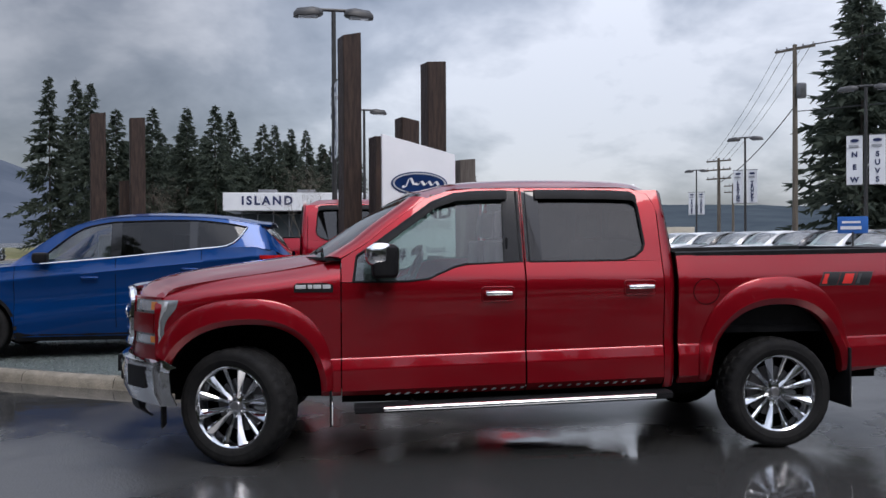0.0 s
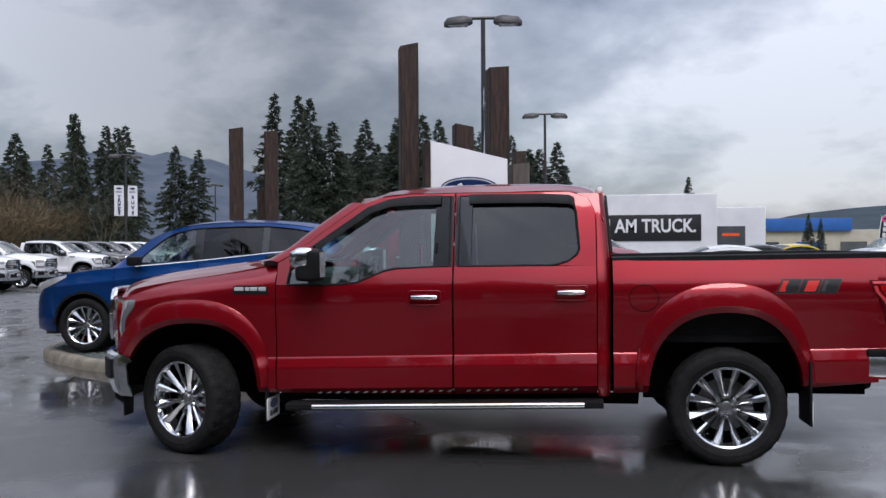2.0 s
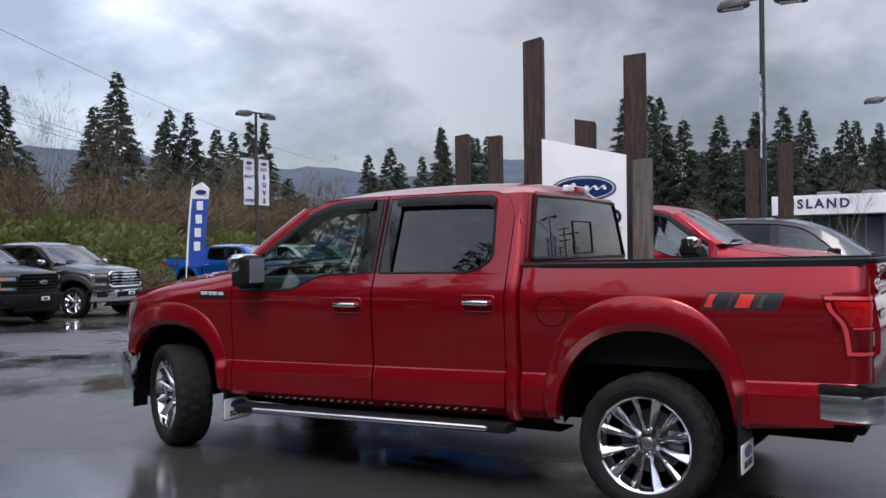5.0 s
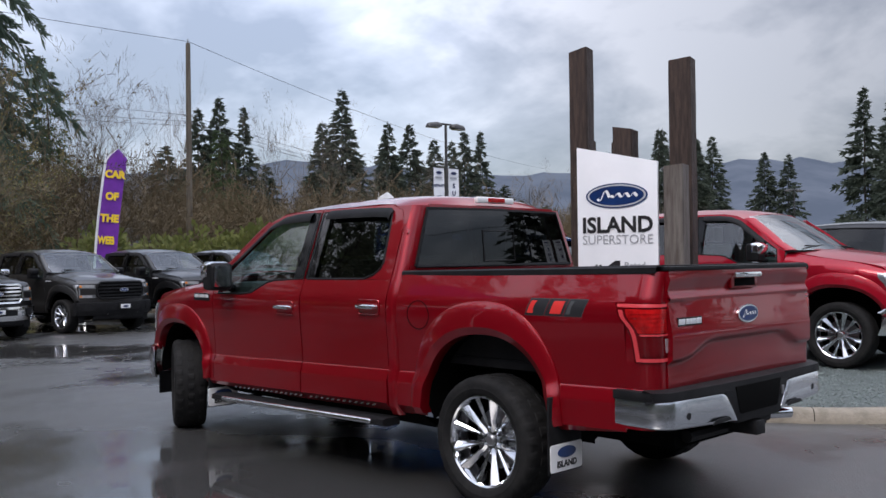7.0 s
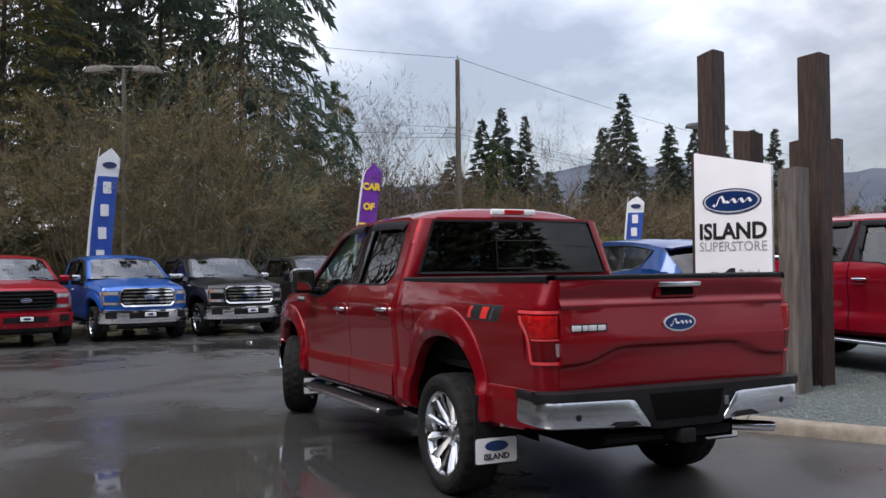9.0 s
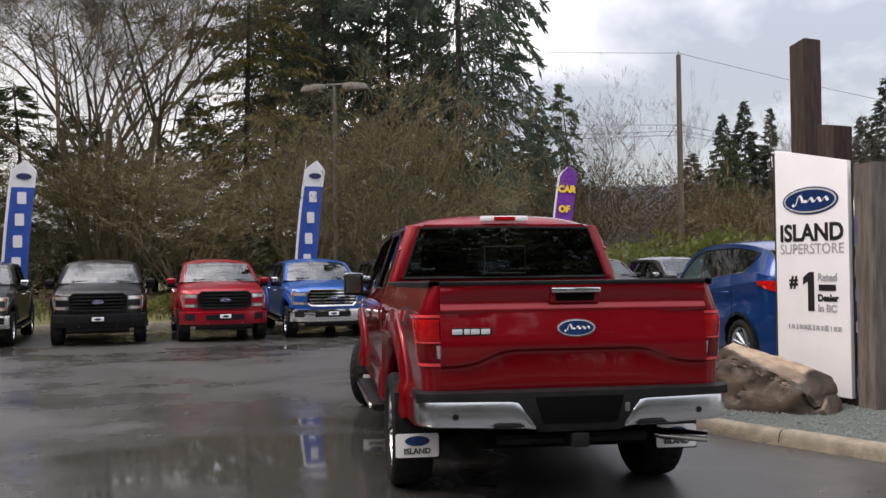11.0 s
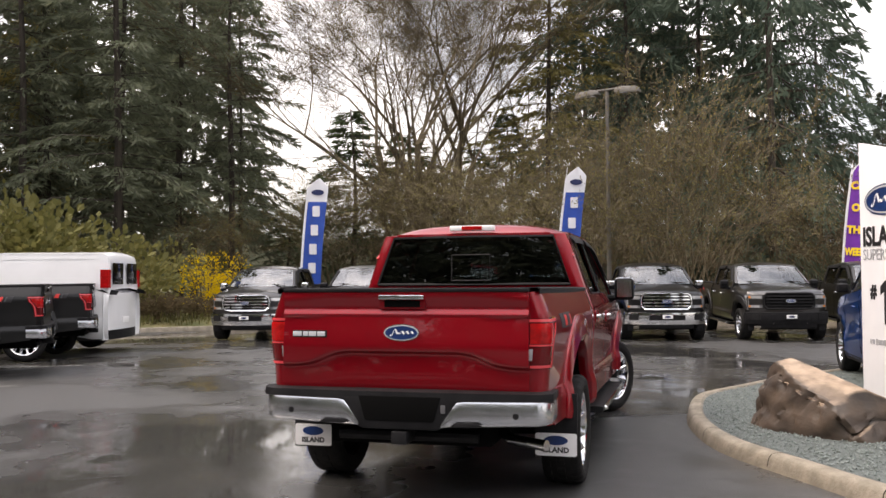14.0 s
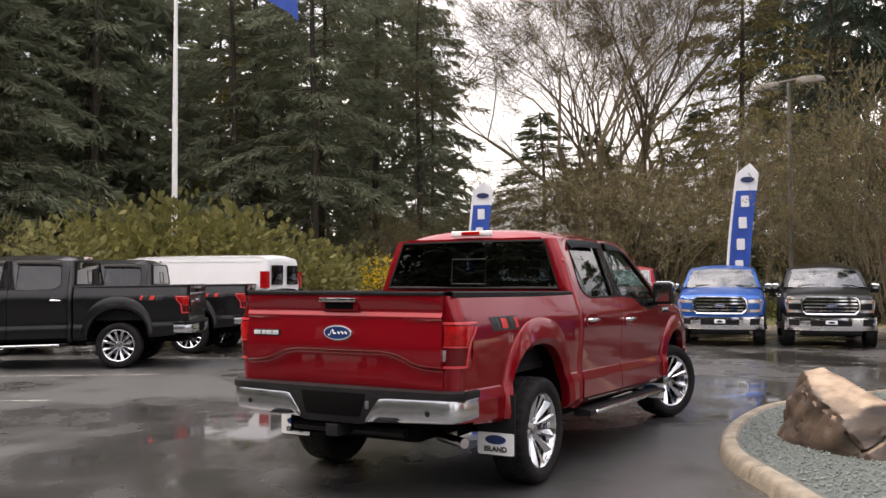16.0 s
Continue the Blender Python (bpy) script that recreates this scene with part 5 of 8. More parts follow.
    for i in range(9):
        u = i / 8
        row = []
        for k in range(13):
            v = -1 + 2 * k / 12
            half = 0.845 + (0.70 - 0.845) * u
            x = (-1.42 + 0.20 * v * v) + ((-0.66 + 0.06 * v * v) - (-1.42 + 0.20 * v * v)) * u
            z = 1.365 + (1.842 - 1.365) * u - 0.035 * v * v * u + 0.02 * math.sin(math.pi * u)
            row.append((x, half * v, z))
        g.append(row)
    bm = bmesh.new()
    sheet(bm, g)
    P("windscreen", bm, WINDSCREEN, "green-tinted windscreen")
    g = []
    m = 10 if COARSE[0] else 24
    for i in range(m + 1):
        x = -0.66 + (1.08 + 0.66) * i / m
        rail, crown = ease(ROOF_RAIL, x), ease(ROOF_CROWN, x)
        row = []
        for k in range(m + 1):
            v = -1 + 2 * k / m
            a = abs(v)
            half = green_y(rail)
            y = half * v * (1 - 0.0 * a)
            z = rail + (crown - rail) * (1 - a**3.6) - 0.012 * a**2
            if a == 1:
                z = rail
            row.append((x + (0.05 * a**2 if x < -0.5 else 0), y, z))
        g.append(row)
    bm = bmesh.new()
    sheet(bm, g, 0.015)
    roof = P("roof", bm, body)
    bm = bmesh.new()
    box(bm, 1.065, 1.105, -0.19, 0.19, 1.862, 1.906, 0.012)
    hb = part("high_brake_lamp", bm, PLAIN_WHITE, roof, "white cargo lamps with a red brake lamp")
    bm = bmesh.new()
    box(bm, 1.10, 1.112, -0.085, 0.085, 1.868, 1.90, 0.004)
    part("brake_lens", bm, LAMP_RED, hb)
    back = lambda z: 1.12 - 0.10 * max(0, z - 1.40) ** 1.3  # noqa: E731
    bm = bmesh.new()
    sheet(bm, [[(back(z) + 0.004, v * (green_y(z) - 0.115), z) for z in (1.84, 1.80, 1.775)] for v in [(-1 + k / 6) for k in range(13)]], 0.02)
    sheet(bm, [[(back(z) + 0.002, v * 0.85, z) for z in (0.9, 1.2, 1.43)] for v in (-1, -0.5, 0, 0.5, 1)], 0.02)
    P("cab_back", bm, body)
    bm = bmesh.new()
    sheet(bm, [[(back(z) + 0.006 + 0.012 * (1 - v * v), v * (green_y(z) - 0.10), z) for z in (1.42, 1.55, 1.7, 1.81)] for v in [(-1 + k / 6) for k in range(13)]])
    rg = P("rear_window", bm, GLASS_DARK, "dark rear window with a sliding middle pane")
    bm = bmesh.new()
    loop = [(-0.165, 1.455), (-0.165, 1.665), (0.155, 1.665), (0.155, 1.455), (-0.165, 1.455)]
    tube(bm, [(back(z) + 0.020, y, z) for y, z in loop], 0.006, 4)
    part("slider_frame", bm, BLACK, rg)
    bm = bmesh.new()
    loop = [(-1, 1.425), (-1, 1.81), (0, 1.815), (1, 1.81), (1, 1.425), (-1, 1.425)]
    tube(bm, [(back(z) + 0.01, v * (green_y(z) - 0.10), z) for v, z in loop], 0.012, 4)
    part("rear_window_seal", bm, BLACK, rg)
    # cabin: dashboard, wheel, floor, headliner
    bm = bmesh.new()
    box(bm, -1.30, -0.78, -0.80, 0.80, 1.0, 1.30, 0.08, 3)
    P("dashboard", bm, CABIN, "dark grey dashboard")
    bm = bmesh.new()
    ring = [(-0.66 + 0.08 * math.sin(a), -0.40 + 0.18 * math.cos(a), 1.22 + 0.17 * math.sin(a)) for a in [k * math.tau / 24 for k in range(25)]]
    tube(bm, ring, 0.016, 6, caps=False)
    tube(bm, [(-0.66, -0.56, 1.22), (-0.68, -0.40, 1.21), (-0.66, -0.24, 1.22)], 0.025, 6)
    tube(bm, [(-0.68, -0.40, 1.21), (-0.86, -0.40, 1.14)], 0.035, 6)
    P("steering_wheel", bm, CABIN, "dark steering wheel")
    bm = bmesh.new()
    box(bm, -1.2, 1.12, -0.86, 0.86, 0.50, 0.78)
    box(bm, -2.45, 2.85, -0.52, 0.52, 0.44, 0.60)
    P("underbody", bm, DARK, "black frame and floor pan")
    bm = bmesh.new()
    sheet(bm, [[(x, y, 1.80) for y in (-0.7, 0, 0.7)] for x in (-0.55, 0.2, 1.0)], 0.01)
    P("headliner", bm, CABIN_TAN, "pale headliner")
    bm = bmesh.new()
    box(bm, -0.60, -0.58, -0.12, 0.12, 1.70, 1.78, 0.01)
    P("rear_view_mirror", bm, BLACK)

    # bed floor, front wall, tailgate
    bm = bmesh.new()
    box(bm, 1.16, 2.93, -0.80, 0.80, 0.82, 0.87)
    box(bm, 1.16, 1.20, -0.80, 0.80, 0.87, 1.372)
    P("bed_floor", bm, BLACK, "black bed liner")

    def gate_x(y, z):
        a = abs(y)
        x = lerp([(0.775, 2.935), (0.82, 2.945), (1.248, 2.955), (1.251, 2.958), (1.258, 2.958), (1.270, 2.950), (1.296, 2.940), (1.33, 2.952), (1.37, 2.968), (1.395, 2.965)], z) + 0.030
        if z < 1.243:
            line = lerp([(0, 1.034), (0.37, 1.034), (0.44, 1.022), (0.58, 0.965), (0.66, 0.95), (0.79, 0.945)], a)
            x += 0.034 * max(0.0, min(1.0, (1.243 - z) / 0.18)) if z > line else 0.034 - 0.030 * max(0.0, min(1.0, (line - z) / 0.022)) + 0.008 * max(0, min(1, (line - 0.03 - z) / 0.12))
        else:
            x += 0.016 * max(0, (a - 0.5) / 0.29) if z < 1.36 else 0.0
        return x

    zs = [0.795, 0.81, 0.83, 0.86, 0.885, 0.905, 0.92, 0.93, 0.94, 0.95, 0.96, 0.97, 0.98, 0.99, 1.0, 1.01, 1.02, 1.03, 1.04, 1.055, 1.08, 1.12, 1.17, 1.21, 1.235, 1.243, 1.251, 1.258, 1.270, 1.283, 1.296, 1.31, 1.33, 1.35, 1.37, 1.385, 1.395]
    if COARSE[0]:
        zs = zs[::2] + zs[-1:]
    n = 14 if COARSE[0] else 44
    g = [[(gate_x(-0.785 + 1.57 * k / n, z), -0.785 + 1.57 * k / n, z) for z in zs] for k in range(n + 1)]
    bm = bmesh.new()
    sheet(bm, g, 0.05)
    gate = P("tailgate", bm, body, sharp=50)
    bm = bmesh.new()
    box(bm, 2.93, 3.005, -0.79, 0.79, 1.394, 1.418, 0.008)
    part("tailgate_cap", bm, BLACK, gate, "black tailgate cap")
    bm = bmesh.new()
    box(bm, 2.974, 2.993, -0.15, 0.15, 1.29, 1.372, 0.006)
    part("handle_pocket", bm, body, gate)
    # thin near-black block: the pocket's shade under the handle, painted in
    bm = bmesh.new()
    box(bm, 2.988, 2.996, -0.115, 0.115, 1.30, 1.345, 0.003)
    part("handle_pocket_recess", bm, DARK, gate)
    bm = bmesh.new()
    box(bm, 2.985, 3.025, -0.147, 0.147, 1.348, 1.378, 0.01)
    part("tailgate_handle", bm, CHROME, gate, "chrome tailgate handle")
    emblem(gate, 0.115, 0.052, pose(gate_x(0, 1.146) + 0.012, 0, 1.146, 0, 0, 90))
    bm = bmesh.new()
    bar_text(bm, pose(gate_x(-0.61, 1.132) + 0.010, -0.607, 1.134, 0, 0, 90), 0.225, 0.030, (1.25, 0.7, 1.1, 1.1), 0.008)
    part("tailgate_badge", bm, TRIM_SILVER, gate, "bright badge of plain blocks")
    bm = bmesh.new()
    box(bm, gate_x(-0.61, 1.132) - 0.01, gate_x(-0.61, 1.132) + 0.005, -0.722, -0.492, 1.112, 1.156, 0.002)
    part("badge_backing", bm, BLACK, gate)
    # rear bumper
    def bump_row(y, zs_, x0):
        return [(x0 + dx, y, z) for dx, z in zs_]
    for s in (-1, 1):
        g = []
        ring = [(0.26 + 0.55 * k / 12, 0.0) for k in range(13)] + [(0.81 + 0.104 * math.sin(radians(15 * k)), 0.104 * (1 - math.cos(radians(15 * k)))) for k in range(1, 7)] + [(0.914, 0.17), (0.914, 0.29)]
        for y, dx in ring:
            x = 3.075 - 0.035 * (y / 0.91) ** 2 - dx
            bot = lerp([(0.26, 0.582), (0.45, 0.588), (0.914, 0.606)], y)
            top = lerp([(0.26, 0.604), (0.335, 0.725), (0.36, 0.750), (0.914, 0.757)], y)
            out = Vector((1, 0)) if dx == 0 else Vector((0, 1)) if dx > 0.103 else Vector((0.104 - dx, y - 0.81)).normalized()
            g.append([(x + out.x * d, s * (y + out.y * d), bot + (top - bot) * u) for u, d in ((0, -0.022), (0.06, -0.006), (0.14, 0), (0.5, 0.001), (0.86, -0.002), (0.94, -0.007), (1, -0.022))])
        bm = bmesh.new()
        sheet(bm, g, 0.012)
        rbump = P("rear_bumper", bm, SATIN_CHROME, "chrome rear bumper half")
        bm = bmesh.new()
        lathe(bm, [(0.0, -0.006), (0.018, -0.006), (0.02, 0.004)], 16, pose(3.072 - 0.022, s * 0.712, 0.664, 0, 0, 90))
        part("parking_sensor", bm, BLACK, rbump, "black parking sensor")
        bm = bmesh.new()
        prism(bm, [(-0.10, -0.012), (0.10, -0.006), (0.07, 0.014), (-0.06, 0.014)], 0.006, pose(3.080, s * 0.42, 0.606, 0, 0, 90), 0.002)
        part("bumper_slot", bm, BLACK, rbump)
    bm = bmesh.new()
    g = []
    for k in range(25):
        y = -0.925 + 1.85 * k / 24
        a = abs(y)
        x = 3.074 - 0.035 * (a / 0.91) ** 2 - (0.05 if a > 0.90 else 0)
        lo = 0.753 if a > 0.37 else 0.735
        g.append([(2.92, y, 0.802), (x - 0.05, y, 0.802), (x - 0.008, y, 0.792), (x - 0.004, y, lo - 0.004), (x - 0.05, y, lo - 0.02)])
    sheet(bm, g, 0.01)
    for s in (-1, 1):
        box(bm, 2.74, 2.98, s * 0.86 if s > 0 else -0.924, s * 0.924 if s > 0 else -0.86, 0.745, 0.795, 0.012)
    P("bumper_step_pad", bm, BLACK, "black bumper step pad")
    bm = bmesh.new()
    prism(bm, [(-0.37, 0.755), (0.37, 0.755), (0.275, 0.585), (0.235, 0.565), (-0.235, 0.565), (-0.275, 0.585)], 0.06, pose(3.068, 0, 0, 0, 0, 90), 0.012)
    bc = P("bumper_centre", bm, BLACK, "black bumper centre with an empty plate recess")
    bm = bmesh.new()
    prism(bm, [(-0.26, 0.765), (0.26, 0.765), (0.22, 0.625), (0.205, 0.615), (-0.205, 0.615), (-0.22, 0.625)], 0.008, pose(3.073, 0, 0, 0, 0, 90), 0.003)
    part("plate_recess", bm, DARK, bc)
    bm = bmesh.new()
    box(bm, 3.070, 3.078, 0.262, 0.290, 0.67, 0.72, 0.003)
    part("trailer_socket", bm, STEEL, bc)
    bm = bmesh.new()
    box(bm, 2.88, 3.08, -0.05, 0.05, 0.475, 0.555, 0.01)
    tube(bm, [(2.88, -0.45, 0.50), (2.88, 0.45, 0.50)], 0.035, 8)
    P("hitch_receiver", bm, BLACK, "black hitch receiver")
    bm = bmesh.new()
    tube(bm, [(2.0, 0.42, 0.52), (2.45, 0.47, 0.50), (2.72, 0.62, 0.47), (2.84, 0.86, 0.462)], 0.034, 12)
    P("exhaust_pipe", bm, BRIGHT, "bright exhaust tip behind the rear wheel")
    bm = bmesh.new()
    lathe(bm, [(0.0, -0.11), (0.2, -0.12), (0.33, -0.10), (0.36, 0.0), (0.33, 0.10), (0.0, 0.11)], 28, pose(2.40, 0, 0.62, 90, 0, 0))
    P("spare_wheel", bm, RUBBER, "spare wheel under the bed")
    bm = bmesh.new()
    tube(bm, [(AXLE, -0.75, 0.41), (AXLE, -0.15, 0.41), (AXLE, 0, 0.41), (AXLE, 0.15, 0.41), (AXLE, 0.75, 0.41)], [0.05, 0.06, 0.15, 0.06, 0.05], 10)
    P("axle", bm, DARK, "dark axle")
    bm = bmesh.new()
    tube(bm, [(AXLE_F, -0.75, 0.41), (AXLE_F, 0.75, 0.41)], 0.05, 8)
    P("axle", bm, DARK, "dark axle")
    # wheels
    for x, s, turn in ((AXLE_F, -1, steer), (AXLE_F, 1, steer), (AXLE, -1, 0), (AXLE, 1, 0)):
        # the front wheels swing about pins that stand inboard of them
        wheel("wheel", pose(x - s * 0.11 * math.sin(radians(turn)), s * (0.745 + 0.11 * math.cos(radians(turn))), TYRE_R + STAND, 0, 0, turn + (0 if s < 0 else 180)), t)
    return t


def repaint(ob, swap):
    """Give a copy its own materials in place of those shared by the meshes."""
    for o in (ob, *ob.children_recursive):
        for k, slot in enumerate(o.material_slots):
            want = swap.get(o.data.materials[k])
            if want:
                slot.link = "OBJECT"
                slot.material = want
    return ob


hero = build_truck(RED, "ruby red crew-cab pickup truck standing on wet asphalt")
hero.matrix_basis = pose(-0.02, -0.012, 0.0)
COARSE[0] = True
stock = build_truck(RED, "pickup truck", steer=0.0, flaps=False)


# ---------------------------------------------------------------- other vehicles


def heading(front, deg, back, z=None):
    """A pose for a vehicle whose nose is at front and which faces deg (0: +x)."""
    f = Vector((math.cos(radians(deg)), math.sin(radians(deg))))
    c = Vector(front) - f * back
    return pose(c.x, c.y, ground_z(c.x) - STAND if z is None else z, 0, 0, deg + 180)


POOL = []


def pickup(m, body, label, grille=None, lamp=None, group="parked pickup trucks"):
    """Another truck of the same make in its own paint; grille: what replaces the bright trim at its nose."""
    t = copy_thing(stock, m) if POOL else stock
    if not POOL:
        POOL.append(t)
        t.matrix_basis = m
    swap = {RED: body}
    repaint(t, swap)
    for o in t.children_recursive:
        base = o.name.split(".")[0]
        if grille and base in ("grille_bar", "grille_surround", "front_bumper", "mirror_cap"):
            if grille == "body":
                repaint_one(o, BLACK if base.startswith("grille") else body)
            else:
                repaint_one(o, grille)
        if base == "wheel" and o.location.x < 0:
            o.rotation_euler = Euler((0, 0, radians(0 if o.location.y < 0 else 180)))
    return tagged(t, label, "pickup truck", group)


def repaint_one(o, material):
    for slot in o.material_slots:
        slot.link = "OBJECT"
        slot.material = material


ROW_TURN = 10.6
for front, body, label, gr in (((-11.75, -8.78), DKGREYP, "dark grey pickup truck with a chrome grille and bumper", None),
                               ((-12.05, -6.05), BLACKP, "black pickup truck with a black grille and bumper", BLACK),
                               ((-12.45, -3.42), RED_B, "bright red pickup truck with a dark grille", "body"),
                               ((-13.0, -1.02), BLUE_B, "bright blue pickup truck with a chrome grille", None),
                               ((-13.45, 1.28), BLACKP, "black pickup truck with a bright chrome grille", None),
                               ((-13.85, 4.05), DKGREYP, "dark grey pickup truck with a black grille", BLACK),
                               ((-14.5, 6.9), BLACKP, "black pickup truck parked at the edge of the woods", BLACK),
                               ((-14.9, 9.6), GREYP, "grey pickup truck with a chrome grille", None)):
    pickup(heading(front, ROW_TURN, 2.80), body, label, gr)
for k, (body, label) in enumerate(((BLUE_B, "bright blue pickup truck parked broadside"), (WHITEP, "white pickup truck in a long row"), (WHITEP, "white pickup truck in a long row"),
                                   (WHITEP, "white pickup truck in a long row"), (GREYP, "grey pickup truck in a long row"), (DKGREYP, "dark grey pickup truck in a long row"),
                                   (WHITEP, "white pickup truck in a long row"), (WHITEP, "white pickup truck in a long row"), (DKGREYP, "dark grey pickup truck in a long row"), (BLACKP, "black pickup truck in a long row"),
                                   (DKGREYP, "dark grey pickup truck in a long row"), (BLACKP, "black pickup truck in a long row"))):
    slot = k + (0.9 if k > 2 else 0)  # an empty bay after the third
    pickup(heading((-18.0 - 0.5 * slot, 20.0 + 3.3 * slot), 8, 2.80), body, label)
pickup(pose(-0.55, 6.42, 0.15, 0, 0, 180), RED_B, "red pickup truck parked on the gravel island", None)
f = Vector((0.57, -0.82)).normalized()
lft = Vector((-f.y, f.x))
for hub, label in (((-2.61, -8.58), "black pickup truck seen from its tail"), ((-5.39, -9.78), "black pickup truck beside a white van")):
    c = Vector(hub) + f * AXLE - lft * 0.93
    pickup(pose(c.x, c.y, ground_z(c.x) - STAND, 0, 0, math.degrees(math.atan2(f.y, f.x)) + 180), BLACKP, label)

GLASS_SIDE = glass("side_tint", (0.10, 0.12, 0.12), base=0.05)
CAR_SUV = dict(front=-2.20, rear=2.20, wb=2.69, r=0.345, low=0.26, arch=0.40, clad=0.235,
               line=[(-2.20, 0.70), (-2.14, 0.84), (-2.0, 0.90), (-1.64, 0.985), (-1.1, 1.05), (-0.65, 1.085), (0.16, 1.15), (1.07, 1.235), (1.6, 1.265), (1.95, 1.22), (2.13, 1.08), (2.20, 0.88)],
               plan=[(-2.20, 0.50), (-2.14, 0.64), (-2.02, 0.75), (-1.8, 0.845), (-1.5, 0.89), (-1.0, 0.905), (0, 0.915), (1.5, 0.905), (1.95, 0.86), (2.1, 0.80), (2.20, 0.72)],
               roof=[(-1.02, 1.12), (-0.81, 1.26), (-0.48, 1.48), (-0.10, 1.615), (0.36, 1.665), (0.88, 1.665), (1.35, 1.635), (1.68, 1.58), (1.80, 1.54), (2.13, 1.19)],
               crease=(0.99, 0.093), glass=(-0.25, 1.76), cuts=(-0.66, 0.10, 0.22, 0.98, 1.07, 1.63), seams=(-0.94, 0.165, 1.12),
               belt=[(-0.70, 1.08), (0.16, 1.15), (1.07, 1.24), (1.36, 1.268), (1.46, 1.30), (1.55, 1.375), (1.63, 1.49)],
               head=[(-0.70, 1.09), (-0.52, 1.27), (-0.23, 1.475), (0.0, 1.535), (0.19, 1.56), (0.98, 1.575), (1.38, 1.54), (1.63, 1.495)])
CAR_SEDAN = dict(front=-2.35, rear=2.35, wb=2.80, r=0.33, low=0.22, arch=0.375,
                 line=[(-2.35, 0.60), (-2.28, 0.72), (-2.0, 0.80), (-1.4, 0.88), (-0.8, 0.93), (0.5, 0.96), (1.3, 0.99), (2.0, 1.0), (2.28, 0.93), (2.35, 0.75)],
                 plan=[(-2.35, 0.62), (-2.25, 0.76), (-2.0, 0.86), (-1.4, 0.91), (0, 0.92), (1.4, 0.91), (2.0, 0.86), (2.25, 0.78), (2.35, 0.66)],
                 roof=[(-1.05, 0.90), (-0.7, 1.10), (-0.25, 1.31), (0.1, 1.39), (0.5, 1.40), (0.95, 1.34), (1.45, 1.14), (1.8, 0.98)],
                 glass=(-0.15, 0.85), cuts=(-0.75, 0.12, 0.18, 0.95, 1.02, 1.25), seams=(-0.85, 0.15, 1.0))
CAR_VAN = dict(front=-2.75, rear=2.75, wb=3.43, r=0.36, low=0.30, arch=0.42,
               line=[(-2.75, 0.80), (-2.7, 0.98), (-2.5, 1.08), (-2.0, 1.14), (-1.6, 1.22), (-1.0, 1.27), (1.5, 1.30), (2.68, 1.30), (2.75, 1.2)],
               plan=[(-2.75, 0.78), (-2.65, 0.90), (-2.3, 0.98), (-1.5, 1.0), (2.5, 1.0), (2.7, 0.98), (2.75, 0.95)],
               roof=[(-1.95, 1.17), (-1.5, 1.55), (-1.15, 1.90), (-0.8, 2.02), (0, 2.06), (2.4, 2.06), (2.64, 2.03), (2.72, 1.85), (2.74, 1.30)],
               glass=(-1.0, 2.5), cuts=(-1.5, -0.75, 2.9, 2.9), seams=(-1.45, -0.68))


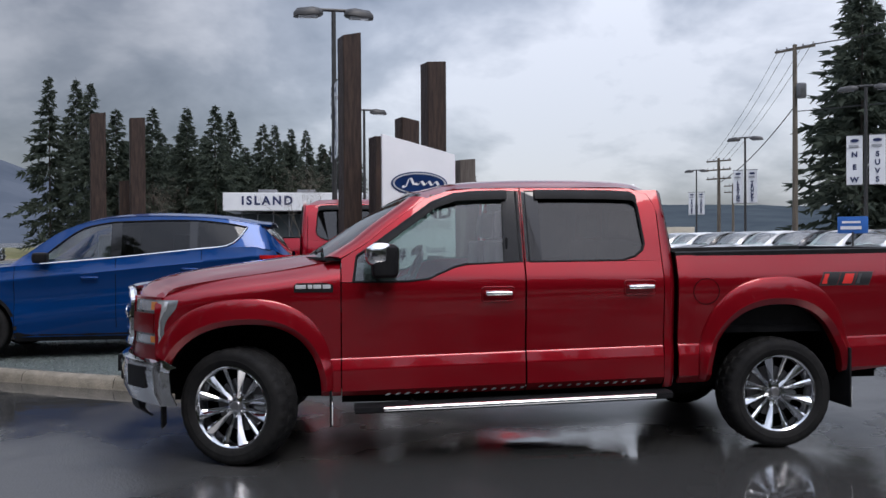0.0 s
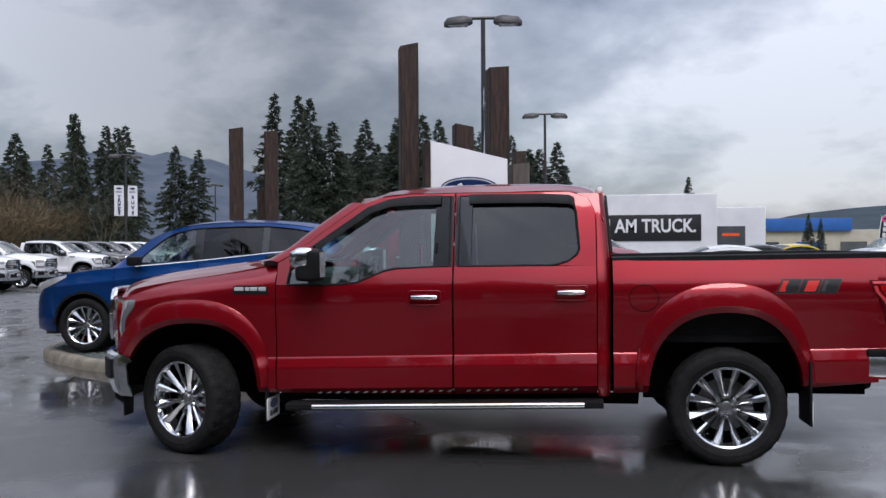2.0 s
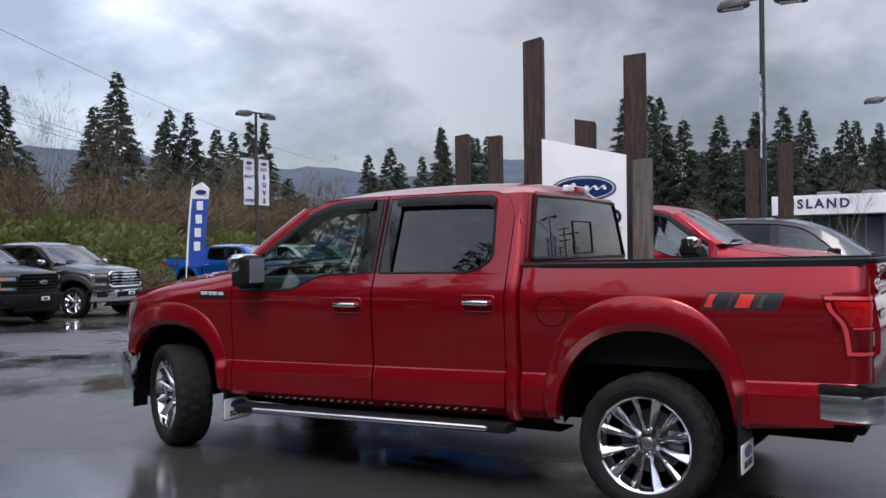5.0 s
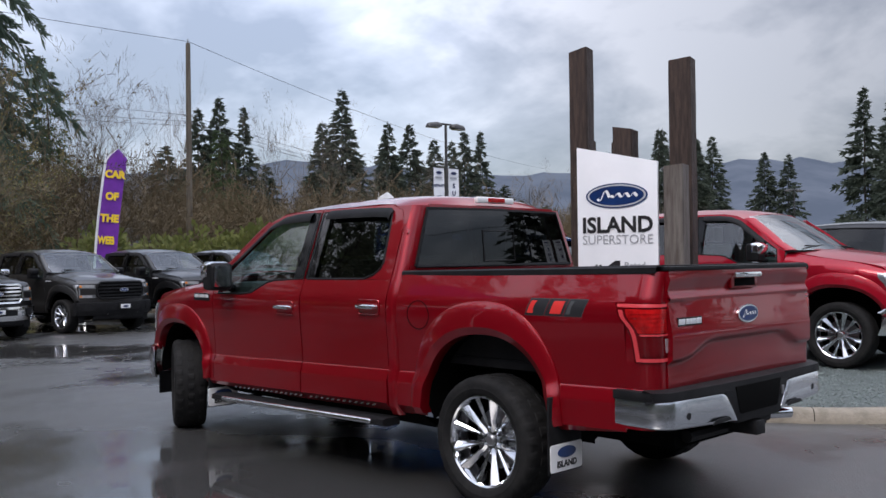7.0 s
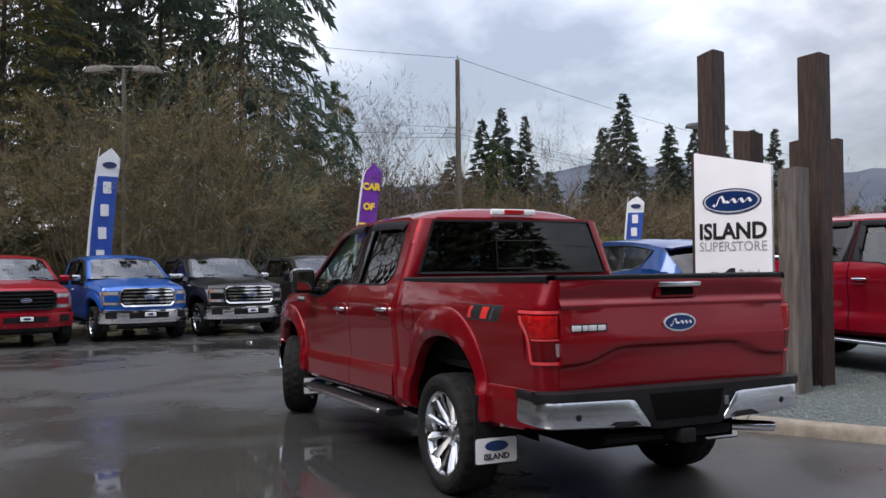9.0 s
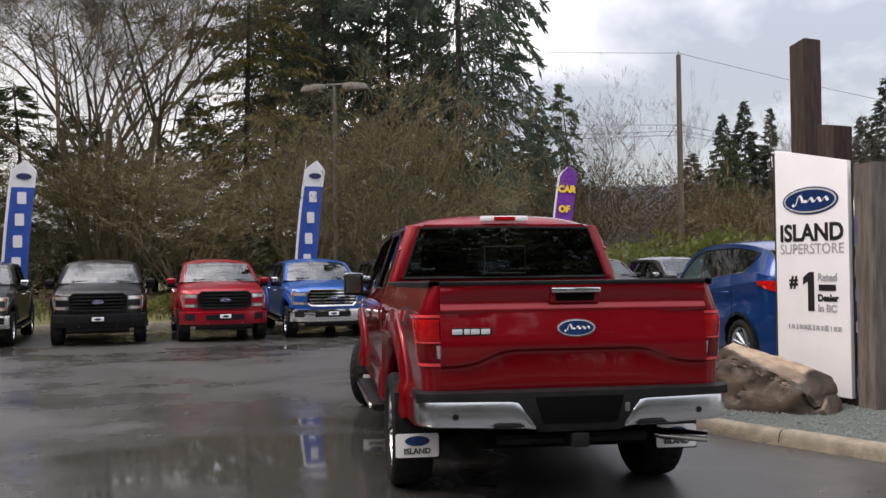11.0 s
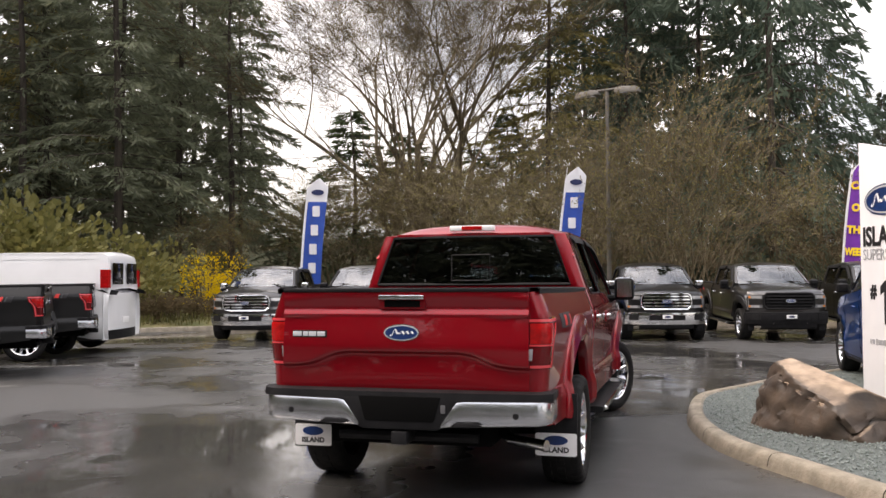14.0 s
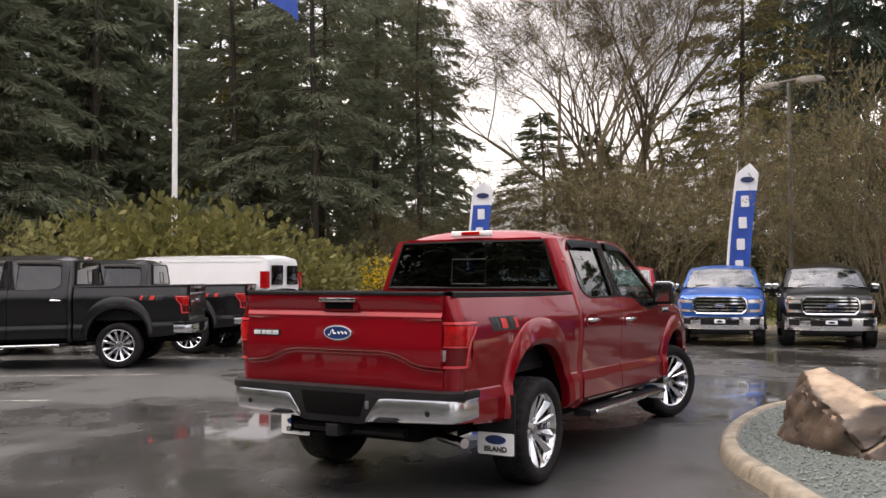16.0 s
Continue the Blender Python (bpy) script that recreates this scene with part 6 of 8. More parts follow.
def build_car(p, body, label, category, cladding=BLACK, name=None):
    t = thing(name or category.replace(" ", "_"), label, category)
    P = lambda nm, bm, m, lab="", par=t, sharp=35: part(nm, bm, m, par, lab, sharp)  # noqa: E731
    hw, zb, zr = (lambda x: ease(p["plan"], x)), (lambda x: ease(p["line"], x)), (lambda x: ease(p["roof"], x))
    x0r, x1r = p["roof"][0][0], p["roof"][-1][0]
    a0, a1 = (-p["wb"] / 2, p["arch"], p["arch"]), (p["wb"] / 2, p["arch"], p["arch"])

    def sy(x, z):
        u = max(0.0, min(1.0, (z - p["low"]) / max(0.1, zb(x) - p["low"])))
        y = hw(x) * lerp([(0, 0.93), (0.12, 0.985), (0.45, 1.0), (0.75, 0.985), (0.92, 0.96), (1.0, 0.925)], u)
        if "crease" in p:
            d = z - (p["crease"][0] + p["crease"][1] * x)
            y = hw(x) * (lerp([(-0.72, 0.925), (-0.62, 0.975), (-0.48, 0.985), (-0.36, 0.988), (-0.30, 0.972), (-0.10, 0.978), (-0.01, 0.998), (0.0, 1.0), (0.02, 0.990), (0.16, 0.955)], d) if abs(x) < 1.9 else y / hw(x))
        for cx in (a0[0], a1[0]):
            d = math.hypot(x - cx, z - p["r"]) - p["arch"]
            if 0 <= d < 0.12:
                y += 0.02 * (1 - d / 0.12)
        return y

    xs = columns(p["front"], p["rear"], 34, (a0, a1))
    for s in (-1, 1):
        g = []
        for x in xs:
            b, t_ = p["low"], zb(x)
            for cx, half, _ in (a0, a1):
                if abs(x - cx) < half:
                    b = max(b, p["r"] + math.sqrt(half**2 - (x - cx) ** 2))
            zs = [b + (t_ - b) * k / 9 for k in range(10)]
            if "crease" in p:
                c0 = p["crease"][0] + p["crease"][1] * x
                zs = [b] + [min(t_, max(b, c0 + d)) for d in (-0.55, -0.48, -0.36, -0.30, -0.2, -0.10, -0.01, 0.0, 0.02)] + [t_]
            row = [(x, s * sy(x, z), z) for z in zs]
            ye = sy(x, t_)
            row += [(x, s * ye * q, t_ + 0.045 * (1 - q**2)) for q in (0.93, 0.75, 0.4, 0.0)]
            g.append(row)
        bm = bmesh.new()
        sheet(bm, g)
        P("body_side", bm, body, par=t)
        for cx, half, _ in (a0, a1):
            bm = bmesh.new()
            gg = []
            for k in range(21):
                a = math.pi * k / 20
                x, z = cx - half * math.cos(a), p["r"] + half * math.sin(a)
                z = max(z, p["low"])
                gg.append([(x - 0.035 * math.cos(a), s * (sy(x, z) + 0.008), z + 0.035 * math.sin(a)), (x, s * (sy(x, z) + 0.012), z), (x, s * (sy(x, z) - 0.06), z), (x, s * 0.5, z)])
            sheet(bm, gg)
            P("wheel_arch_trim", bm, cladding, "black wheel arch trim")
        bm = bmesh.new()
        g = [[(x, s * (sy(x, p["low"]) + dy), z) for dy, z in ((-0.03, p["low"] - 0.05), (0.008, p["low"] + 0.02), (0.006, p["low"] + p.get("clad", 0.13)))] for x in [a0[0] + p["arch"] + (a1[0] - a0[0] - 2 * p["arch"]) * k / 8 for k in range(9)]]
        sheet(bm, g)
        P("sill_cladding", bm, cladding, "black sill cladding")
        # greenhouse side: glass between painted pillars
        xw = [x0r + (x1r - x0r) * k / 40 for k in range(41)]

        def gy(x, u):
            base, top = sy(x, zb(x)) - 0.01, hw(x) * 0.80
            return base + (top - base) * u**1.05

        def gz(x, u):
            return zb(x) - 0.01 + (zr(x) - 0.035 - zb(x) + 0.01) * u
        if "belt" in p:
            belt, head = (lambda x: ease(p["belt"], x)), (lambda x: ease(p["head"], x))
            uz = lambda x, z: max(0.0, min(1.0, (z - gz(x, 0)) / (gz(x, 1) - gz(x, 0))))  # noqa: E731
            at = lambda x, u, off: (x, s * (gy(x, u) + off), gz(x, u))  # noqa: E731
            xa, xb = p["cuts"][0], p["cuts"][-1]
            bm = bmesh.new()
            cols = [x for x in xw if xa < x < xb]
            sheet(bm, [[at(x, uz(x, head(x)) + (1 - uz(x, head(x))) * q, 0.0) for q in (0, 0.5, 1)] for x in [xa] + cols + [xb]])
            sheet(bm, [[at(x, uz(x, belt(x)) * q, 0.0) for q in (0, 0.5, 1)] for x in [1.30 + (xb - 1.30) * k / 8 for k in range(9)]])
            for x_lo, x_hi in ((x0r + 0.01, xa), (xb, x1r)):
                sheet(bm, [[at(x_lo + (x_hi - x_lo) * k / 10, q, 0.0) for q in (0, 0.25, 0.5, 0.75, 1)] for k in range(11)])
            rail = P("roof_rail", bm, body)
            c = p["cuts"]
            for xp, xq in zip(c[0::2], c[1::2]):
                bm = bmesh.new()
                g = []
                for k in range(11):
                    x = xp + (xq - xp) * k / 10
                    u0, u1 = uz(x, belt(x)), uz(x, head(x))
                    g.append([at(x, u0 + (u1 - u0) * q, -0.006) for q in (0, 0.33, 0.67, 1)])
                sheet(bm, g)
                part("window_pane", bm, GLASS_FRONT if xp < 0 else GLASS_SIDE, rail, "lightly tinted window" if xp < 0 else "dark tinted window")
            for xp, xq in zip(c[1::2], c[2::2]):
                bm = bmesh.new()
                sheet(bm, [[at(x, uz(x, belt(x)) + (uz(x, head(x)) - uz(x, belt(x))) * q, -0.002) for q in (0, 0.5, 1)] for x in (xp, (xp + xq) / 2, xq)])
                part("window_pillar", bm, GLOSS_BLACK, rail, "gloss black pillar")
            bm = bmesh.new()
            tube(bm, [at(x, uz(x, belt(x)), 0.006) for x in [xa + (xb - xa) * k / 30 for k in range(31)]], 0.010, 6)
            part("belt_trim", bm, CHROME, rail, "bright belt line kicking up behind the last window")
            bm = bmesh.new()
            tube(bm, [at(x, uz(x, head(x)), 0.003) for x in [xa + (xb - xa) * k / 30 for k in range(31)]], 0.008, 5)
            part("window_seal", bm, BLACK, rail)
        else:
            bm = bmesh.new()
            sheet(bm, [[(x, s * gy(x, u), gz(x, u)) for u in (0, 0.5, 1.0)] for x in xw])
            side_glass = P("side_window", bm, GLASS_SIDE if "van" not in category else body, "tinted side windows")
            bm = bmesh.new()
            sheet(bm, [[(x, s * (gy(x, u) + 0.006), gz(x, u)) for u in (0.84, 0.93, 1.0)] for x in xw])
            sheet(bm, [[(x0r + 0.0 + d, s * (gy(x0r + d, u) + 0.006), gz(x0r + d, u)) for u in (0, 0.5, 1)] for d in (0.0, 0.04, 0.08, 0.12, 0.16)])
            dp = 0.30 if "van" not in category else 0.2
            sheet(bm, [[(x1r - dp * q - 0.16 * q * (1 - u), s * (gy(x1r - dp * q - 0.16 * q * (1 - u), u) + 0.007), gz(x1r - dp * q - 0.16 * q * (1 - u), u)) for u in (0, 0.25, 0.5, 0.75, 1)] for q in [k / 12 for k in range(13)]])
            part("roof_rail", bm, body, side_glass)
            c = p["cuts"]
            for xa, xb in zip(c[1::2], c[2::2]):
                bm = bmesh.new()
                sheet(bm, [[(x, s * (gy(x, u) + 0.005), gz(x, u)) for u in (0, 0.5, 1)] for x in (xa, xb)])
                part("window_pillar", bm, BLACK, side_glass)
            bm = bmesh.new()
            tube(bm, [(x, s * (gy(x, 0) + 0.008), gz(x, 0) + 0.004) for x in xw[4:-3]], 0.009, 5)
            part("belt_trim", bm, CHROME, side_glass, "bright belt line")
        for x in p["seams"]:
            bm = bmesh.new()
            tube(bm, [(x, s * (sy(x, z) + 0.0005), z) for z in [p["low"] + 0.1 + (zb(x) - p["low"] - 0.1) * k / 8 for k in range(9)]], 0.004, 4)
            P("door_seam", bm, DARK)
        for x in p["seams"][:2] if len(p["seams"]) > 2 else p["seams"][:1]:
            xh, zh = x + 0.82, zb(x) - 0.14
            bm = bmesh.new()
            tube(bm, [(xh - 0.09, s * (sy(xh, zh) + 0.004), zh), (xh - 0.06, s * (sy(xh, zh) + 0.03), zh), (xh + 0.06, s * (sy(xh, zh) + 0.03), zh), (xh + 0.09, s * (sy(xh, zh) + 0.004), zh)], 0.014, 6)
            P("door_handle", bm, body)
        xm = p["cuts"][0] + 0.02
        bm = bmesh.new()
        ym = sy(xm, zb(xm))
        box(bm, xm - 0.07, xm + 0.09, min(s * (ym + 0.02), s * (ym + 0.17)), max(s * (ym + 0.02), s * (ym + 0.17)), zb(xm) + 0.01, zb(xm) + 0.13, 0.04, 3)
        P("door_mirror", bm, BLACK, "dark door mirror")
        # lamps
        xf, xe = p["front"], p["rear"]
        bm = bmesh.new()
        if "belt" in p:
            sheet(bm, [[(x, s * (sy(x, z) + 0.008), z) for z in (zb(x) - d, zb(x) - d * 0.5, zb(x) - 0.012)] for x, d in ((-2.12, 0.09), (-2.02, 0.12), (-1.9, 0.11), (-1.75, 0.085), (-1.60, 0.04))], 0.02, (0, 0, 0.7))
        else:
            sheet(bm, [[(x, s * (sy(x, z) + 0.008), z) for z in (zb(x) - 0.19, zb(x) - 0.10, zb(x) - 0.03)] for x in (xf + 0.03, xf + 0.15, xf + 0.30, xf + 0.50)], 0.02, (0, 0, 0.7))
        P("headlamp", bm, LAMP_WHITE, "clear headlamp")
        bm = bmesh.new()
        zt = zb(xe - 0.3) - (0.05 if "belt" in p else 0.0)
        if "van" in category:
            sheet(bm, [[(xe - 0.02 + d, s * (sy(xe - 0.05, 1.2) - e), z) for z in (1.33, 1.5, 1.7)] for d, e in ((-0.14, -0.012), (0.02, -0.01), (0.03, 0.12))], 0.02, (0, 0, 1.2))
        else:
            sheet(bm, [[(x, s * (sy(x, z) + 0.012), z) for z in (zt - 0.15 + 0.10 * max(0, xe - 0.2 - x) / 0.22, zt - 0.08, zt - 0.02)] for x in (xe - 0.42, xe - 0.28, xe - 0.12, xe - 0.04)], 0.02, (0, 0, 0.7))
        P("tail_lamp", bm, LAMP_RED, "red tail lamp")
        for cx in (a0[0], a1[0]):
            w = wheel("wheel", pose(cx, s * (hw(cx) - 0.115), p["r"], 0, 0, 0 if s < 0 else 180) @ Matrix.Diagonal((p["r"] / TYRE_R, 0.88, p["r"] / TYRE_R, 1)), t)
    # roof, windscreen, rear window over the top
    def band(name, xa, xb, m, lab):
        bm = bmesh.new()
        n = 10
        g = []
        for k in range(n + 1):
            x = xa + (xb - xa) * k / n
            h = hw(x) * 0.812
            g.append([(x, h * v, zr(x) - 0.04 * abs(v) ** 3 + 0.012 * (1 - v * v)) for v in [(-1 + i / 7) for i in range(15)]])
        sheet(bm, g)
        P(name, bm, m, lab)
    band("windscreen", x0r, p["glass"][0], WINDSCREEN, "windscreen")
    band("roof", p["glass"][0], p["glass"][1], body, "")
    if "van" in category:
        band("rear_panel", p["glass"][1], x1r, body, "")
    else:
        band("rear_window", p["glass"][1], x1r, GLASS_DARK, "dark rear window")
    if "belt" in p:
        bm = bmesh.new()
        sheet(bm, [[(x, 0.68 * v, zr(1.68) - (x - 1.68) * 0.10 + 0.004 - 0.04 * abs(v) ** 3) for v in [(-1 + i / 6) for i in range(13)]] for x in (1.62, 1.70, 1.80, 1.90)], 0.025, (1.8, 0, 1.2))
        P("roof_spoiler", bm, body)
    bm = bmesh.new()
    box(bm, p["front"] + 0.25, p["rear"] - 0.2, -hw(0) * 0.8, hw(0) * 0.8, p["low"] - 0.04, p["low"] + 0.30)
    box(bm, x0r + 0.3, x1r - 0.25, -hw(0) * 0.62, hw(0) * 0.62, p["low"] + 0.3, zb(0) - 0.12, 0.05)
    for y in (-0.38, 0.38):
        for x in (-0.1, 0.75):
            box(bm, x, x + 0.16, y - 0.22, y + 0.22, zb(0) - 0.3, zb(0) + 0.28, 0.05)
    P("cabin", bm, CABIN, "dark cabin with seats")
    # ends
    for x, s in ((p["front"], -1), (p["rear"], 1)):
        bm = bmesh.new()
        g = [[(x + s * (0.015 - 0.10 * v * v), hw(x) * 1.02 * v, z) for z in (p["low"] - 0.02, p["low"] + 0.1, zb(x) - 0.12, zb(x) - 0.01, zb(x) + 0.03)] for v in [(-1 + i / 5) for i in range(11)]]
        sheet(bm, g, 0.03, (0, 0, 0.6))
        end = P("front_bumper" if s < 0 else "rear_bumper", bm, body)
        bm = bmesh.new()
        g = [[(x + s * (0.035 - 0.10 * v * v), hw(x) * v * 0.9, z) for z in (p["low"] - 0.02, p["low"] + 0.08, p["low"] + 0.17)] for v in [(-1 + i / 4) for i in range(9)]]
        sheet(bm, g, 0.02, (0, 0, 0.6))
        part("lower_valance", bm, cladding, end)
        if s < 0:
            bm = bmesh.new()
            g = [[(x - 0.034 + 0.10 * v * v, hw(x) * v * 0.62, z) for z in (zb(x) - 0.20, zb(x) - 0.12, zb(x) - 0.04)] for v in [(-1 + i / 4) for i in range(9)]]
            sheet(bm, g, 0.02, (0, 0, 0.6))
            part("grille", bm, DARK, end, "dark grille")
        else:
            bm = bmesh.new()
            box(bm, x + 0.0, x + 0.03, -0.18, 0.18, p["low"] + 0.30, p["low"] + 0.42, 0.004)
            part("plate_panel", bm, PLAIN_WHITE, end, "blank pale plate")
    return t


esc = build_car(CAR_SUV, BLUE, "deep blue compact suv parked on the gravel island", "suv", name="compact_suv")
esc.matrix_basis = pose(-3.86, 4.62, 0.155)
suv = copy_thing(esc, pose(0.9, 9.3, 0.16, 0, 0, 180) @ Matrix.Diagonal((1.08, 1.06, 1.07, 1)))
tagged(repaint(suv, {BLUE: GREYP}), "dark grey suv parked behind the red truck", "suv")
cw = build_car(CAR_SEDAN, WHITEP, "white saloon car parked in front of the showroom", "car", name="saloon_car")
cw.matrix_basis = pose(4.9, 13.8, 0.03, 0, 0, 180)
for m, b, lab in ((pose(6.0, 20, 0.03, 0, 0, 180), SILVERP, "silver saloon car in a display row"), (pose(8.4, 27, 0.03, 0, 0, 180), DKGREYP, "dark grey saloon car in a display row"),
                  (pose(11.0, 33, 0.03, 0, 0, 200), YELLOWP, "yellow sports car by the showroom"), (pose(12.6, 40, 0.03, 0, 0, 250), BLACKP, "black coupe with its tail to the car park")):
    tagged(repaint(copy_thing(cw, m), {WHITEP: b}), lab, "car", "display cars")
for k in range(9):
    b = (WHITEP, SILVERP, WHITEP, GREYP, WHITEP, SILVERP, DKGREYP, WHITEP, SILVERP)[k]
    o = copy_thing(esc, pose(19.3 - 0.10 * k, 21.5 + 2.75 * k, 0.03, 0, 0, 12) @ Matrix.Diagonal((1.04, 1.02, 1.08, 1)))
    tagged(repaint(o, {BLUE: b}), {WHITEP: "white suv in a long row", SILVERP: "silver suv in a long row", GREYP: "grey suv in a long row", DKGREYP: "dark grey suv in a long row"}[b], "suv", "row of suvs")
van = build_car(CAR_VAN, WHITEP, "white cargo van with dark rear door windows", "cargo van")
vf = Vector((0.26, -0.965)).normalized()
vc = Vector((-7.42, -9.55)) + vf * 2.72 - Vector((-vf.y, vf.x)) * 0.98
van.matrix_basis = pose(vc.x, vc.y, ground_z(vc.x), 0, 0, math.degrees(math.atan2(vf.y, vf.x)) + 180)
for s in (-1, 1):
    bm = bmesh.new()
    box(bm, 2.745, 2.765, s * 0.12 if s > 0 else -0.70, s * 0.70 if s > 0 else -0.12, 1.40, 1.84, 0.006)
    part("rear_door_window", bm, GLASS_DARK, van, "dark rear door window")
# slanted dashes of bright metal along the sill of the main truck
for s in (-1, 1):
    for k in range(28):
        x = -0.88 + 1.80 * k / 28
        if abs(x - 0.08) < 0.05:
            continue
        bm = bmesh.new()
        prism(bm, [(0, 0), (0.024, 0), (0.042, 0.013), (0.018, 0.013)], 0.004, pose(x, s * side_y(x, 0.50 + 0.027 * x) - 0.002, 0.490 + 0.027 * x))
        part("sill_slot", bm, BRIGHT, hero)


# ---------------------------------------------------------------- lamp posts, flags, poles, buildings
POLE = mat("dark_bronze_paint", (0.035, 0.034, 0.034), 0.45)
WOOD_POLE = mat("pole_wood", (0.15, 0.125, 0.095), 0.8, second=(0.085, 0.07, 0.055), scale=3, stretch=(5, 5, 0.3), bump=0.4, bump_scale=20)
BANNER = mat("banner_white", (0.75, 0.76, 0.78), 0.6, second=(0.68, 0.69, 0.71), scale=2)
FLAG_BLUE = mat("flag_blue", (0.012, 0.075, 0.40), 0.55, second=(0.010, 0.055, 0.30), scale=3)
FLAG_PURPLE = mat("flag_purple", (0.16, 0.02, 0.33), 0.55, second=(0.12, 0.015, 0.26), scale=3)
FLAG_YELLOW = mat("flag_yellow", (0.85, 0.58, 0.03), 0.55)
WHITE_WALL = mat("white_wall_panel", (0.74, 0.75, 0.76), 0.5, second=(0.66, 0.67, 0.69), scale=0.6)
BLUE_WALL = mat("blue_fascia", (0.02, 0.12, 0.42), 0.5, second=(0.016, 0.10, 0.34), scale=0.8)
CREAM_WALL = mat("cream_wall", (0.50, 0.46, 0.37), 0.7, second=(0.42, 0.38, 0.31), scale=0.8)
SHOP_GLASS = mat("shop_glass", (0.05, 0.06, 0.065), 0.06, second=(0.09, 0.10, 0.105), scale=0.5)
ORANGE = mat("cone_orange", (0.85, 0.10, 0.02), 0.5)
CABLE = mat("black_cable", (0.02, 0.02, 0.02), 0.6)


def lamp_post(x, y, turn, label, top=7.7, POLE=POLE, span=1.05, banners=None, base=0.0, across=0):
    t = thing("lamp_post", label, "lamp post", pose(x, y, base, 0, 0, turn), "car park lamp posts")
    bm = bmesh.new()
    tube(bm, [(0, 0, 0), (0, 0, 0.6), (0, 0, top - 0.15)], [0.085, 0.08, 0.06], 10)
    part("pole", bm, POLE, t, "dark steel pole")
    bm = bmesh.new()
    lathe(bm, [(0.0, 0.0), (0.26, 0.0), (0.26, 0.55), (0.22, 0.60), (0.0, 0.60)], 20, pose(0, 0, 0, 90, 0, 0))
    part("footing", bm, CONCRETE, t, "round concrete footing")
    bm = bmesh.new()
    tube(bm, [(-0.35, 0, top - 0.1), (0.35, 0, top - 0.1)], 0.045, 8)
    part("arm", bm, POLE, t)
    for s in (-1, 1):
        bm = bmesh.new()
        xs = (0.28, 0.36, 0.55, span - 0.1, span)
        g = []
        for xx, w, h0, h1 in zip(xs, (0.10, 0.19, 0.21, 0.19, 0.12), (-0.12, -0.15, -0.17, -0.20, -0.20), (-0.04, 0.02, 0.05, 0.0, -0.10)):
            g.append([(s * xx, v * w, top - 0.1 + h) for v, h in ((-1, h0), (-1, (h0 + h1) / 2), (-0.6, h1), (0.6, h1), (1, (h0 + h1) / 2), (1, h0), (-1, h0))])
        sheet(bm, g)
        bm.faces.new([bm.verts.new(p) for p in g[0][:-1]])
        bm.faces.new([bm.verts.new(p) for p in g[-1][:-1]])
        head = part("lamp_head", bm, POLE, t, "flat shoebox lamp head")
        bm = bmesh.new()
        box(bm, min(s * 0.42, s * (span - 0.12)), max(s * 0.42, s * (span - 0.12)), -0.15, 0.15, top - 0.1 - 0.205, top - 0.1 - 0.17, 0.01)
        part("lens", bm, LAMP_WHITE, head, "pale lens")
    if banners:
        for s, words in zip((-1, 1), banners):
            x0 = s * 0.42
            bm = bmesh.new()
            g = [[(x0 + 0.30 * v, 0.012 * math.sin(k * 1.3 + v), 5.62 - 1.98 * k / 6) for v in (-1, -0.3, 0.3, 1)] for k in range(7)]
            sheet(bm, g)
            b = part("banner", bm, BANNER, t, "white banner with dark lettering")
            b.matrix_basis = pose(0, 0, 0, 0, 0, across)
            for z in (5.64, 3.62):
                bm = bmesh.new()
                tube(bm, [(0, 0, z), (s * 0.75, 0, z)], 0.015, 6)
                part("banner_rod", bm, POLE, b)
            for side in (-1, 1):
                q = pose(x0, side * 0.02, 0, 0, 0, 0 if side < 0 else 180)
                bm = bmesh.new()
                oval(bm, 0.17, 0.065, 0.004, q @ pose(0, 0, 5.42), 18)
                part("banner_logo", bm, INK_NAVY, b)
                bm = bmesh.new()
                bar_text(bm, q @ pose(0, 0, 5.20), 0.42, 0.09, (1,), 0.004)
                part("banner_bar", bm, INK_GREY, b)
                n = len(words)
                for k, ch in enumerate(words):
                    zc = 4.85 - 1.02 * k / max(1, n - 1)
                    lettering("banner_letter", ch, 0.29 if len(ch) == 1 else 0.15, INK_NAVY, b, q @ pose(0, 0, zc), 0.004, bold=0.012 if len(ch) == 1 else 0.006, squeeze=1.0 if len(ch) == 1 else 0.95)
    return t


lamp_post(-1.18, 17.2, 4, "dark twin-headed lamp post with banners on the car park", banners=("SUVS", ["QUALITY", "PRE", "OWNED"]), across=92)
lamp_post(0.25, 35.4, 6, "dark twin-headed lamp post before the showroom")
lamp_post(-23.3, 23.2, 85, "dark twin-headed lamp post with two white banners", base=-0.1, banners=(["QUALITY", "PRE", "OWNED"], "SUVS"))
lamp_post(-22.0, -0.75, 70, "weathered twin-headed lamp post at the edge of the woods", top=7.9, base=-0.1, span=1.15, POLE=mat("faded_grey_paint", (0.14, 0.13, 0.115), 0.7, second=(0.10, 0.094, 0.082), scale=4))
lamp_post(20.1, 27.0, -35, "dark twin-headed lamp post with two white banners", banners=("NEW", "SUVS"))
lamp_post(23.6, 45.0, -40, "dark twin-headed lamp post with two white banners", banners=("LEASING", "TRUCKS"))
lamp_post(31.0, 70.0, -40, "distant lamp post with two white banners", banners=("TRUCKS", "TRUCKS"))
lamp_post(-27.0, 48.4, 35, "distant dark lamp post with two white banners", base=-0.1, banners=("TRUCKS", "SUVS"))
lamp_post(-32.3, 77.4, 70, "distant dark lamp post", base=-0.1, top=7.8)


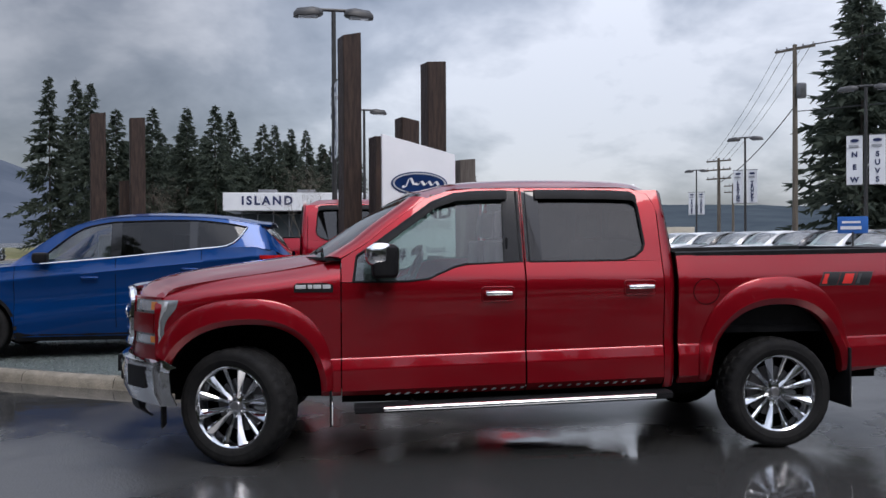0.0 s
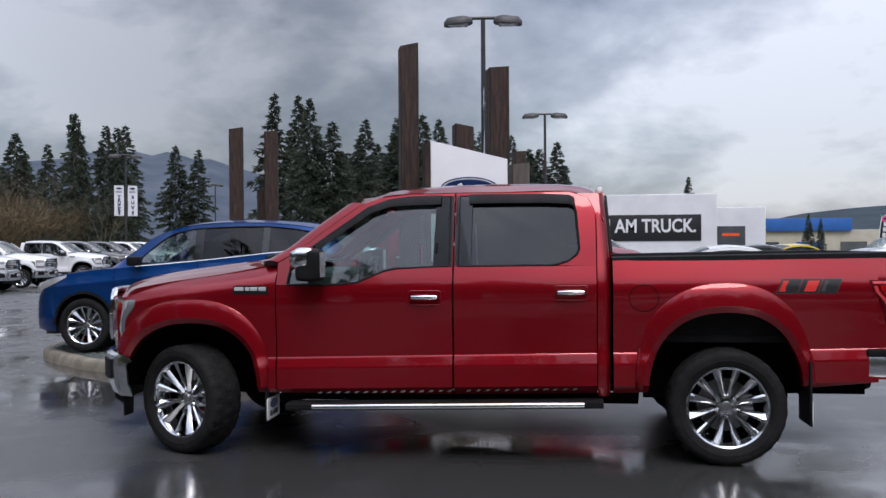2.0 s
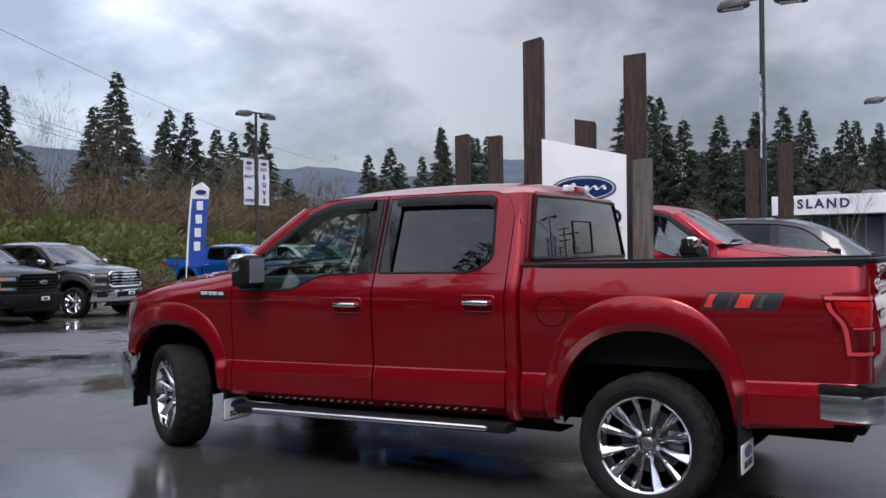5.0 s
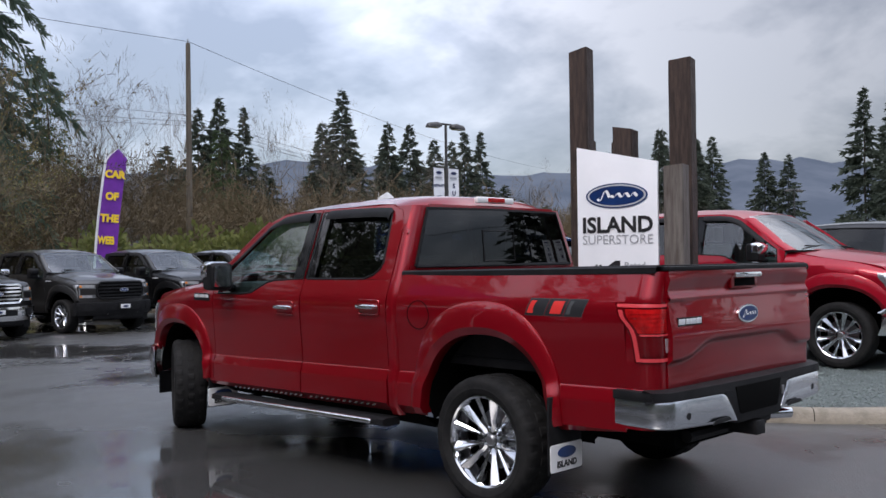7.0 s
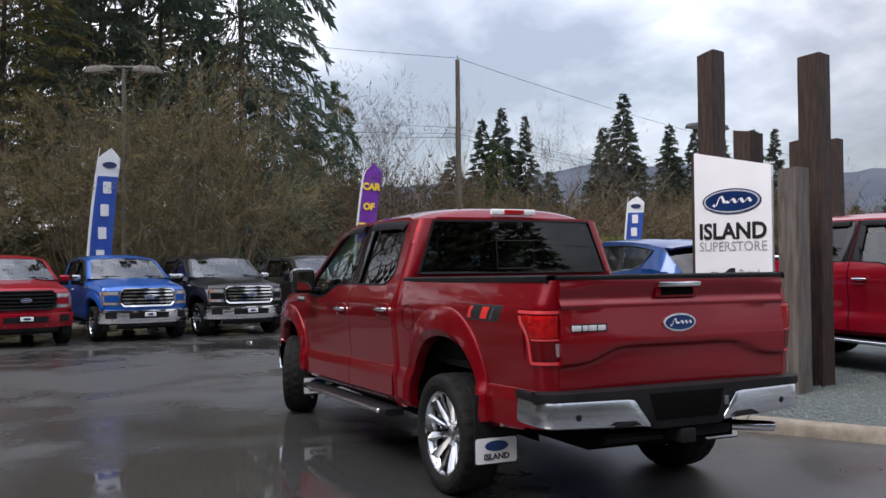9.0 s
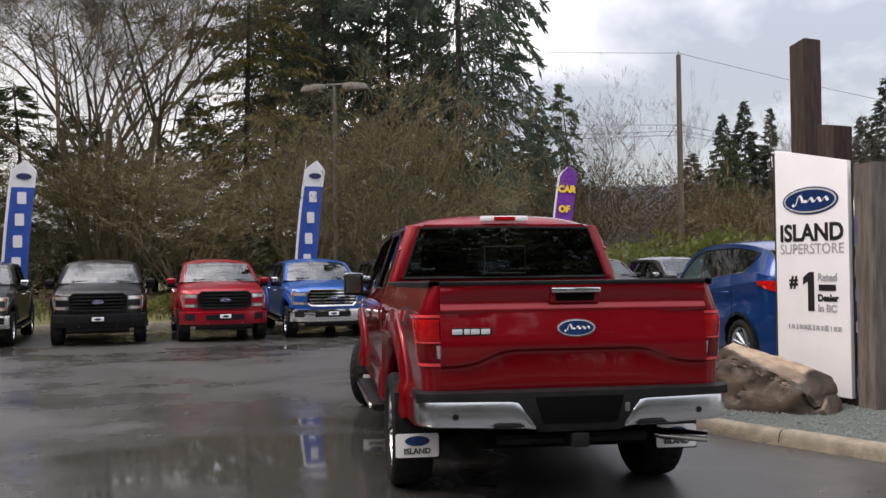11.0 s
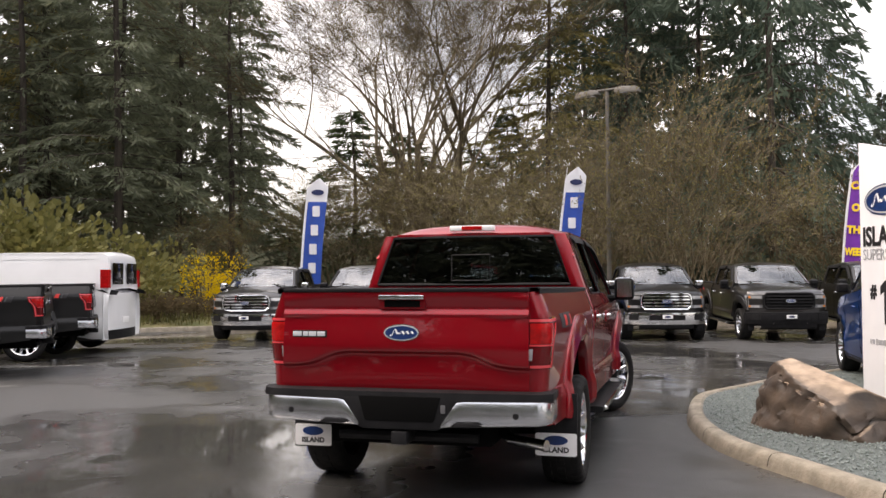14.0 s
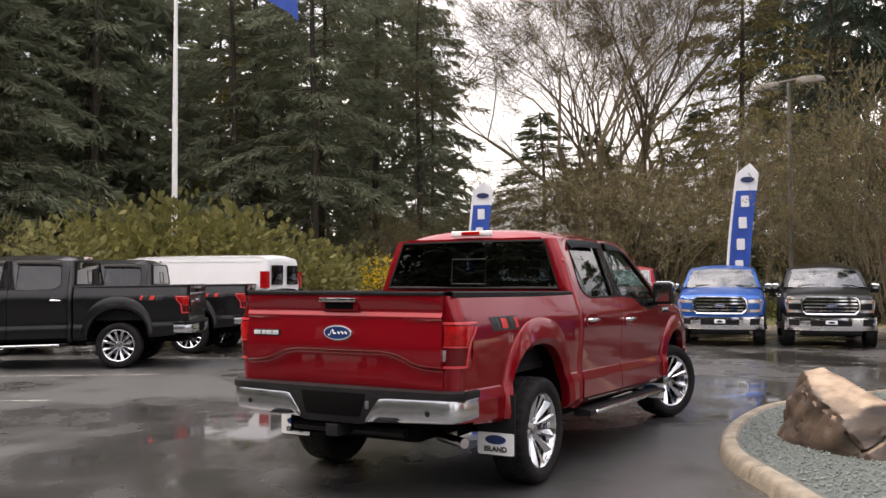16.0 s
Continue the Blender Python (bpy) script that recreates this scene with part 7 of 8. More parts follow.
def feather_flag(x, y, top, lean, turn, field, label, words=None, cap=BANNER):
    """A tall bowed cloth blade on a thin pole, its tip curling over."""
    t = thing("feather_flag", label, "feather flag", pose(x, y, ground_z(x) + (0.1 if x < -19.5 else 0.0), 0, 0, turn), "feather flags")
    h = top + 0.08
    axis = lambda z: lean * (z / h) ** 2  # noqa: E731
    bm = bmesh.new()
    tube(bm, [(axis(z) - 0.32, 0, z) for z in [h * k / 10 for k in range(11)]], [0.022 - 0.0014 * k for k in range(11)], 6)
    part("flag_pole", bm, PLAIN_WHITE, t, "thin white pole")
    low = 1.0
    W = 0.62

    def at(u, v):
        z = low + (h - low) * u
        f = 1.0 if u < 0.925 else 1.0 - 0.94 * ((u - 0.925) / 0.075) ** 1.15
        w = W * f
        return Vector((axis(z) - 0.32 + W * 0.52 * (1 - f) + w * v, 0.05 * math.sin(3.0 * v + 5 * u) * v, z))
    for nm, u0, u1, m_ in (("flag_cloth", 0, 0.80, field), ("flag_top", 0.80, 1.0, cap)):
        bm = bmesh.new()
        n = 24 if nm == "flag_cloth" else 12
        sheet(bm, [[at(u0 + (u1 - u0) * k / n, v / 6) for v in range(7)] for k in range(n + 1)])
        cloth = part(nm, bm, m_, t, sharp=60)
    bm = bmesh.new()
    sheet(bm, [[at(0.995 * k / 24, v) + Vector((0, -0.006, 0)) for v in (-0.02, 0.09)] for k in range(25)])
    sheet(bm, [[at(0.995 * k / 24, v) + Vector((0, 0.006, 0)) for v in (-0.02, 0.09)] for k in range(25)])
    part("sleeve", bm, BANNER, t, "white pole sleeve")
    for side in (-1, 1):
        tw = Matrix.Identity(4) if side < 0 else Matrix.Rotation(math.pi, 4, "Z")
        off = Vector((0, side * 0.03, 0))
        if words:
            for k, wd in enumerate(words):
                p = at(0.80 - 0.17 * k, 0.54) + off
                lettering("flag_word", wd, 0.30, FLAG_YELLOW, t, Matrix.Translation(p) @ tw @ pose(0, 0, 0, 0, 4), 0.004, bold=0.018, squeeze=0.92 if len(wd) < 4 else 0.66)
            bm = bmesh.new()
            p = at(0.14, 0.5) + off
            prism(bm, [(-0.2, 0.0), (-0.1, -0.12), (0.22, 0.2), (0.2, 0.24), (-0.1, -0.02), (-0.17, 0.04)], 0.004, Matrix.Translation(p) @ tw)
            part("flag_tick", bm, BANNER, t, "white tick mark")
        else:
            for k in range(4):
                p = at(0.72 - 0.16 * k, 0.54) + off
                bm = bmesh.new()
                M = Matrix.Translation(p) @ tw
                prism(bm, [(-0.11, -0.14), (-0.09, -0.16), (0.09, -0.16), (0.11, -0.14), (0.11, 0.14), (0.09, 0.16), (-0.09, 0.16), (-0.11, 0.14)], 0.004, M)
                part("flag_block", bm, BANNER, t, "plain white block")
            bm = bmesh.new()
            oval(bm, 0.19, 0.085, 0.004, Matrix.Translation(at(0.88, 0.52) + off) @ tw, 20)
            part("flag_logo", bm, INK_NAVY, t, "plain dark oval")
    return t


feather_flag(-16.95, -9.28, 4.50, 0.30, 108, FLAG_BLUE, "tall blue feather flag with plain white blocks")
feather_flag(-18.6, -1.75, 4.75, 0.40, 104, FLAG_BLUE, "tall blue feather flag leaning over the parked trucks")
feather_flag(-20.6, 6.45, 4.75, 0.42, 70, FLAG_PURPLE, "tall purple feather flag with yellow lettering", ["CAR", "OF", "THE", "WEEK"], cap=FLAG_PURPLE)
feather_flag(-20.6, 17.1, 3.92, 0.25, 50, FLAG_BLUE, "blue feather flag behind a grassy bank")


feather_flag(25.7, 66.0, 3.5, 0.3, -10, INK, "distant black feather flag with a pink tip", cap=mat("flag_pink", (0.75, 0.08, 0.25), 0.5))


def utility_pole(x, y, top, label, arms=1, turn=0, can=False, base=0.0):
    t = thing("utility_pole", label, "utility pole", pose(x, y, base, 0, 0, turn), "utility poles")
    bm = bmesh.new()
    tube(bm, [(0, 0, 0), (0.02, 0, top * 0.5), (0.0, 0.0, top)], [0.17, 0.145, 0.115], 10)
    part("pole", bm, WOOD_POLE, t, "weathered wooden pole")
    for k in range(arms):
        z = top - 0.25 - 0.75 * k
        bm = bmesh.new()
        box(bm, -1.2, 1.2, -0.06, 0.06, z - 0.06, z + 0.06, 0.01)
        part("crossarm", bm, WOOD_POLE, t)
        for xx in (-1.1, -0.5, 0.5, 1.1):
            bm = bmesh.new()
            lathe(bm, [(0.0, 0.0), (0.045, 0.0), (0.05, 0.06), (0.03, 0.10), (0.04, 0.14), (0.0, 0.16)], 8, pose(xx, 0, z + 0.06, 90, 0, 0))
            part("insulator", bm, STEEL, t)
    if not arms:
        bm = bmesh.new()
        tube(bm, [(0, 0, top), (0, 0, top + 0.22)], 0.03, 6)
        part("insulator", bm, STEEL, t)
        for z in (top * 0.71, top * 0.68):
            bm = bmesh.new()
            box(bm, -0.05, 0.05, -0.22, 0.22, z - 0.04, z + 0.04, 0.01)
            part("bracket", bm, STEEL, t)
    if can:
        bm = bmesh.new()
        lathe(bm, [(0.0, -0.4), (0.24, -0.4), (0.26, -0.36), (0.26, 0.36), (0.2, 0.42), (0.0, 0.42)], 14, pose(0.40, 0, top - 2.6, 90, 0, 0))
        part("transformer", bm, STEEL, t, "grey transformer can")
    return t


utility_pole(-34.4, 16.6, 12.1, "tall weathered utility pole before the woods", arms=0)
utility_pole(24.2, 40.2, 12.2, "tall utility pole with crossarm and transformer", 1, -60, True)
utility_pole(31.2, 65.8, 8.3, "distant utility pole with three crossarms", 3, -60)
utility_pole(46.0, 95.0, 8.0, "far utility pole with crossarms", 2, -60)


def wire(a, b, sag, label="thin black overhead cable", r=0.012):
    bm = bmesh.new()
    a, b = Vector(a), Vector(b)
    tube(bm, [a + (b - a) * u - Vector((0, 0, sag * 4 * u * (1 - u))) for u in [k / 16 for k in range(17)]], r, 4)
    return tagged(part("overhead_cable", bm, CABLE), label, "cable", "overhead cables")


for z0, z1, zs in ((12.2, 10.2, 0.5), (8.6, 7.3, 0.35), (8.3, 6.3, 0.45), (8.1, 5.7, 0.4)):
    wire((-34.4, 16.6, z0), (-23.0, -30.0, z1), zs)
    wire((-34.4, 16.6, z0), (-60.0, 75.0, z0 - 0.6), 0.8)
for dx in (-1.0, -0.45, 0.45, 1.0):
    wire((24.2 + dx * 0.5, 40.2 - dx * 0.87, 12.05), (31.2 + dx * 0.5, 65.8 - dx * 0.87, 8.15), 0.4)
    wire((24.2 + dx * 0.5, 40.2 - dx * 0.87, 12.05), (44.0 + dx * 0.5, 6.0 - dx * 0.87, 13.0), 0.5)
wire((24.2, 40.2, 8.8), (31.2, 65.8, 6.2), 0.5, r=0.03)
wire((24.2, 40.2, 8.5), (44, 6, 9.0), 0.5, r=0.03)

t = thing("flagpole", "tall white flagpole at the edge of the woods", "flagpole", pose(-14.85, -20.0, 0.2))
bm = bmesh.new()
tube(bm, [(0, 0, -0.4), (0, 0, 7), (0, 0, 13.2)], [0.11, 0.09, 0.05], 12)
part("pole", bm, PLAIN_WHITE, t, "white tapered pole")
bm = bmesh.new()
sheet(bm, [[(-0.04 - 2.7 * k / 14 + 0.10 * math.sin(k * 0.9), 0.05 + 3.1 * k / 14 + 0.14 * math.sin(k * 0.9 + v), 13.0 - v * 1.35 - 1.05 * (k / 14) ** 5) for v in (0, 0.25, 0.5, 0.75, 1)] for k in range(15)])
part("flag", bm, FLAG_BLUE, t, "large blue flag streaming from its top")

t = thing("traffic_cone", "orange traffic cone on wet asphalt", "traffic cone", pose(-8.7, 6.1, ground_z(-8.7)) @ Matrix.Diagonal((0.52, 0.52, 0.52, 1)))
bm = bmesh.new()
lathe(bm, [(0.0, 0.0), (0.03, 0.0), (0.12, -0.62), (0.125, -0.68), (0.0, -0.68)], 20, pose(0, 0, 0.70, 90, 0, 0) @ Matrix.Diagonal((1, -1, 1, 1)) @ Matrix.Diagonal((1, -1, 1, 1)))
part("cone", bm, ORANGE, t)
bm = bmesh.new()
box(bm, -0.17, 0.17, -0.17, 0.17, 0.0, 0.04, 0.01)
part("base", bm, ORANGE, t)
bm = bmesh.new()
tube(bm, [(0, 0, 0.32), (0, 0, 0.43)], [0.083, 0.066], 20)
part("collar", bm, PLAIN_WHITE, t, "pale reflective collar")


def wall_block(name, x0, x1, y0, y1, z1, m, parent, lab=""):
    bm = bmesh.new()
    box(bm, x0, x1, y0, y1, 0, z1, 0.03, 1)
    return part(name, bm, m, parent, lab)


t = thing("showroom", "low white car showroom with glazed front", "building", pose(0, 58.5, 0))
wall_block("fascia_wall", -9.0, 1.3, 1.5, 18, 3.3, WHITE_WALL, t)
bm = bmesh.new()
box(bm, -9.0, 1.3, 0, 18, 3.65, 4.95, 0.03, 1)
roof_fascia = part("roof_fascia", bm, WHITE_WALL, t, "deep white fascia")
wall_block("entrance_block", 1.3, 12.0, -0.3, 18, 5.0, WHITE_WALL, t)
wall_block("service_block", 11.6, 15.4, 0.2, 16, 4.05, WHITE_WALL, t)
for k in range(9):
    bm = bmesh.new()
    box(bm, -8.9 + 1.13 * k, -8.9 + 1.13 * k + 1.06, 1.40, 1.46, 0.15, 3.45)
    pane = part("window_pane", bm, SHOP_GLASS, t, "dark showroom pane")
    bm = bmesh.new()
    box(bm, -8.9 + 1.13 * k + 1.06, -8.9 + 1.13 * k + 1.13, 1.36, 1.46, 0.0, 3.6, 0.01)
    part("mullion", bm, STEEL, t)
bm = bmesh.new()
box(bm, 4.0, 10.9, -0.36, -0.305, 1.7, 3.55, 0.01)
pn = part("sign_panel", bm, INK, t, "black panel with white lettering")
lettering("panel_word", "I AM TRUCK.", 1.32, BANNER, t, pose(7.45, -0.372, 2.72), 0.02, bold=0.03, squeeze=0.82)
lettering("fascia_word", "ISLAND", 0.85, INK_NAVY, t, pose(-5.9, -0.01, 4.35), 0.03, bold=0.03, spread=1.35)
emblem(t, 0.95, 0.42, pose(2.45, -0.33, 4.1))
bm = bmesh.new()
box(bm, 1.7, 3.2, -0.34, -0.305, 2.7, 3.4, 0.01)
part("small_panel", bm, INK_GREY, t)
bm = bmesh.new()
box(bm, 12.0, 14.0, 0.14, 0.19, 0.1, 2.7)
part("service_door", bm, SHOP_GLASS, t, "dark glazed service door")
bm = bmesh.new()
box(bm, 12.4, 13.6, 0.12, 0.135, 2.0, 2.2)
part("door_stripe", bm, ORANGE, t)
for k in range(3):
    bm = bmesh.new()
    box(bm, -7 + 3 * k, -5.6 + 3 * k, 6, 8, 4.95, 5.5, 0.03)
    part("roof_unit", bm, STEEL, t)
t = thing("store_building", "long low cream store with a blue fascia", "building", pose(30, 104, 0))
wall_block("wall", -6.3, 15, 0, 16, 3.0, CREAM_WALL, t)
bm = bmesh.new()
box(bm, -6.4, 5.2, -0.4, 16, 2.9, 4.4, 0.03)
part("fascia", bm, BLUE_WALL, t, "blue fascia")
for k in range(4):
    bm = bmesh.new()
    box(bm, -6 + 5 * k, -3 + 5 * k, -0.06, -0.01, 0.3, 1.6)
    part("window", bm, BLUE_WALL if k % 2 else SHOP_GLASS, t)
t = thing("notice_sign", "small blue notice sign on a post", "sign", pose(17.2, 23.2, 0, 0, 0, -32))
bm = bmesh.new()
tube(bm, [(0, 0, 0), (0, 0, 1.7)], 0.04, 6)
part("post", bm, POLE, t)
bm = bmesh.new()
box(bm, -0.5, 0.5, -0.02, 0.02, 1.65, 2.25, 0.01)
part("panel", bm, BLUE_WALL, t, "blue panel")
bm = bmesh.new()
bar_text(bm, pose(0, -0.03, 1.85), 0.8, 0.12, (1,))
part("notice_bar", bm, BANNER, t)
bm = bmesh.new()
bar_text(bm, pose(0, -0.03, 2.05), 0.7, 0.08, (1,))
part("notice_bar", bm, BANNER, t)


# ---------------------------------------------------------------- woods, verge, hills


def leafy(name, a, b, rough=0.7, sheen=0.25):
    """Foliage: each spray its own shade between two greens."""
    m = bpy.data.materials.new(name)
    m.use_nodes = True
    nt = m.node_tree
    N, L = nt.nodes.new, nt.links.new
    bs = nt.nodes["Principled BSDF"]
    bs.inputs["Roughness"].default_value = rough
    bs.inputs["Specular IOR Level"].default_value = sheen
    geo, mx, tc, nz, ad = N("ShaderNodeNewGeometry"), N("ShaderNodeMix"), N("ShaderNodeTexCoord"), N("ShaderNodeTexNoise"), N("ShaderNodeMath")
    mx.data_type = "RGBA"
    mx.inputs[6].default_value, mx.inputs[7].default_value = (*a, 1), (*b, 1)
    nz.inputs["Scale"].default_value = 0.6
    L(tc.outputs["Object"], nz.inputs["Vector"])
    ad.operation, ad.inputs[1].default_value = "MULTIPLY_ADD", 0.55
    L(geo.outputs["Random Per Island"], ad.inputs[0])
    sc = N("ShaderNodeMath"); sc.operation, sc.inputs[1].default_value = "MULTIPLY_ADD", 1.0
    sc.inputs[2].default_value = -0.25
    L(nz.outputs["Fac"], sc.inputs[0]); L(sc.outputs[0], ad.inputs[2]); L(ad.outputs[0], mx.inputs[0])
    L(mx.outputs[2], bs.inputs["Base Color"])
    tl, ms = N("ShaderNodeBsdfTranslucent"), N("ShaderNodeMixShader")
    ms.inputs[0].default_value = 0.42
    L(mx.outputs[2], tl.inputs[0]); L(bs.outputs[0], ms.inputs[1]); L(tl.outputs[0], ms.inputs[2])
    L(ms.outputs[0], nt.nodes["Material Output"].inputs[0])
    return m


NEEDLE = leafy("fir_needles", (0.078, 0.098, 0.066), (0.185, 0.200, 0.130))
NEEDLE_DARK = leafy("dark_fir_needles", (0.042, 0.070, 0.053), (0.105, 0.142, 0.100))
NEEDLE_MOSS = leafy("mossy_needles", (0.10, 0.095, 0.036), (0.25, 0.21, 0.075))
NEEDLE_FAR = leafy("far_needles", (0.034, 0.048, 0.038), (0.076, 0.092, 0.066))
BARK = mat("bark", (0.060, 0.047, 0.036), 0.9, second=(0.032, 0.026, 0.02), scale=3, stretch=(4, 4, 0.5), bump=0.6, bump_scale=12)
TWIG = mat("bare_twigs", (0.135, 0.105, 0.060), 0.85, second=(0.080, 0.063, 0.037), scale=1.5)
TWIG_PALE = mat("pale_twigs", (0.14, 0.115, 0.09), 0.85, second=(0.10, 0.085, 0.065), scale=1.5)
BRUSHWOOD = mat("brush_stems", (0.135, 0.094, 0.050), 0.85, second=(0.080, 0.060, 0.032), scale=1.5)
BUD = leafy("buds", (0.09, 0.085, 0.025), (0.22, 0.19, 0.05))
LEAF = leafy("bush_leaves", (0.065, 0.085, 0.024), (0.18, 0.185, 0.055))
LEAF_OLIVE = leafy("olive_leaves", (0.09, 0.095, 0.030), (0.23, 0.21, 0.075))
LEAF_DRY = leafy("dry_brush", (0.070, 0.054, 0.032), (0.135, 0.104, 0.062))
BLOOM = leafy("yellow_bloom", (0.45, 0.30, 0.01), (0.78, 0.58, 0.02))
GRASS = mat("rough_grass", (0.075, 0.085, 0.025), 0.9, second=(0.15, 0.13, 0.055), scale=1.2, bump=0.8, bump_scale=30)
# the haze of distance is mixed into both blue-grey hill colours
HILL = mat("hazy_wooded_hill", (0.045, 0.058, 0.070), 1.0, second=(0.06, 0.074, 0.085), scale=0.02, spec=0.0)
HILL_FAR = mat("hazy_far_hill", (0.068, 0.082, 0.105), 1.0, second=(0.095, 0.11, 0.135), scale=0.006, spec=0.0)


def pydata(name, verts, faces, material, parent=None, smooth=False):
    me = bpy.data.meshes.new(name)
    me.from_pydata(verts, [], faces)
    if smooth:
        me.shade_smooth()
    return link(name, me, material, parent)


def spray(V, F, p, d, side, length, width):
    """One tuft of needles: a bent leaf of two faces."""
    b = len(V)
    m = p + d * length * 0.55
    V += [tuple(p), tuple(m + side * width), tuple(p + d * length), tuple(m - side * width)]
    F.append((b, b + 1, b + 2, b + 3))


def conifer(seed, H, R, boughs, tufts, size, bare=0.08, needle=NEEDLE, droop=0.35, ragged=0.3, label="tall dark green conifer at the wood's edge", slim=0.13):
    rnd = random.Random(seed)
    t = thing("conifer", label, "tree", None, "trees of the woods")
    bm = bmesh.new()
    pts = [(0.15 * math.sin(k * 0.9 + seed) * k / 10, 0.15 * math.cos(k * 0.7 + seed) * k / 10, H * k / 10) for k in range(11)]
    tube(bm, pts, [0.0085 * H * (1 - 0.93 * k / 10) + 0.01 for k in range(11)], 8)
    wood = bmesh.new()
    # boughs in whorls, each a drooping plate of fine hanging sprays
    V, F = [], []
    for i in range(boughs):
        u = (i + rnd.random()) / boughs
        z = H * (bare + (1 - bare) * u**0.92)
        if H > 18.5:
            z = round(z / 0.62) * 0.62 + rnd.uniform(-0.09, 0.09)
        a = rnd.random() * math.tau
        L = R * max(0.02, 1 - (z / H - bare) / (1 - bare)) ** 0.80 * rnd.uniform(1 - ragged, 1 + ragged * 0.6) + 0.15
        if z / H < bare + 0.12:
            L *= rnd.uniform(0.4, 1.0)
        out = Vector((math.cos(a), math.sin(a), 0))
        rise = rnd.uniform(-0.05, 0.18) + 0.35 * u
        k_d = droop * rnd.uniform(0.7, 1.3)
        base = Vector((0.15 * math.sin(z / H * 9 + seed) * z / H, 0.15 * math.cos(z / H * 7 + seed) * z / H, z))
        P = lambda q: base + out * (L * q) + Vector((0, 0, L * (rise * q - k_d * q * q)))  # noqa: E731
        tube(wood, [P(0), P(0.55), P(1)], [0.010 + 0.006 * L, 0.007 + 0.003 * L, 0.004], 3, caps=False)
        n = max(3, int(tufts * (0.25 + L / R)))
        cross = Vector((-out.y, out.x, 0))
        for k in range(n):
            q = 0.05 + 0.99 * rnd.random() ** 0.6
            w = rnd.uniform(-1, 1)
            w = w * abs(w) ** 0.4
            spread_ = L * 0.30 * (1.05 - q * 0.75)
            p = P(q) + cross * (w * spread_) + Vector((0, 0, rnd.uniform(-0.10, 0.03) - 0.18 * abs(w) * spread_))
            d = (out * rnd.uniform(0.25, 0.9) + cross * (w * 0.8 + rnd.uniform(-0.25, 0.25)) + Vector((0, 0, rnd.uniform(-0.85, 0.05)))).normalized()
            sd = d.cross(Vector((rnd.uniform(-1, 1), rnd.uniform(-1, 1), rnd.uniform(-0.4, 0.4)))).normalized()
            s_ = size * rnd.uniform(0.55, 1.4)
            spray(V, F, p, d, sd, s_, s_ * slim)
    part("trunk", bm, BARK, t, "brown trunk")
    part("bough", wood, BARK, t)["kind"] = "stuff"
    c = pydata("crown", V, F, needle, t)
    c["kind"] = "stuff"
    return t


def far_conifer(seed, H, R, boughs, tufts, size, needle, label, ragged=0.3, bare=0.03):
    """A dense pointed conifer: drooping boughs of many short pointed sprays round a narrow heart."""
    rnd = random.Random(seed)
    t = thing("conifer", label, "tree", None, "trees of the woods")
    bm = bmesh.new()
    tube(bm, [(0, 0, H * k / 4) for k in range(5)], [0.0085 * H * (1 - 0.95 * k / 4) + 0.008 for k in range(5)], 6)
    V, F = [], []
    for i in range(boughs):
        u = 1 - ((i + rnd.random()) / boughs) ** 0.72
        z = H * (bare + (0.985 - bare) * (1 - u))
        u = 1 - z / H
        a = rnd.random() * math.tau
        L = (R * min(u * 1.15, 0.25 + u * 0.78) * rnd.uniform(1 - ragged, 1 + ragged * 0.55)) * (1 if u < 0.85 else 0.8) + 0.10
        out = Vector((math.cos(a), math.sin(a), 0))
        cross = Vector((-out.y, out.x, 0))
        rise, fall = 0.30 - 0.45 * u, rnd.uniform(0.10, 0.38)
        for k in range(max(4, int(tufts * (0.3 + 0.9 * L / R)))):
            q = 0.10 + 0.92 * rnd.random() ** 0.7
            w = rnd.uniform(-1, 1) * L * 0.26 * (1.1 - q * 0.85)
            p = Vector((0, 0, z)) + out * (L * q) + cross * w + Vector((0, 0, L * (rise * q - fall * q * q) - 0.15 * abs(w)))
            d = (out * rnd.uniform(0.3, 1.0) + cross * rnd.uniform(-0.6, 0.6) + Vector((0, 0, rnd.uniform(-0.9, 0.25)))).normalized()
            sd = d.cross(Vector((rnd.uniform(-1, 1), rnd.uniform(-1, 1), rnd.uniform(-0.5, 0.5)))).normalized()
            s_ = size * rnd.uniform(0.6, 1.3) * (0.55 + 0.45 * min(1, u * 2.5))
            b = len(V)
            V += [tuple(p + sd * s_ * 0.2), tuple(p - sd * s_ * 0.2), tuple(p + d * s_)]
            F.append((b, b + 1, b + 2))
    part("trunk", bm, BARK, t, "straight dark trunk")
    c = pydata("foliage", V, F, needle, t)
    c["kind"] = "stuff"
    return t


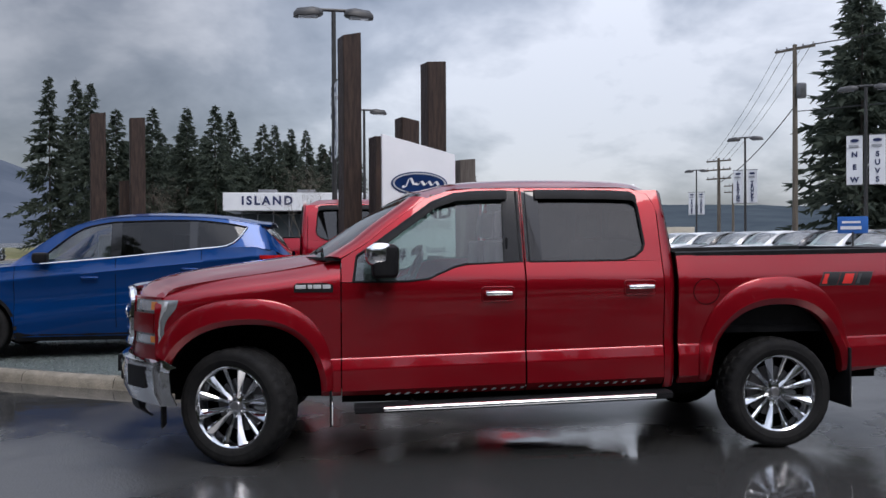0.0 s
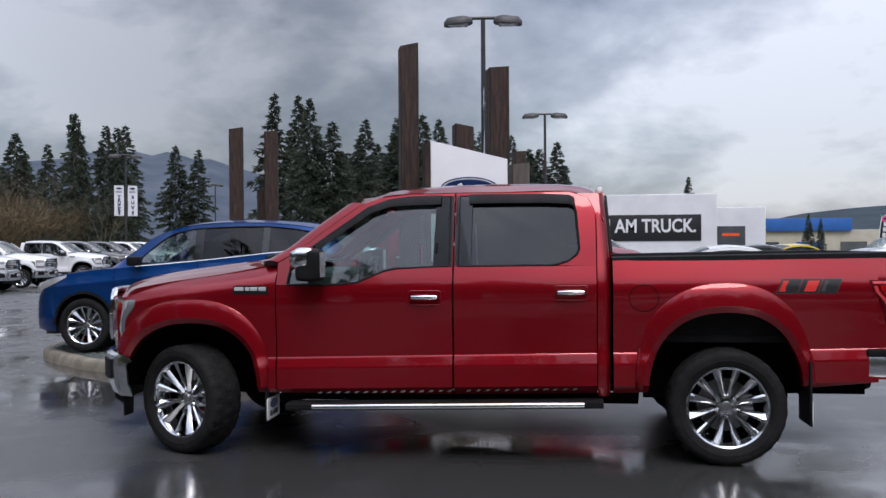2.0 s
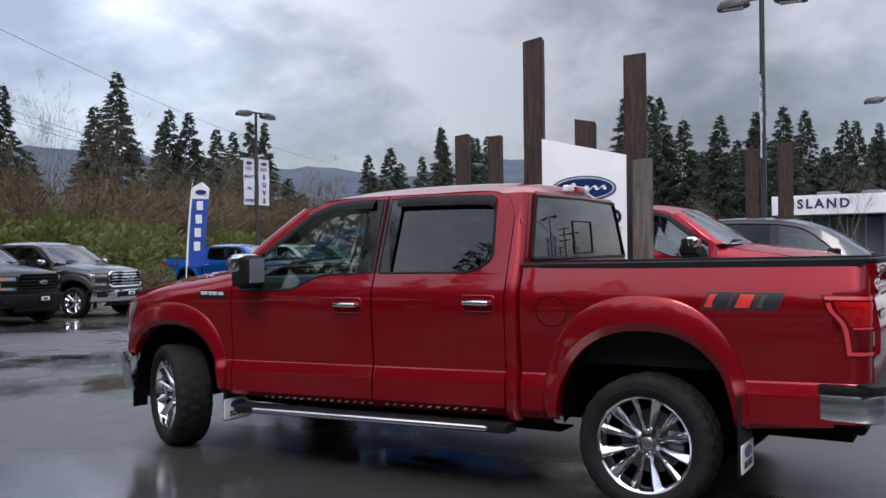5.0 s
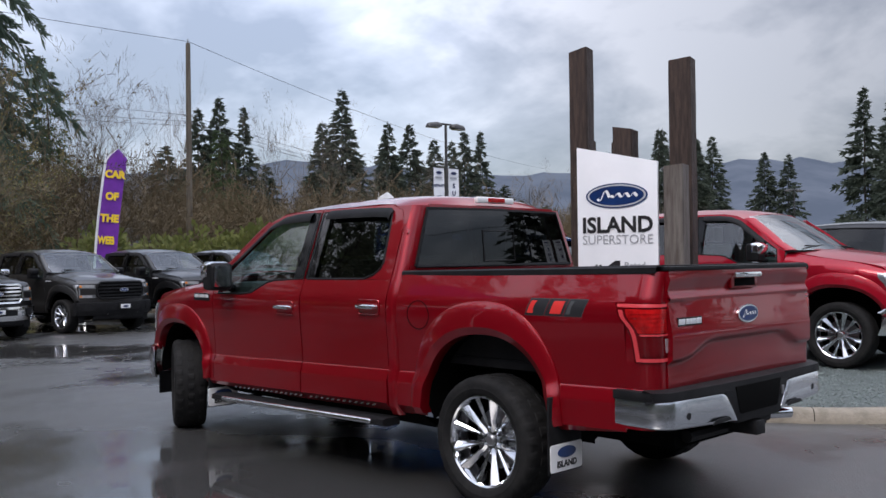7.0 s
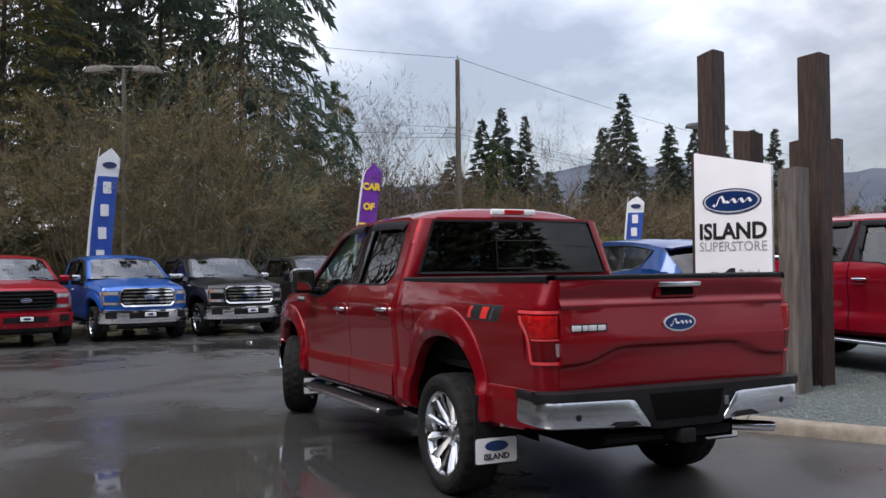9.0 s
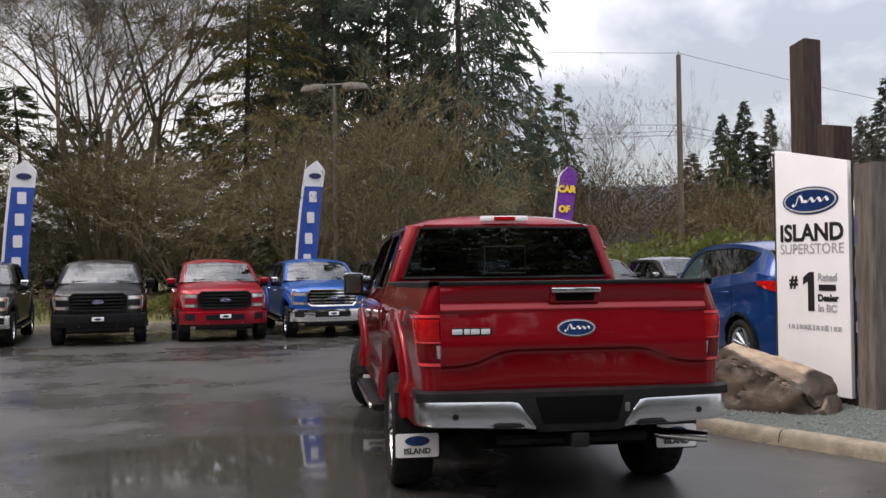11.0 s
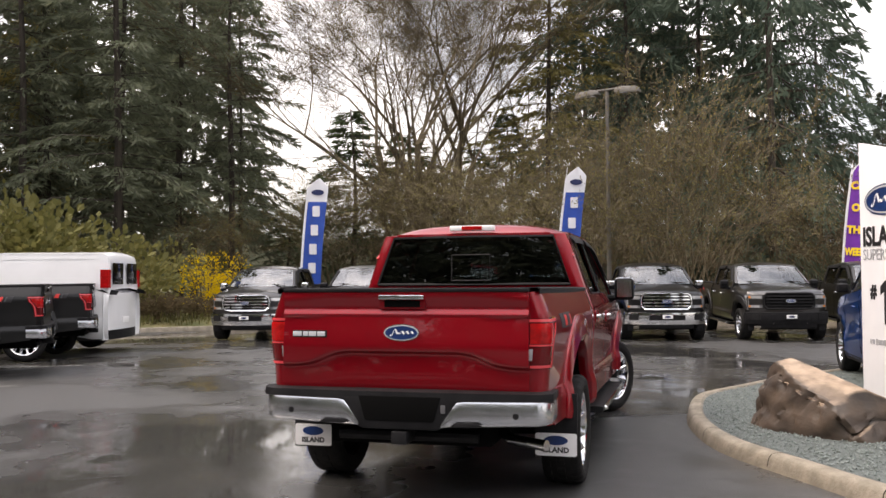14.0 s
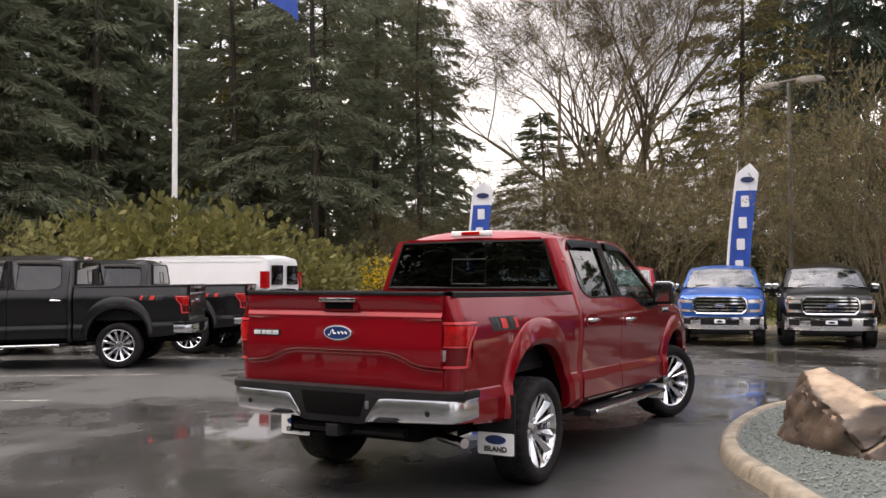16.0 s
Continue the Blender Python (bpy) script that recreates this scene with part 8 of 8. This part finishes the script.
def bare_tree(seed, H, stems, depth, spread_, material=TWIG, buds=0, label="bare broadleaved tree", droop=0.0, thick=1.0, bud_mat=None, twist=0.35, bud_size=0.11, fan=0, twig=0.7):
    rnd = random.Random(seed)
    t = thing("bare_tree", label, "tree", None, "trees of the woods")
    bm = bmesh.new()
    V, F, TV, TF = [], [], [], []
    ends = []

    def grow(p, d, L, r, lev):
        n = 3
        pts, rad = [p], [r]
        q, dd = p.copy(), d.copy()
        for k in range(n):
            dd = (dd + Vector((rnd.uniform(-1, 1), rnd.uniform(-1, 1), rnd.uniform(-0.5, 0.7) + 0.15 - droop)) * (0.09 if lev < 2 else 0.16)).normalized()
            q = q + dd * L / n
            pts.append(q.copy())
            rad.append(r * (1 - 0.35 * (k + 1) / n))
        tube(bm, pts, rad, 5 if lev == 0 else 3, caps=False)
        if lev >= depth - 1:
            for k in range(fan):
                at_ = rnd.randint(1, 3)
                side = Vector((rnd.uniform(-1, 1), rnd.uniform(-1, 1), rnd.uniform(-0.4, 0.9) - droop)).normalized()
                nd = (dd + side * rnd.uniform(0.4, 1.1)).normalized()
                l_ = twig * rnd.uniform(0.5, 1.3)
                spray(TV, TF, pts[at_], nd, nd.orthogonal().normalized(), l_, 0.006 + 0.005 * l_)
                ends.append((pts[at_] + nd * l_, nd))
        if lev >= depth:
            ends.append((q.copy(), dd.copy()))
            return
        kids = rnd.choice((2, 3, 3)) if lev < 2 else rnd.choice((2, 3))
        for k in range(kids):
            at_ = rnd.choice((1, 2, 3, 3)) if k else 3
            side = Vector((rnd.uniform(-1, 1), rnd.uniform(-1, 1), rnd.uniform(-0.25, 0.55) - droop)).normalized()
            nd = (dd * (1.0 - twist * 0.4) + side * rnd.uniform(twist * 0.9, twist * 1.9)).normalized()
            grow(pts[at_], nd, L * rnd.uniform(0.58, 0.84), rad[at_] * rnd.uniform(0.5, 0.72), lev + 1)
    for k in range(stems):
        a = (k + rnd.random() * 0.6) * math.tau / stems
        lean_ = spread_ * rnd.uniform(0.3, 1.0)
        d = Vector((math.cos(a) * lean_, math.sin(a) * lean_, 1)).normalized()
        grow(Vector((math.cos(a) * 0.25 * (stems > 1), math.sin(a) * 0.25 * (stems > 1), -0.1)), d, H * rnd.uniform(0.30, 0.42), 0.012 * H * thick * rnd.uniform(0.7, 1.1), 0)
    part("trunk", bm, material, t, "trunk with bare branches", sharp=60)
    if TV:
        c = pydata("twig", TV, TF, material, t)
        c["kind"] = "stuff"
    for k in range(buds):
        p, d = rnd.choice(ends)
        p = p - d * rnd.uniform(0, 0.5) + Vector((rnd.gauss(0, 0.04), rnd.gauss(0, 0.04), rnd.gauss(0, 0.04)))
        dd = Vector((rnd.uniform(-1, 1), rnd.uniform(-1, 1), rnd.uniform(-0.4, 1))).normalized()
        spray(V, F, p, dd, dd.orthogonal().normalized(), bud_size, bud_size * 0.22)
    if V:
        c = pydata("foliage", V, F, bud_mat or BUD, t)
        c["kind"] = "stuff"
    return t


def bush(seed, w, h, n, size, material, label, twig=True, name="bush"):
    rnd = random.Random(seed)
    t = thing(name, label, "bush", None, "bushes of the verge")
    bm = bmesh.new()
    V, F = [], []
    for k in range(26):
        a, l = rnd.random() * math.tau, rnd.uniform(0.1, 0.5) * w
        tip = Vector((math.cos(a) * l, math.sin(a) * l, h * rnd.uniform(0.5, 1.0)))
        tube(bm, [(math.cos(a) * 0.1, math.sin(a) * 0.1, -0.15), tip * 0.55 + Vector((0, 0, h * 0.1)), tip], [0.022, 0.014, 0.006], 3, caps=False)
    lumps = [(Vector((rnd.uniform(-0.5, 0.5) * w, rnd.uniform(-0.5, 0.5) * w, h * rnd.uniform(0.15, 0.75))), rnd.uniform(0.14, 0.34) * w) for _ in range(14)]
    for k in range(n):
        c, r = rnd.choice(lumps)
        d = Vector((rnd.gauss(0, 1), rnd.gauss(0, 1), rnd.gauss(0.2, 0.8))).normalized()
        p = c + Vector((d.x * r, d.y * r, d.z * r * h / w * 1.2)) * rnd.uniform(0.75, 1.08)
        p.z = max(0.02, p.z)
        d2 = (d + Vector((rnd.uniform(-1, 1), rnd.uniform(-1, 1), rnd.uniform(-0.3, 1.0)))).normalized()
        s_ = size * rnd.uniform(0.6, 1.4)
        spray(V, F, p, d2, d2.orthogonal().normalized(), s_, s_ * 0.3)
    part("stem", bm, TWIG, t, "thin stems")
    c = pydata("foliage", V, F, material, t)
    c["kind"] = "stuff"
    return t


def spread(ob, places):
    """The first place for the thing itself, copies at the rest: (x, y, turn, scale, height scale)."""
    at = [pose(x, y, verge_z(x, y), 0, 0, turn) @ Matrix.Diagonal((s, s, h, 1)) for x, y, turn, s, h in places]
    for m in at[1:]:
        copy_thing(ob, m)
    ob.matrix_basis = at[0]


# verge with its kerb along the wood's edge
EDGE = [(30, -60), (8, -40), (-6.5, -27), (-10.5, -20), (-13.2, -15.6), (-15.7, -12.6), (-18.4, -9.2), (-19.8, -5.2), (-20.6, -1), (-21.0, 4), (-20.6, 9), (-17.8, 11.0), (-16.6, 11.9), (-17.1, 13.4), (-18.1, 14.9),
        (-20.2, 15.6), (-24.6, 17.2), (-26.6, 23), (-29, 30), (-33, 44), (-36, 60), (-38, 72), (-20, 76), (20, 78), (50, 120)]
HEART = Vector((2, 12))


def verge_rows():
    rows, pts = [], []
    for (a, b) in zip(EDGE, EDGE[1:]):
        n = max(2, int((Vector(b) - Vector(a)).length / 2.5))
        pts += [Vector(a) + (Vector(b) - Vector(a)) * k / n for k in range(n)]
    for i, p in enumerate(pts):
        q0, q1 = pts[max(0, i - 3)], pts[min(len(pts) - 1, i + 3)]
        d = (q1 - q0).normalized()
        out = Vector((-d.y, d.x))
        if out.dot(p - HEART) < 0:
            out = -out
        out = (out + (p - HEART).normalized() * 0.8).normalized()
        rows.append((p, out))
    return rows


VROWS = verge_rows()


def verge_z(x, y):
    best = min(VROWS, key=lambda r: (r[0].x - x) ** 2 + (r[0].y - y) ** 2)
    d = (Vector((x, y)) - best[0]).dot(best[1])
    if d < 0:
        return ground_z(x)
    return ground_z(best[0].x) + lerp([(0, 0.12), (3, 0.35), (8, 0.5), (30, 0.7)], d) - 0.05


bm = bmesh.new()
sheet(bm, [[(*(p + o * d), ground_z(p.x) + z) for d, z in ((0, -0.05), (0.02, 0.11), (0.05, 0.14), (0.15, 0.14), (0.17, 0.05))] for p, o in VROWS])
tagged(part("verge_kerb", bm, CONCRETE), "pale concrete kerb along the wooded verge", "kerb", kind="structure")
bm = bmesh.new()
rnd = random.Random(3)
sheet(bm, [[(*(p + o * d), ground_z(p.x) + z + (rnd.uniform(-0.06, 0.06) if d > 1 else 0)) for d, z in ((0.16, 0.10), (1.2, 0.24), (3, 0.35), (5, 0.45), (8, 0.5), (14, 0.6), (30, 0.7), (80, 0.7))] for p, o in VROWS])
tagged(part("grass_verge", bm, GRASS), "rough grass bank at the edge of the woods", "grass", kind="structure")
# blades along the nearer stretch
V, F = [], []
for p, o in VROWS:
    if -30 < p.y < 24 and p.x < 0:
        for k in range(420):
            d = rnd.random() ** 1.6 * 4.5 + 0.2
            q = p + o * d + Vector((rnd.uniform(-1.3, 1.3), rnd.uniform(-1.3, 1.3)))
            if (q - p).dot(o) < 0.2:
                continue
            z = ground_z(p.x) + lerp([(0, 0.10), (1.2, 0.24), (3, 0.35), (5, 0.45)], d) - 0.04
            a = rnd.random() * math.tau
            l = rnd.uniform(0.12, 0.42)
            dd = Vector((math.cos(a) * 0.35, math.sin(a) * 0.35, 1)).normalized()
            spray(V, F, Vector((q.x, q.y, z)), dd, Vector((-math.sin(a), math.cos(a), 0)), l, 0.018)
tagged(pydata("long_grass", V, F, leafy("grass_blades", (0.06, 0.07, 0.02), (0.17, 0.15, 0.06))), "tufts of rough green and straw grass", "grass", kind="stuff")

# near woods
fir_a = conifer(11, 22, 4.8, 150, 150, 0.36, 0.06, ragged=0.45, slim=0.085)
fir_b = conifer(12, 23, 4.4, 135, 135, 0.36, 0.14, ragged=0.55, slim=0.085, label="tall conifer with a bare lower trunk and ragged boughs")
fir_c = conifer(13, 21, 5.8, 180, 150, 0.42, 0.02, NEEDLE_DARK, droop=0.45, ragged=0.22, slim=0.09, label="broad dark green conifer sweeping to the ground")
fir_m = conifer(14, 20, 4.4, 140, 130, 0.36, 0.05, NEEDLE_MOSS, ragged=0.5, slim=0.09, label="conifer with mossy yellow-green boughs")
spread(fir_a, [(-13.8, -28.5, 0, 1, 1), (-22.8, -24.6, 80, 1.0, 1.02), (-32.0, -19.5, 130, 0.62, 0.9), (-3.0, -36, 40, 1, 1)])
spread(fir_b, [(-18.4, -28.4, 10, 1, 1), (-25.4, -25.5, 120, 1.0, 1.0), (-30.5, -22.0, 220, 1.0, 0.98), (-9.0, -32, 15, 1, 1), (-27.5, -17.6, 77, 0.8, 0.80), (-28, -23.5, 250, 1, 1), (-23.3, -20.4, 70, 1.0, 1.0), (-15.5, -33.0, 170, 1.1, 1.05)])
spread(fir_c, [(-34.2, 5.5, 0, 0.98, 1.85), (-38.5, 8.0, 140, 0.72, 0.9), (-39.0, 2.5, 300, 0.9, 1.5), (-36.2, -1.0, 200, 0.85, 1.3), (-41.5, -3.5, 110, 0.9, 1.3)])
spread(fir_m, [(-33.6, -4.4, 0, 1.0, 1.0), (-27.5, -27.5, 90, 0.9, 1.0)])
fir_d = conifer(15, 11.5, 2.5, 120, 90, 0.26, 0.02, leafy("cedar_fronds", (0.035, 0.062, 0.028), (0.085, 0.115, 0.050)), droop=0.6, ragged=0.35, slim=0.12, label="green cedar with drooping fronds")
spread(fir_d, [(-35.6, -14.9, 0, 1.75, 0.86), (-37.0, -12.2, 120, 1.8, 0.74), (-31.6, -16.8, 70, 0.95, 0.38), (-45.0, 13.8, 40, 1.0, 1.08), (-36.5, -6.8, 10, 1.3, 0.82), (-38.5, -9.3, 200, 1.4, 0.68), (-44.0, 24.0, 80, 0.95, 0.80)])
maple = bare_tree(21, 19, 8, 6, 0.42, TWIG, 9000, "large bare maple with many spreading stems", thick=1.05, twist=0.46, fan=7, twig=1.0, bud_size=0.09, droop=0.03)
spread(maple, [(-31.0, -10.0, 0, 1, 1), (-35.5, -10.5, 130, 0.9, 1.0)])
shrub = bare_tree(22, 8.2, 10, 4, 0.8, TWIG, 2600, "mossy bare shrub with tangled twigs", droop=0.08, thick=0.36, bud_mat=NEEDLE_MOSS, twist=0.5, fan=6, twig=0.5, bud_size=0.10)
spread(shrub, [(-25.4, 1.4, 0, 1, 1.0), (-21.6, 0.6, 250, 0.55, 0.62), (-24.4, -5.6, 120, 0.85, 0.72), (-26.5, 4.4, 60, 0.8, 0.7), (-27.5, -8.6, 220, 1.0, 0.85), (-22.5, -15.5, 20, 0.6, 0.55), (-27.5, -12.5, 300, 0.8, 0.75), (-21.5, -1.7, 80, 0.62, 1.0), (-21.7, 2.1, 200, 0.85, 1.1), (-29.2, -10.4, 30, 1.0, 0.9), (-28.0, -6.6, 150, 0.9, 0.85), (-29.5, -2.0, 210, 1.0, 0.9), (-33.0, -9.0, 70, 1.2, 1.0), (-32.5, -13.0, 190, 1.1, 0.85)])
pale = bare_tree(23, 12, 3, 5, 0.20, TWIG_PALE, 0, "slender bare alder with pale stems", thick=0.75, twist=0.34, fan=3, twig=0.5)
spread(pale, [(-42.4, 14.2, 0, 1.0, 0.95), (-46.2, 15.6, 90, 1.0, 1.0), (-48.0, 22.4, 45, 0.5, 1.05), (-44, 27, 10, 0.5, 0.9), (-50, 36, 70, 0.8, 1.0),
               (-46, 46, 160, 0.7, 0.8), (-48, 58, 20, 0.8, 0.75), (-44, 66, 70, 0.8, 0.72), (-39, 68, 250, 0.7, 0.62), (-52, 40, 310, 0.9, 0.8), (-3.0, 50, 0, 0.5, 0.52), (2.0, 52, 80, 0.45, 0.42), (-12.0, 54, 120, 0.4, 0.45)])
brush = bare_tree(24, 6.2, 13, 2, 0.7, BRUSHWOOD, 500, "thicket of thin brown brush stems", thick=0.32, bud_mat=LEAF_DRY, twist=0.5, bud_size=0.14, fan=6, twig=1.05)
places = []
rnd = random.Random(9)
for k in range(46):
    u = k / 45
    p = Vector((-33.0, 8.0)).lerp(Vector((-46, 72)), u) + Vector((rnd.uniform(-6, 3), rnd.uniform(-2, 2)))
    places.append((p.x, p.y, rnd.uniform(0, 360), rnd.uniform(1.0, 1.5), rnd.uniform(0.9, 1.25)))
for x, y in ((-29, -14), (-21, -22), (-17, -24), (-26, -19), (-24, -23), (-30, -6), (-29, -1), (-31, 2.5), (-30, 8), (-12, -27), (-8, -31)):
    places.append((x, y, rnd.uniform(0, 360), 1.0, rnd.uniform(0.5, 0.8)))
for x, y, h in ((-44, 12, 1.5), (-46, 15, 1.7), (-45, 18, 1.6), (-47, 21, 1.6), (-48, 24.5, 1.4), (-49, 28, 1.3), (-42, 10.5, 1.3)):
    places.append((x, y, rnd.uniform(0, 360), 1.5, h))
spread(brush, places)
green = bush(31, 3.2, 2.3, 2600, 0.2, LEAF, "dense green bush on the verge")
olive = bush(34, 3.4, 2.3, 2300, 0.20, LEAF_OLIVE, "loose olive-green bush on the verge")
spread(olive, [(-13.4, -18.9, 0, 1.25, 1.55), (-16.6, -18.4, 70, 1.25, 1.4), (-19.5, -17.8, 140, 1.1, 1.0), (-10.8, -20.9, 200, 1.3, 1.5), (-15.0, -20.2, 260, 1.3, 1.75)])
pl = []
for k in range(15):
    u = k / 14
    p = Vector((-20.6, -11.8)).lerp(Vector((-23.6, 10.0)), u)
    pl.append((p.x - 0.6 + rnd.uniform(-0.5, 0.5), p.y, rnd.uniform(0, 360), rnd.uniform(0.32, 0.5), rnd.uniform(0.22, 0.36)))
for k in range(12):
    p = Vector((-28, 9)).lerp(Vector((-40, 34)), k / 11)
    pl.append((p.x + 4.6, p.y + rnd.uniform(-1, 1), rnd.uniform(0, 360), rnd.uniform(0.8, 1.2), rnd.uniform(0.8, 1.15)))
pl += [(-22.6, 14.3, 40, 1.15, 1.25), (-24.6, 12.8, 160, 1.1, 1.1), (-25.6, 16.0, 250, 0.9, 0.8), (-20.4, 14.9, 20, 0.42, 0.5), (-28.0, 20.0, 10, 1.2, 1.3)]
spread(green, pl)
dry = bush(32, 2.6, 1.5, 2200, 0.2, LEAF_DRY, "low dry brown bush on the verge")
spread(dry, [(-17.0, -13.9, 0, 0.75, 0.55), (-22.5, -3, 50, 0.75, 0.55), (-23, 2, 90, 0.75, 0.55), (-22.6, 6.8, 10, 0.75, 0.5), (-22, -8.5, 70, 0.75, 0.55), (-18.4, 12.9, 30, 0.45, 0.41), (-19.5, 13.8, 110, 0.52, 0.5)])
yellow = bush(33, 2.4, 2.0, 2600, 0.10, BLOOM, "forsythia bush in yellow bloom", name="forsythia")
yellow.matrix_basis = pose(-19.6, -14.3, 0.2)

# far woods round the car park
far_a = far_conifer(41, 17, 3.9, 250, 30, 0.62, NEEDLE_FAR, "dark conifer in the distant wood", ragged=0.28)
far_b = far_conifer(42, 15, 3.3, 210, 28, 0.58, NEEDLE_FAR, "ragged conifer in the distant wood", ragged=0.5, bare=0.06)
pa, pb, pc = [], [], []
named = [(-28.4, 84.1, 17.3), (-26.6, 86.7, 17.5), (-21.4, 80.8, 13.8), (-18.6, 83.5, 14.3), (-15.9, 87, 14.8), (-12.5, 82.4, 14.5), (-9.1, 97.8, 14.5), (-6.1, 101, 14.3), (-2.5, 105, 12.9),
         (35.7, 52.6, 20.6), (34.0, 49.5, 18.7), (38.5, 55, 19), (40, 49, 20), (24.0, 80.0, 4.2), (25.2, 80.5, 3.8)]
named += [(-53.6, 88.9, 16.4), (-50.5, 90.6, 15.2), (-45.6, 98.5, 13.6), (-43.1, 99.5, 13.2), (-58.4, 91.9, 13.3), (-58, 86.3, 12), (19.1, 121.6, 10.3), (-52.6, 44.8, 12.8), (-57.1, 54.5, 12.6), (-51.5, 52.9, 12.7),
         (-55.1, 75.5, 12), (-50.2, 72.8, 12.2), (-45.7, 75.6, 14.4), (-42.4, 77.4, 13.2), (-23.4, 79.8, 16.1), (-16.6, 89.5, 14.4), (-12, 91, 15.1), (-7.5, 93, 13.8), (-4.1, 93.3, 13.3), (-1.1, 98.5, 12.2), (0.9, 98.5, 13),
         (-51.7, 13.5, 12.3), (-60.3, 31.3, 13.5), (-59.7, 32.9, 14.5), (-58.8, 34.6, 13.8), (-59, 42.7, 13.3), (-58.1, 44.2, 16.3), (-63.2, 53.4, 13.6), (-61.6, 55.4, 14.7), (-62.2, 61.9, 13.6), (-56.6, 60.4, 13.9), (-48.4, 91.2, 15.2)]
for k, (x, y, h) in enumerate(named):
    (pa if k % 3 else pb).append((x, y, rnd.uniform(0, 360), rnd.uniform(0.8, 1.05) * (h / 16) ** 0.5 * (1.4 if x > 30 else 0.4 if x > 23.5 else 1), h / (17 if k % 3 else 15)))
for k in range(26):
    u = k / 25
    p = Vector((-24, 88)).lerp(Vector((-2, 104)), u)
    pa.append((p.x + rnd.uniform(-1, 1), p.y + rnd.uniform(0, 8), rnd.uniform(0, 360), 0.95, rnd.uniform(0.55, 0.8)))
for k in range(24):
    p = Vector((-64, 30)).lerp(Vector((-56, 100)), k / 23)
    pb.append((p.x + rnd.uniform(-5, 3), p.y, rnd.uniform(0, 360), 1.1, rnd.uniform(0.45, 0.72)))
for k in range(44):  # added unseen behind the camera, to darken what the paint and glass reflect
    a = radians(-115 + 150 * k / 43)
    d = rnd.uniform(36, 50)
    pc.append((8 + d * math.cos(a), d * math.sin(a), rnd.uniform(0, 360), 1.5, rnd.uniform(0.9, 1.4)))
for k in range(7):  # deep in the wood beyond the van
    a = radians(211 + 22 * k / 6)
    d = 52 + 6 * (k % 3)
    pc.append((8 + d * math.cos(a), 2 + d * math.sin(a), rnd.uniform(0, 360), 1.3, rnd.uniform(1.2, 1.6)))
spread(far_a, pa)
spread(far_b, pb)
pc += [(-16, -36, 9, 1.4, 1.4), (-24, -32, 50, 1.3, 1.4), (-20.5, -31.5, 33, 1.2, 1.3), (-18.6, -34, 77, 1.4, 1.4), (4, -45, 0, 1.3, 1.3), (-12, -36, 140, 1.4, 1.35), (12, -48, 0, 1.3, 1.3), (-43, 0, 40, 1.4, 1.35), (-45, 5, 90, 1.2, 1.2)]
spread(far_conifer(43, 17, 3.9, 170, 20, 0.85, NEEDLE, "dark conifer deep in the wood and unseen behind the view"), pc)


def hills(name, label, az0, az1, dist, tops, material, seed):
    """A ridge far off, its crest wandering between given heights."""
    rows = []
    n = 90
    for k in range(n + 1):
        u = k / n
        a = radians(az0 + (az1 - az0) * u)
        h = ease(tops, u) * (1 + 0.10 * noise.noise(Vector((u * 14, seed, 0))) + 0.05 * noise.noise(Vector((u * 60, seed, 2))))
        rows.append([(dist * (1 + 0.5 * w) * math.cos(a), dist * (1 + 0.5 * w) * math.sin(a), h * w**0.8 - 3) for w in (0, 0.3, 0.6, 0.85, 1.0)] + [(dist * 1.7 * math.cos(a), dist * 1.7 * math.sin(a), h * 0.8)])
    bm = bmesh.new()
    sheet(bm, rows)
    return tagged(part(name, bm, material, sharp=180), label, "hills", kind="structure")


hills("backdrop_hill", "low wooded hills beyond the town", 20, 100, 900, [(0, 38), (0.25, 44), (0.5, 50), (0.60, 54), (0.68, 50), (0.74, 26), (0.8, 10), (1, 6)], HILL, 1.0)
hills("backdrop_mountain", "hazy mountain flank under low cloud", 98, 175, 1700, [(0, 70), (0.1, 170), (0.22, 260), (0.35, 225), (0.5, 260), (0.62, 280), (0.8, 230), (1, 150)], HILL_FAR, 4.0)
# plain ridge closing gaps between trees; deep-wood shade is put into its colour
FAR_WOOD = mat("shaded_far_wood", (0.022, 0.026, 0.018), 1.0, second=(0.050, 0.050, 0.034), scale=0.35, bump=0.5, bump_scale=1.5, spec=0.0)
hills("backdrop_wood", "wood backdrop behind the nearer trees, shade in its dark colour", 168, 300, 62, [(0, 6), (0.25, 8), (0.5, 8.5), (0.75, 9.5), (1, 9)], FAR_WOOD, 7.0)
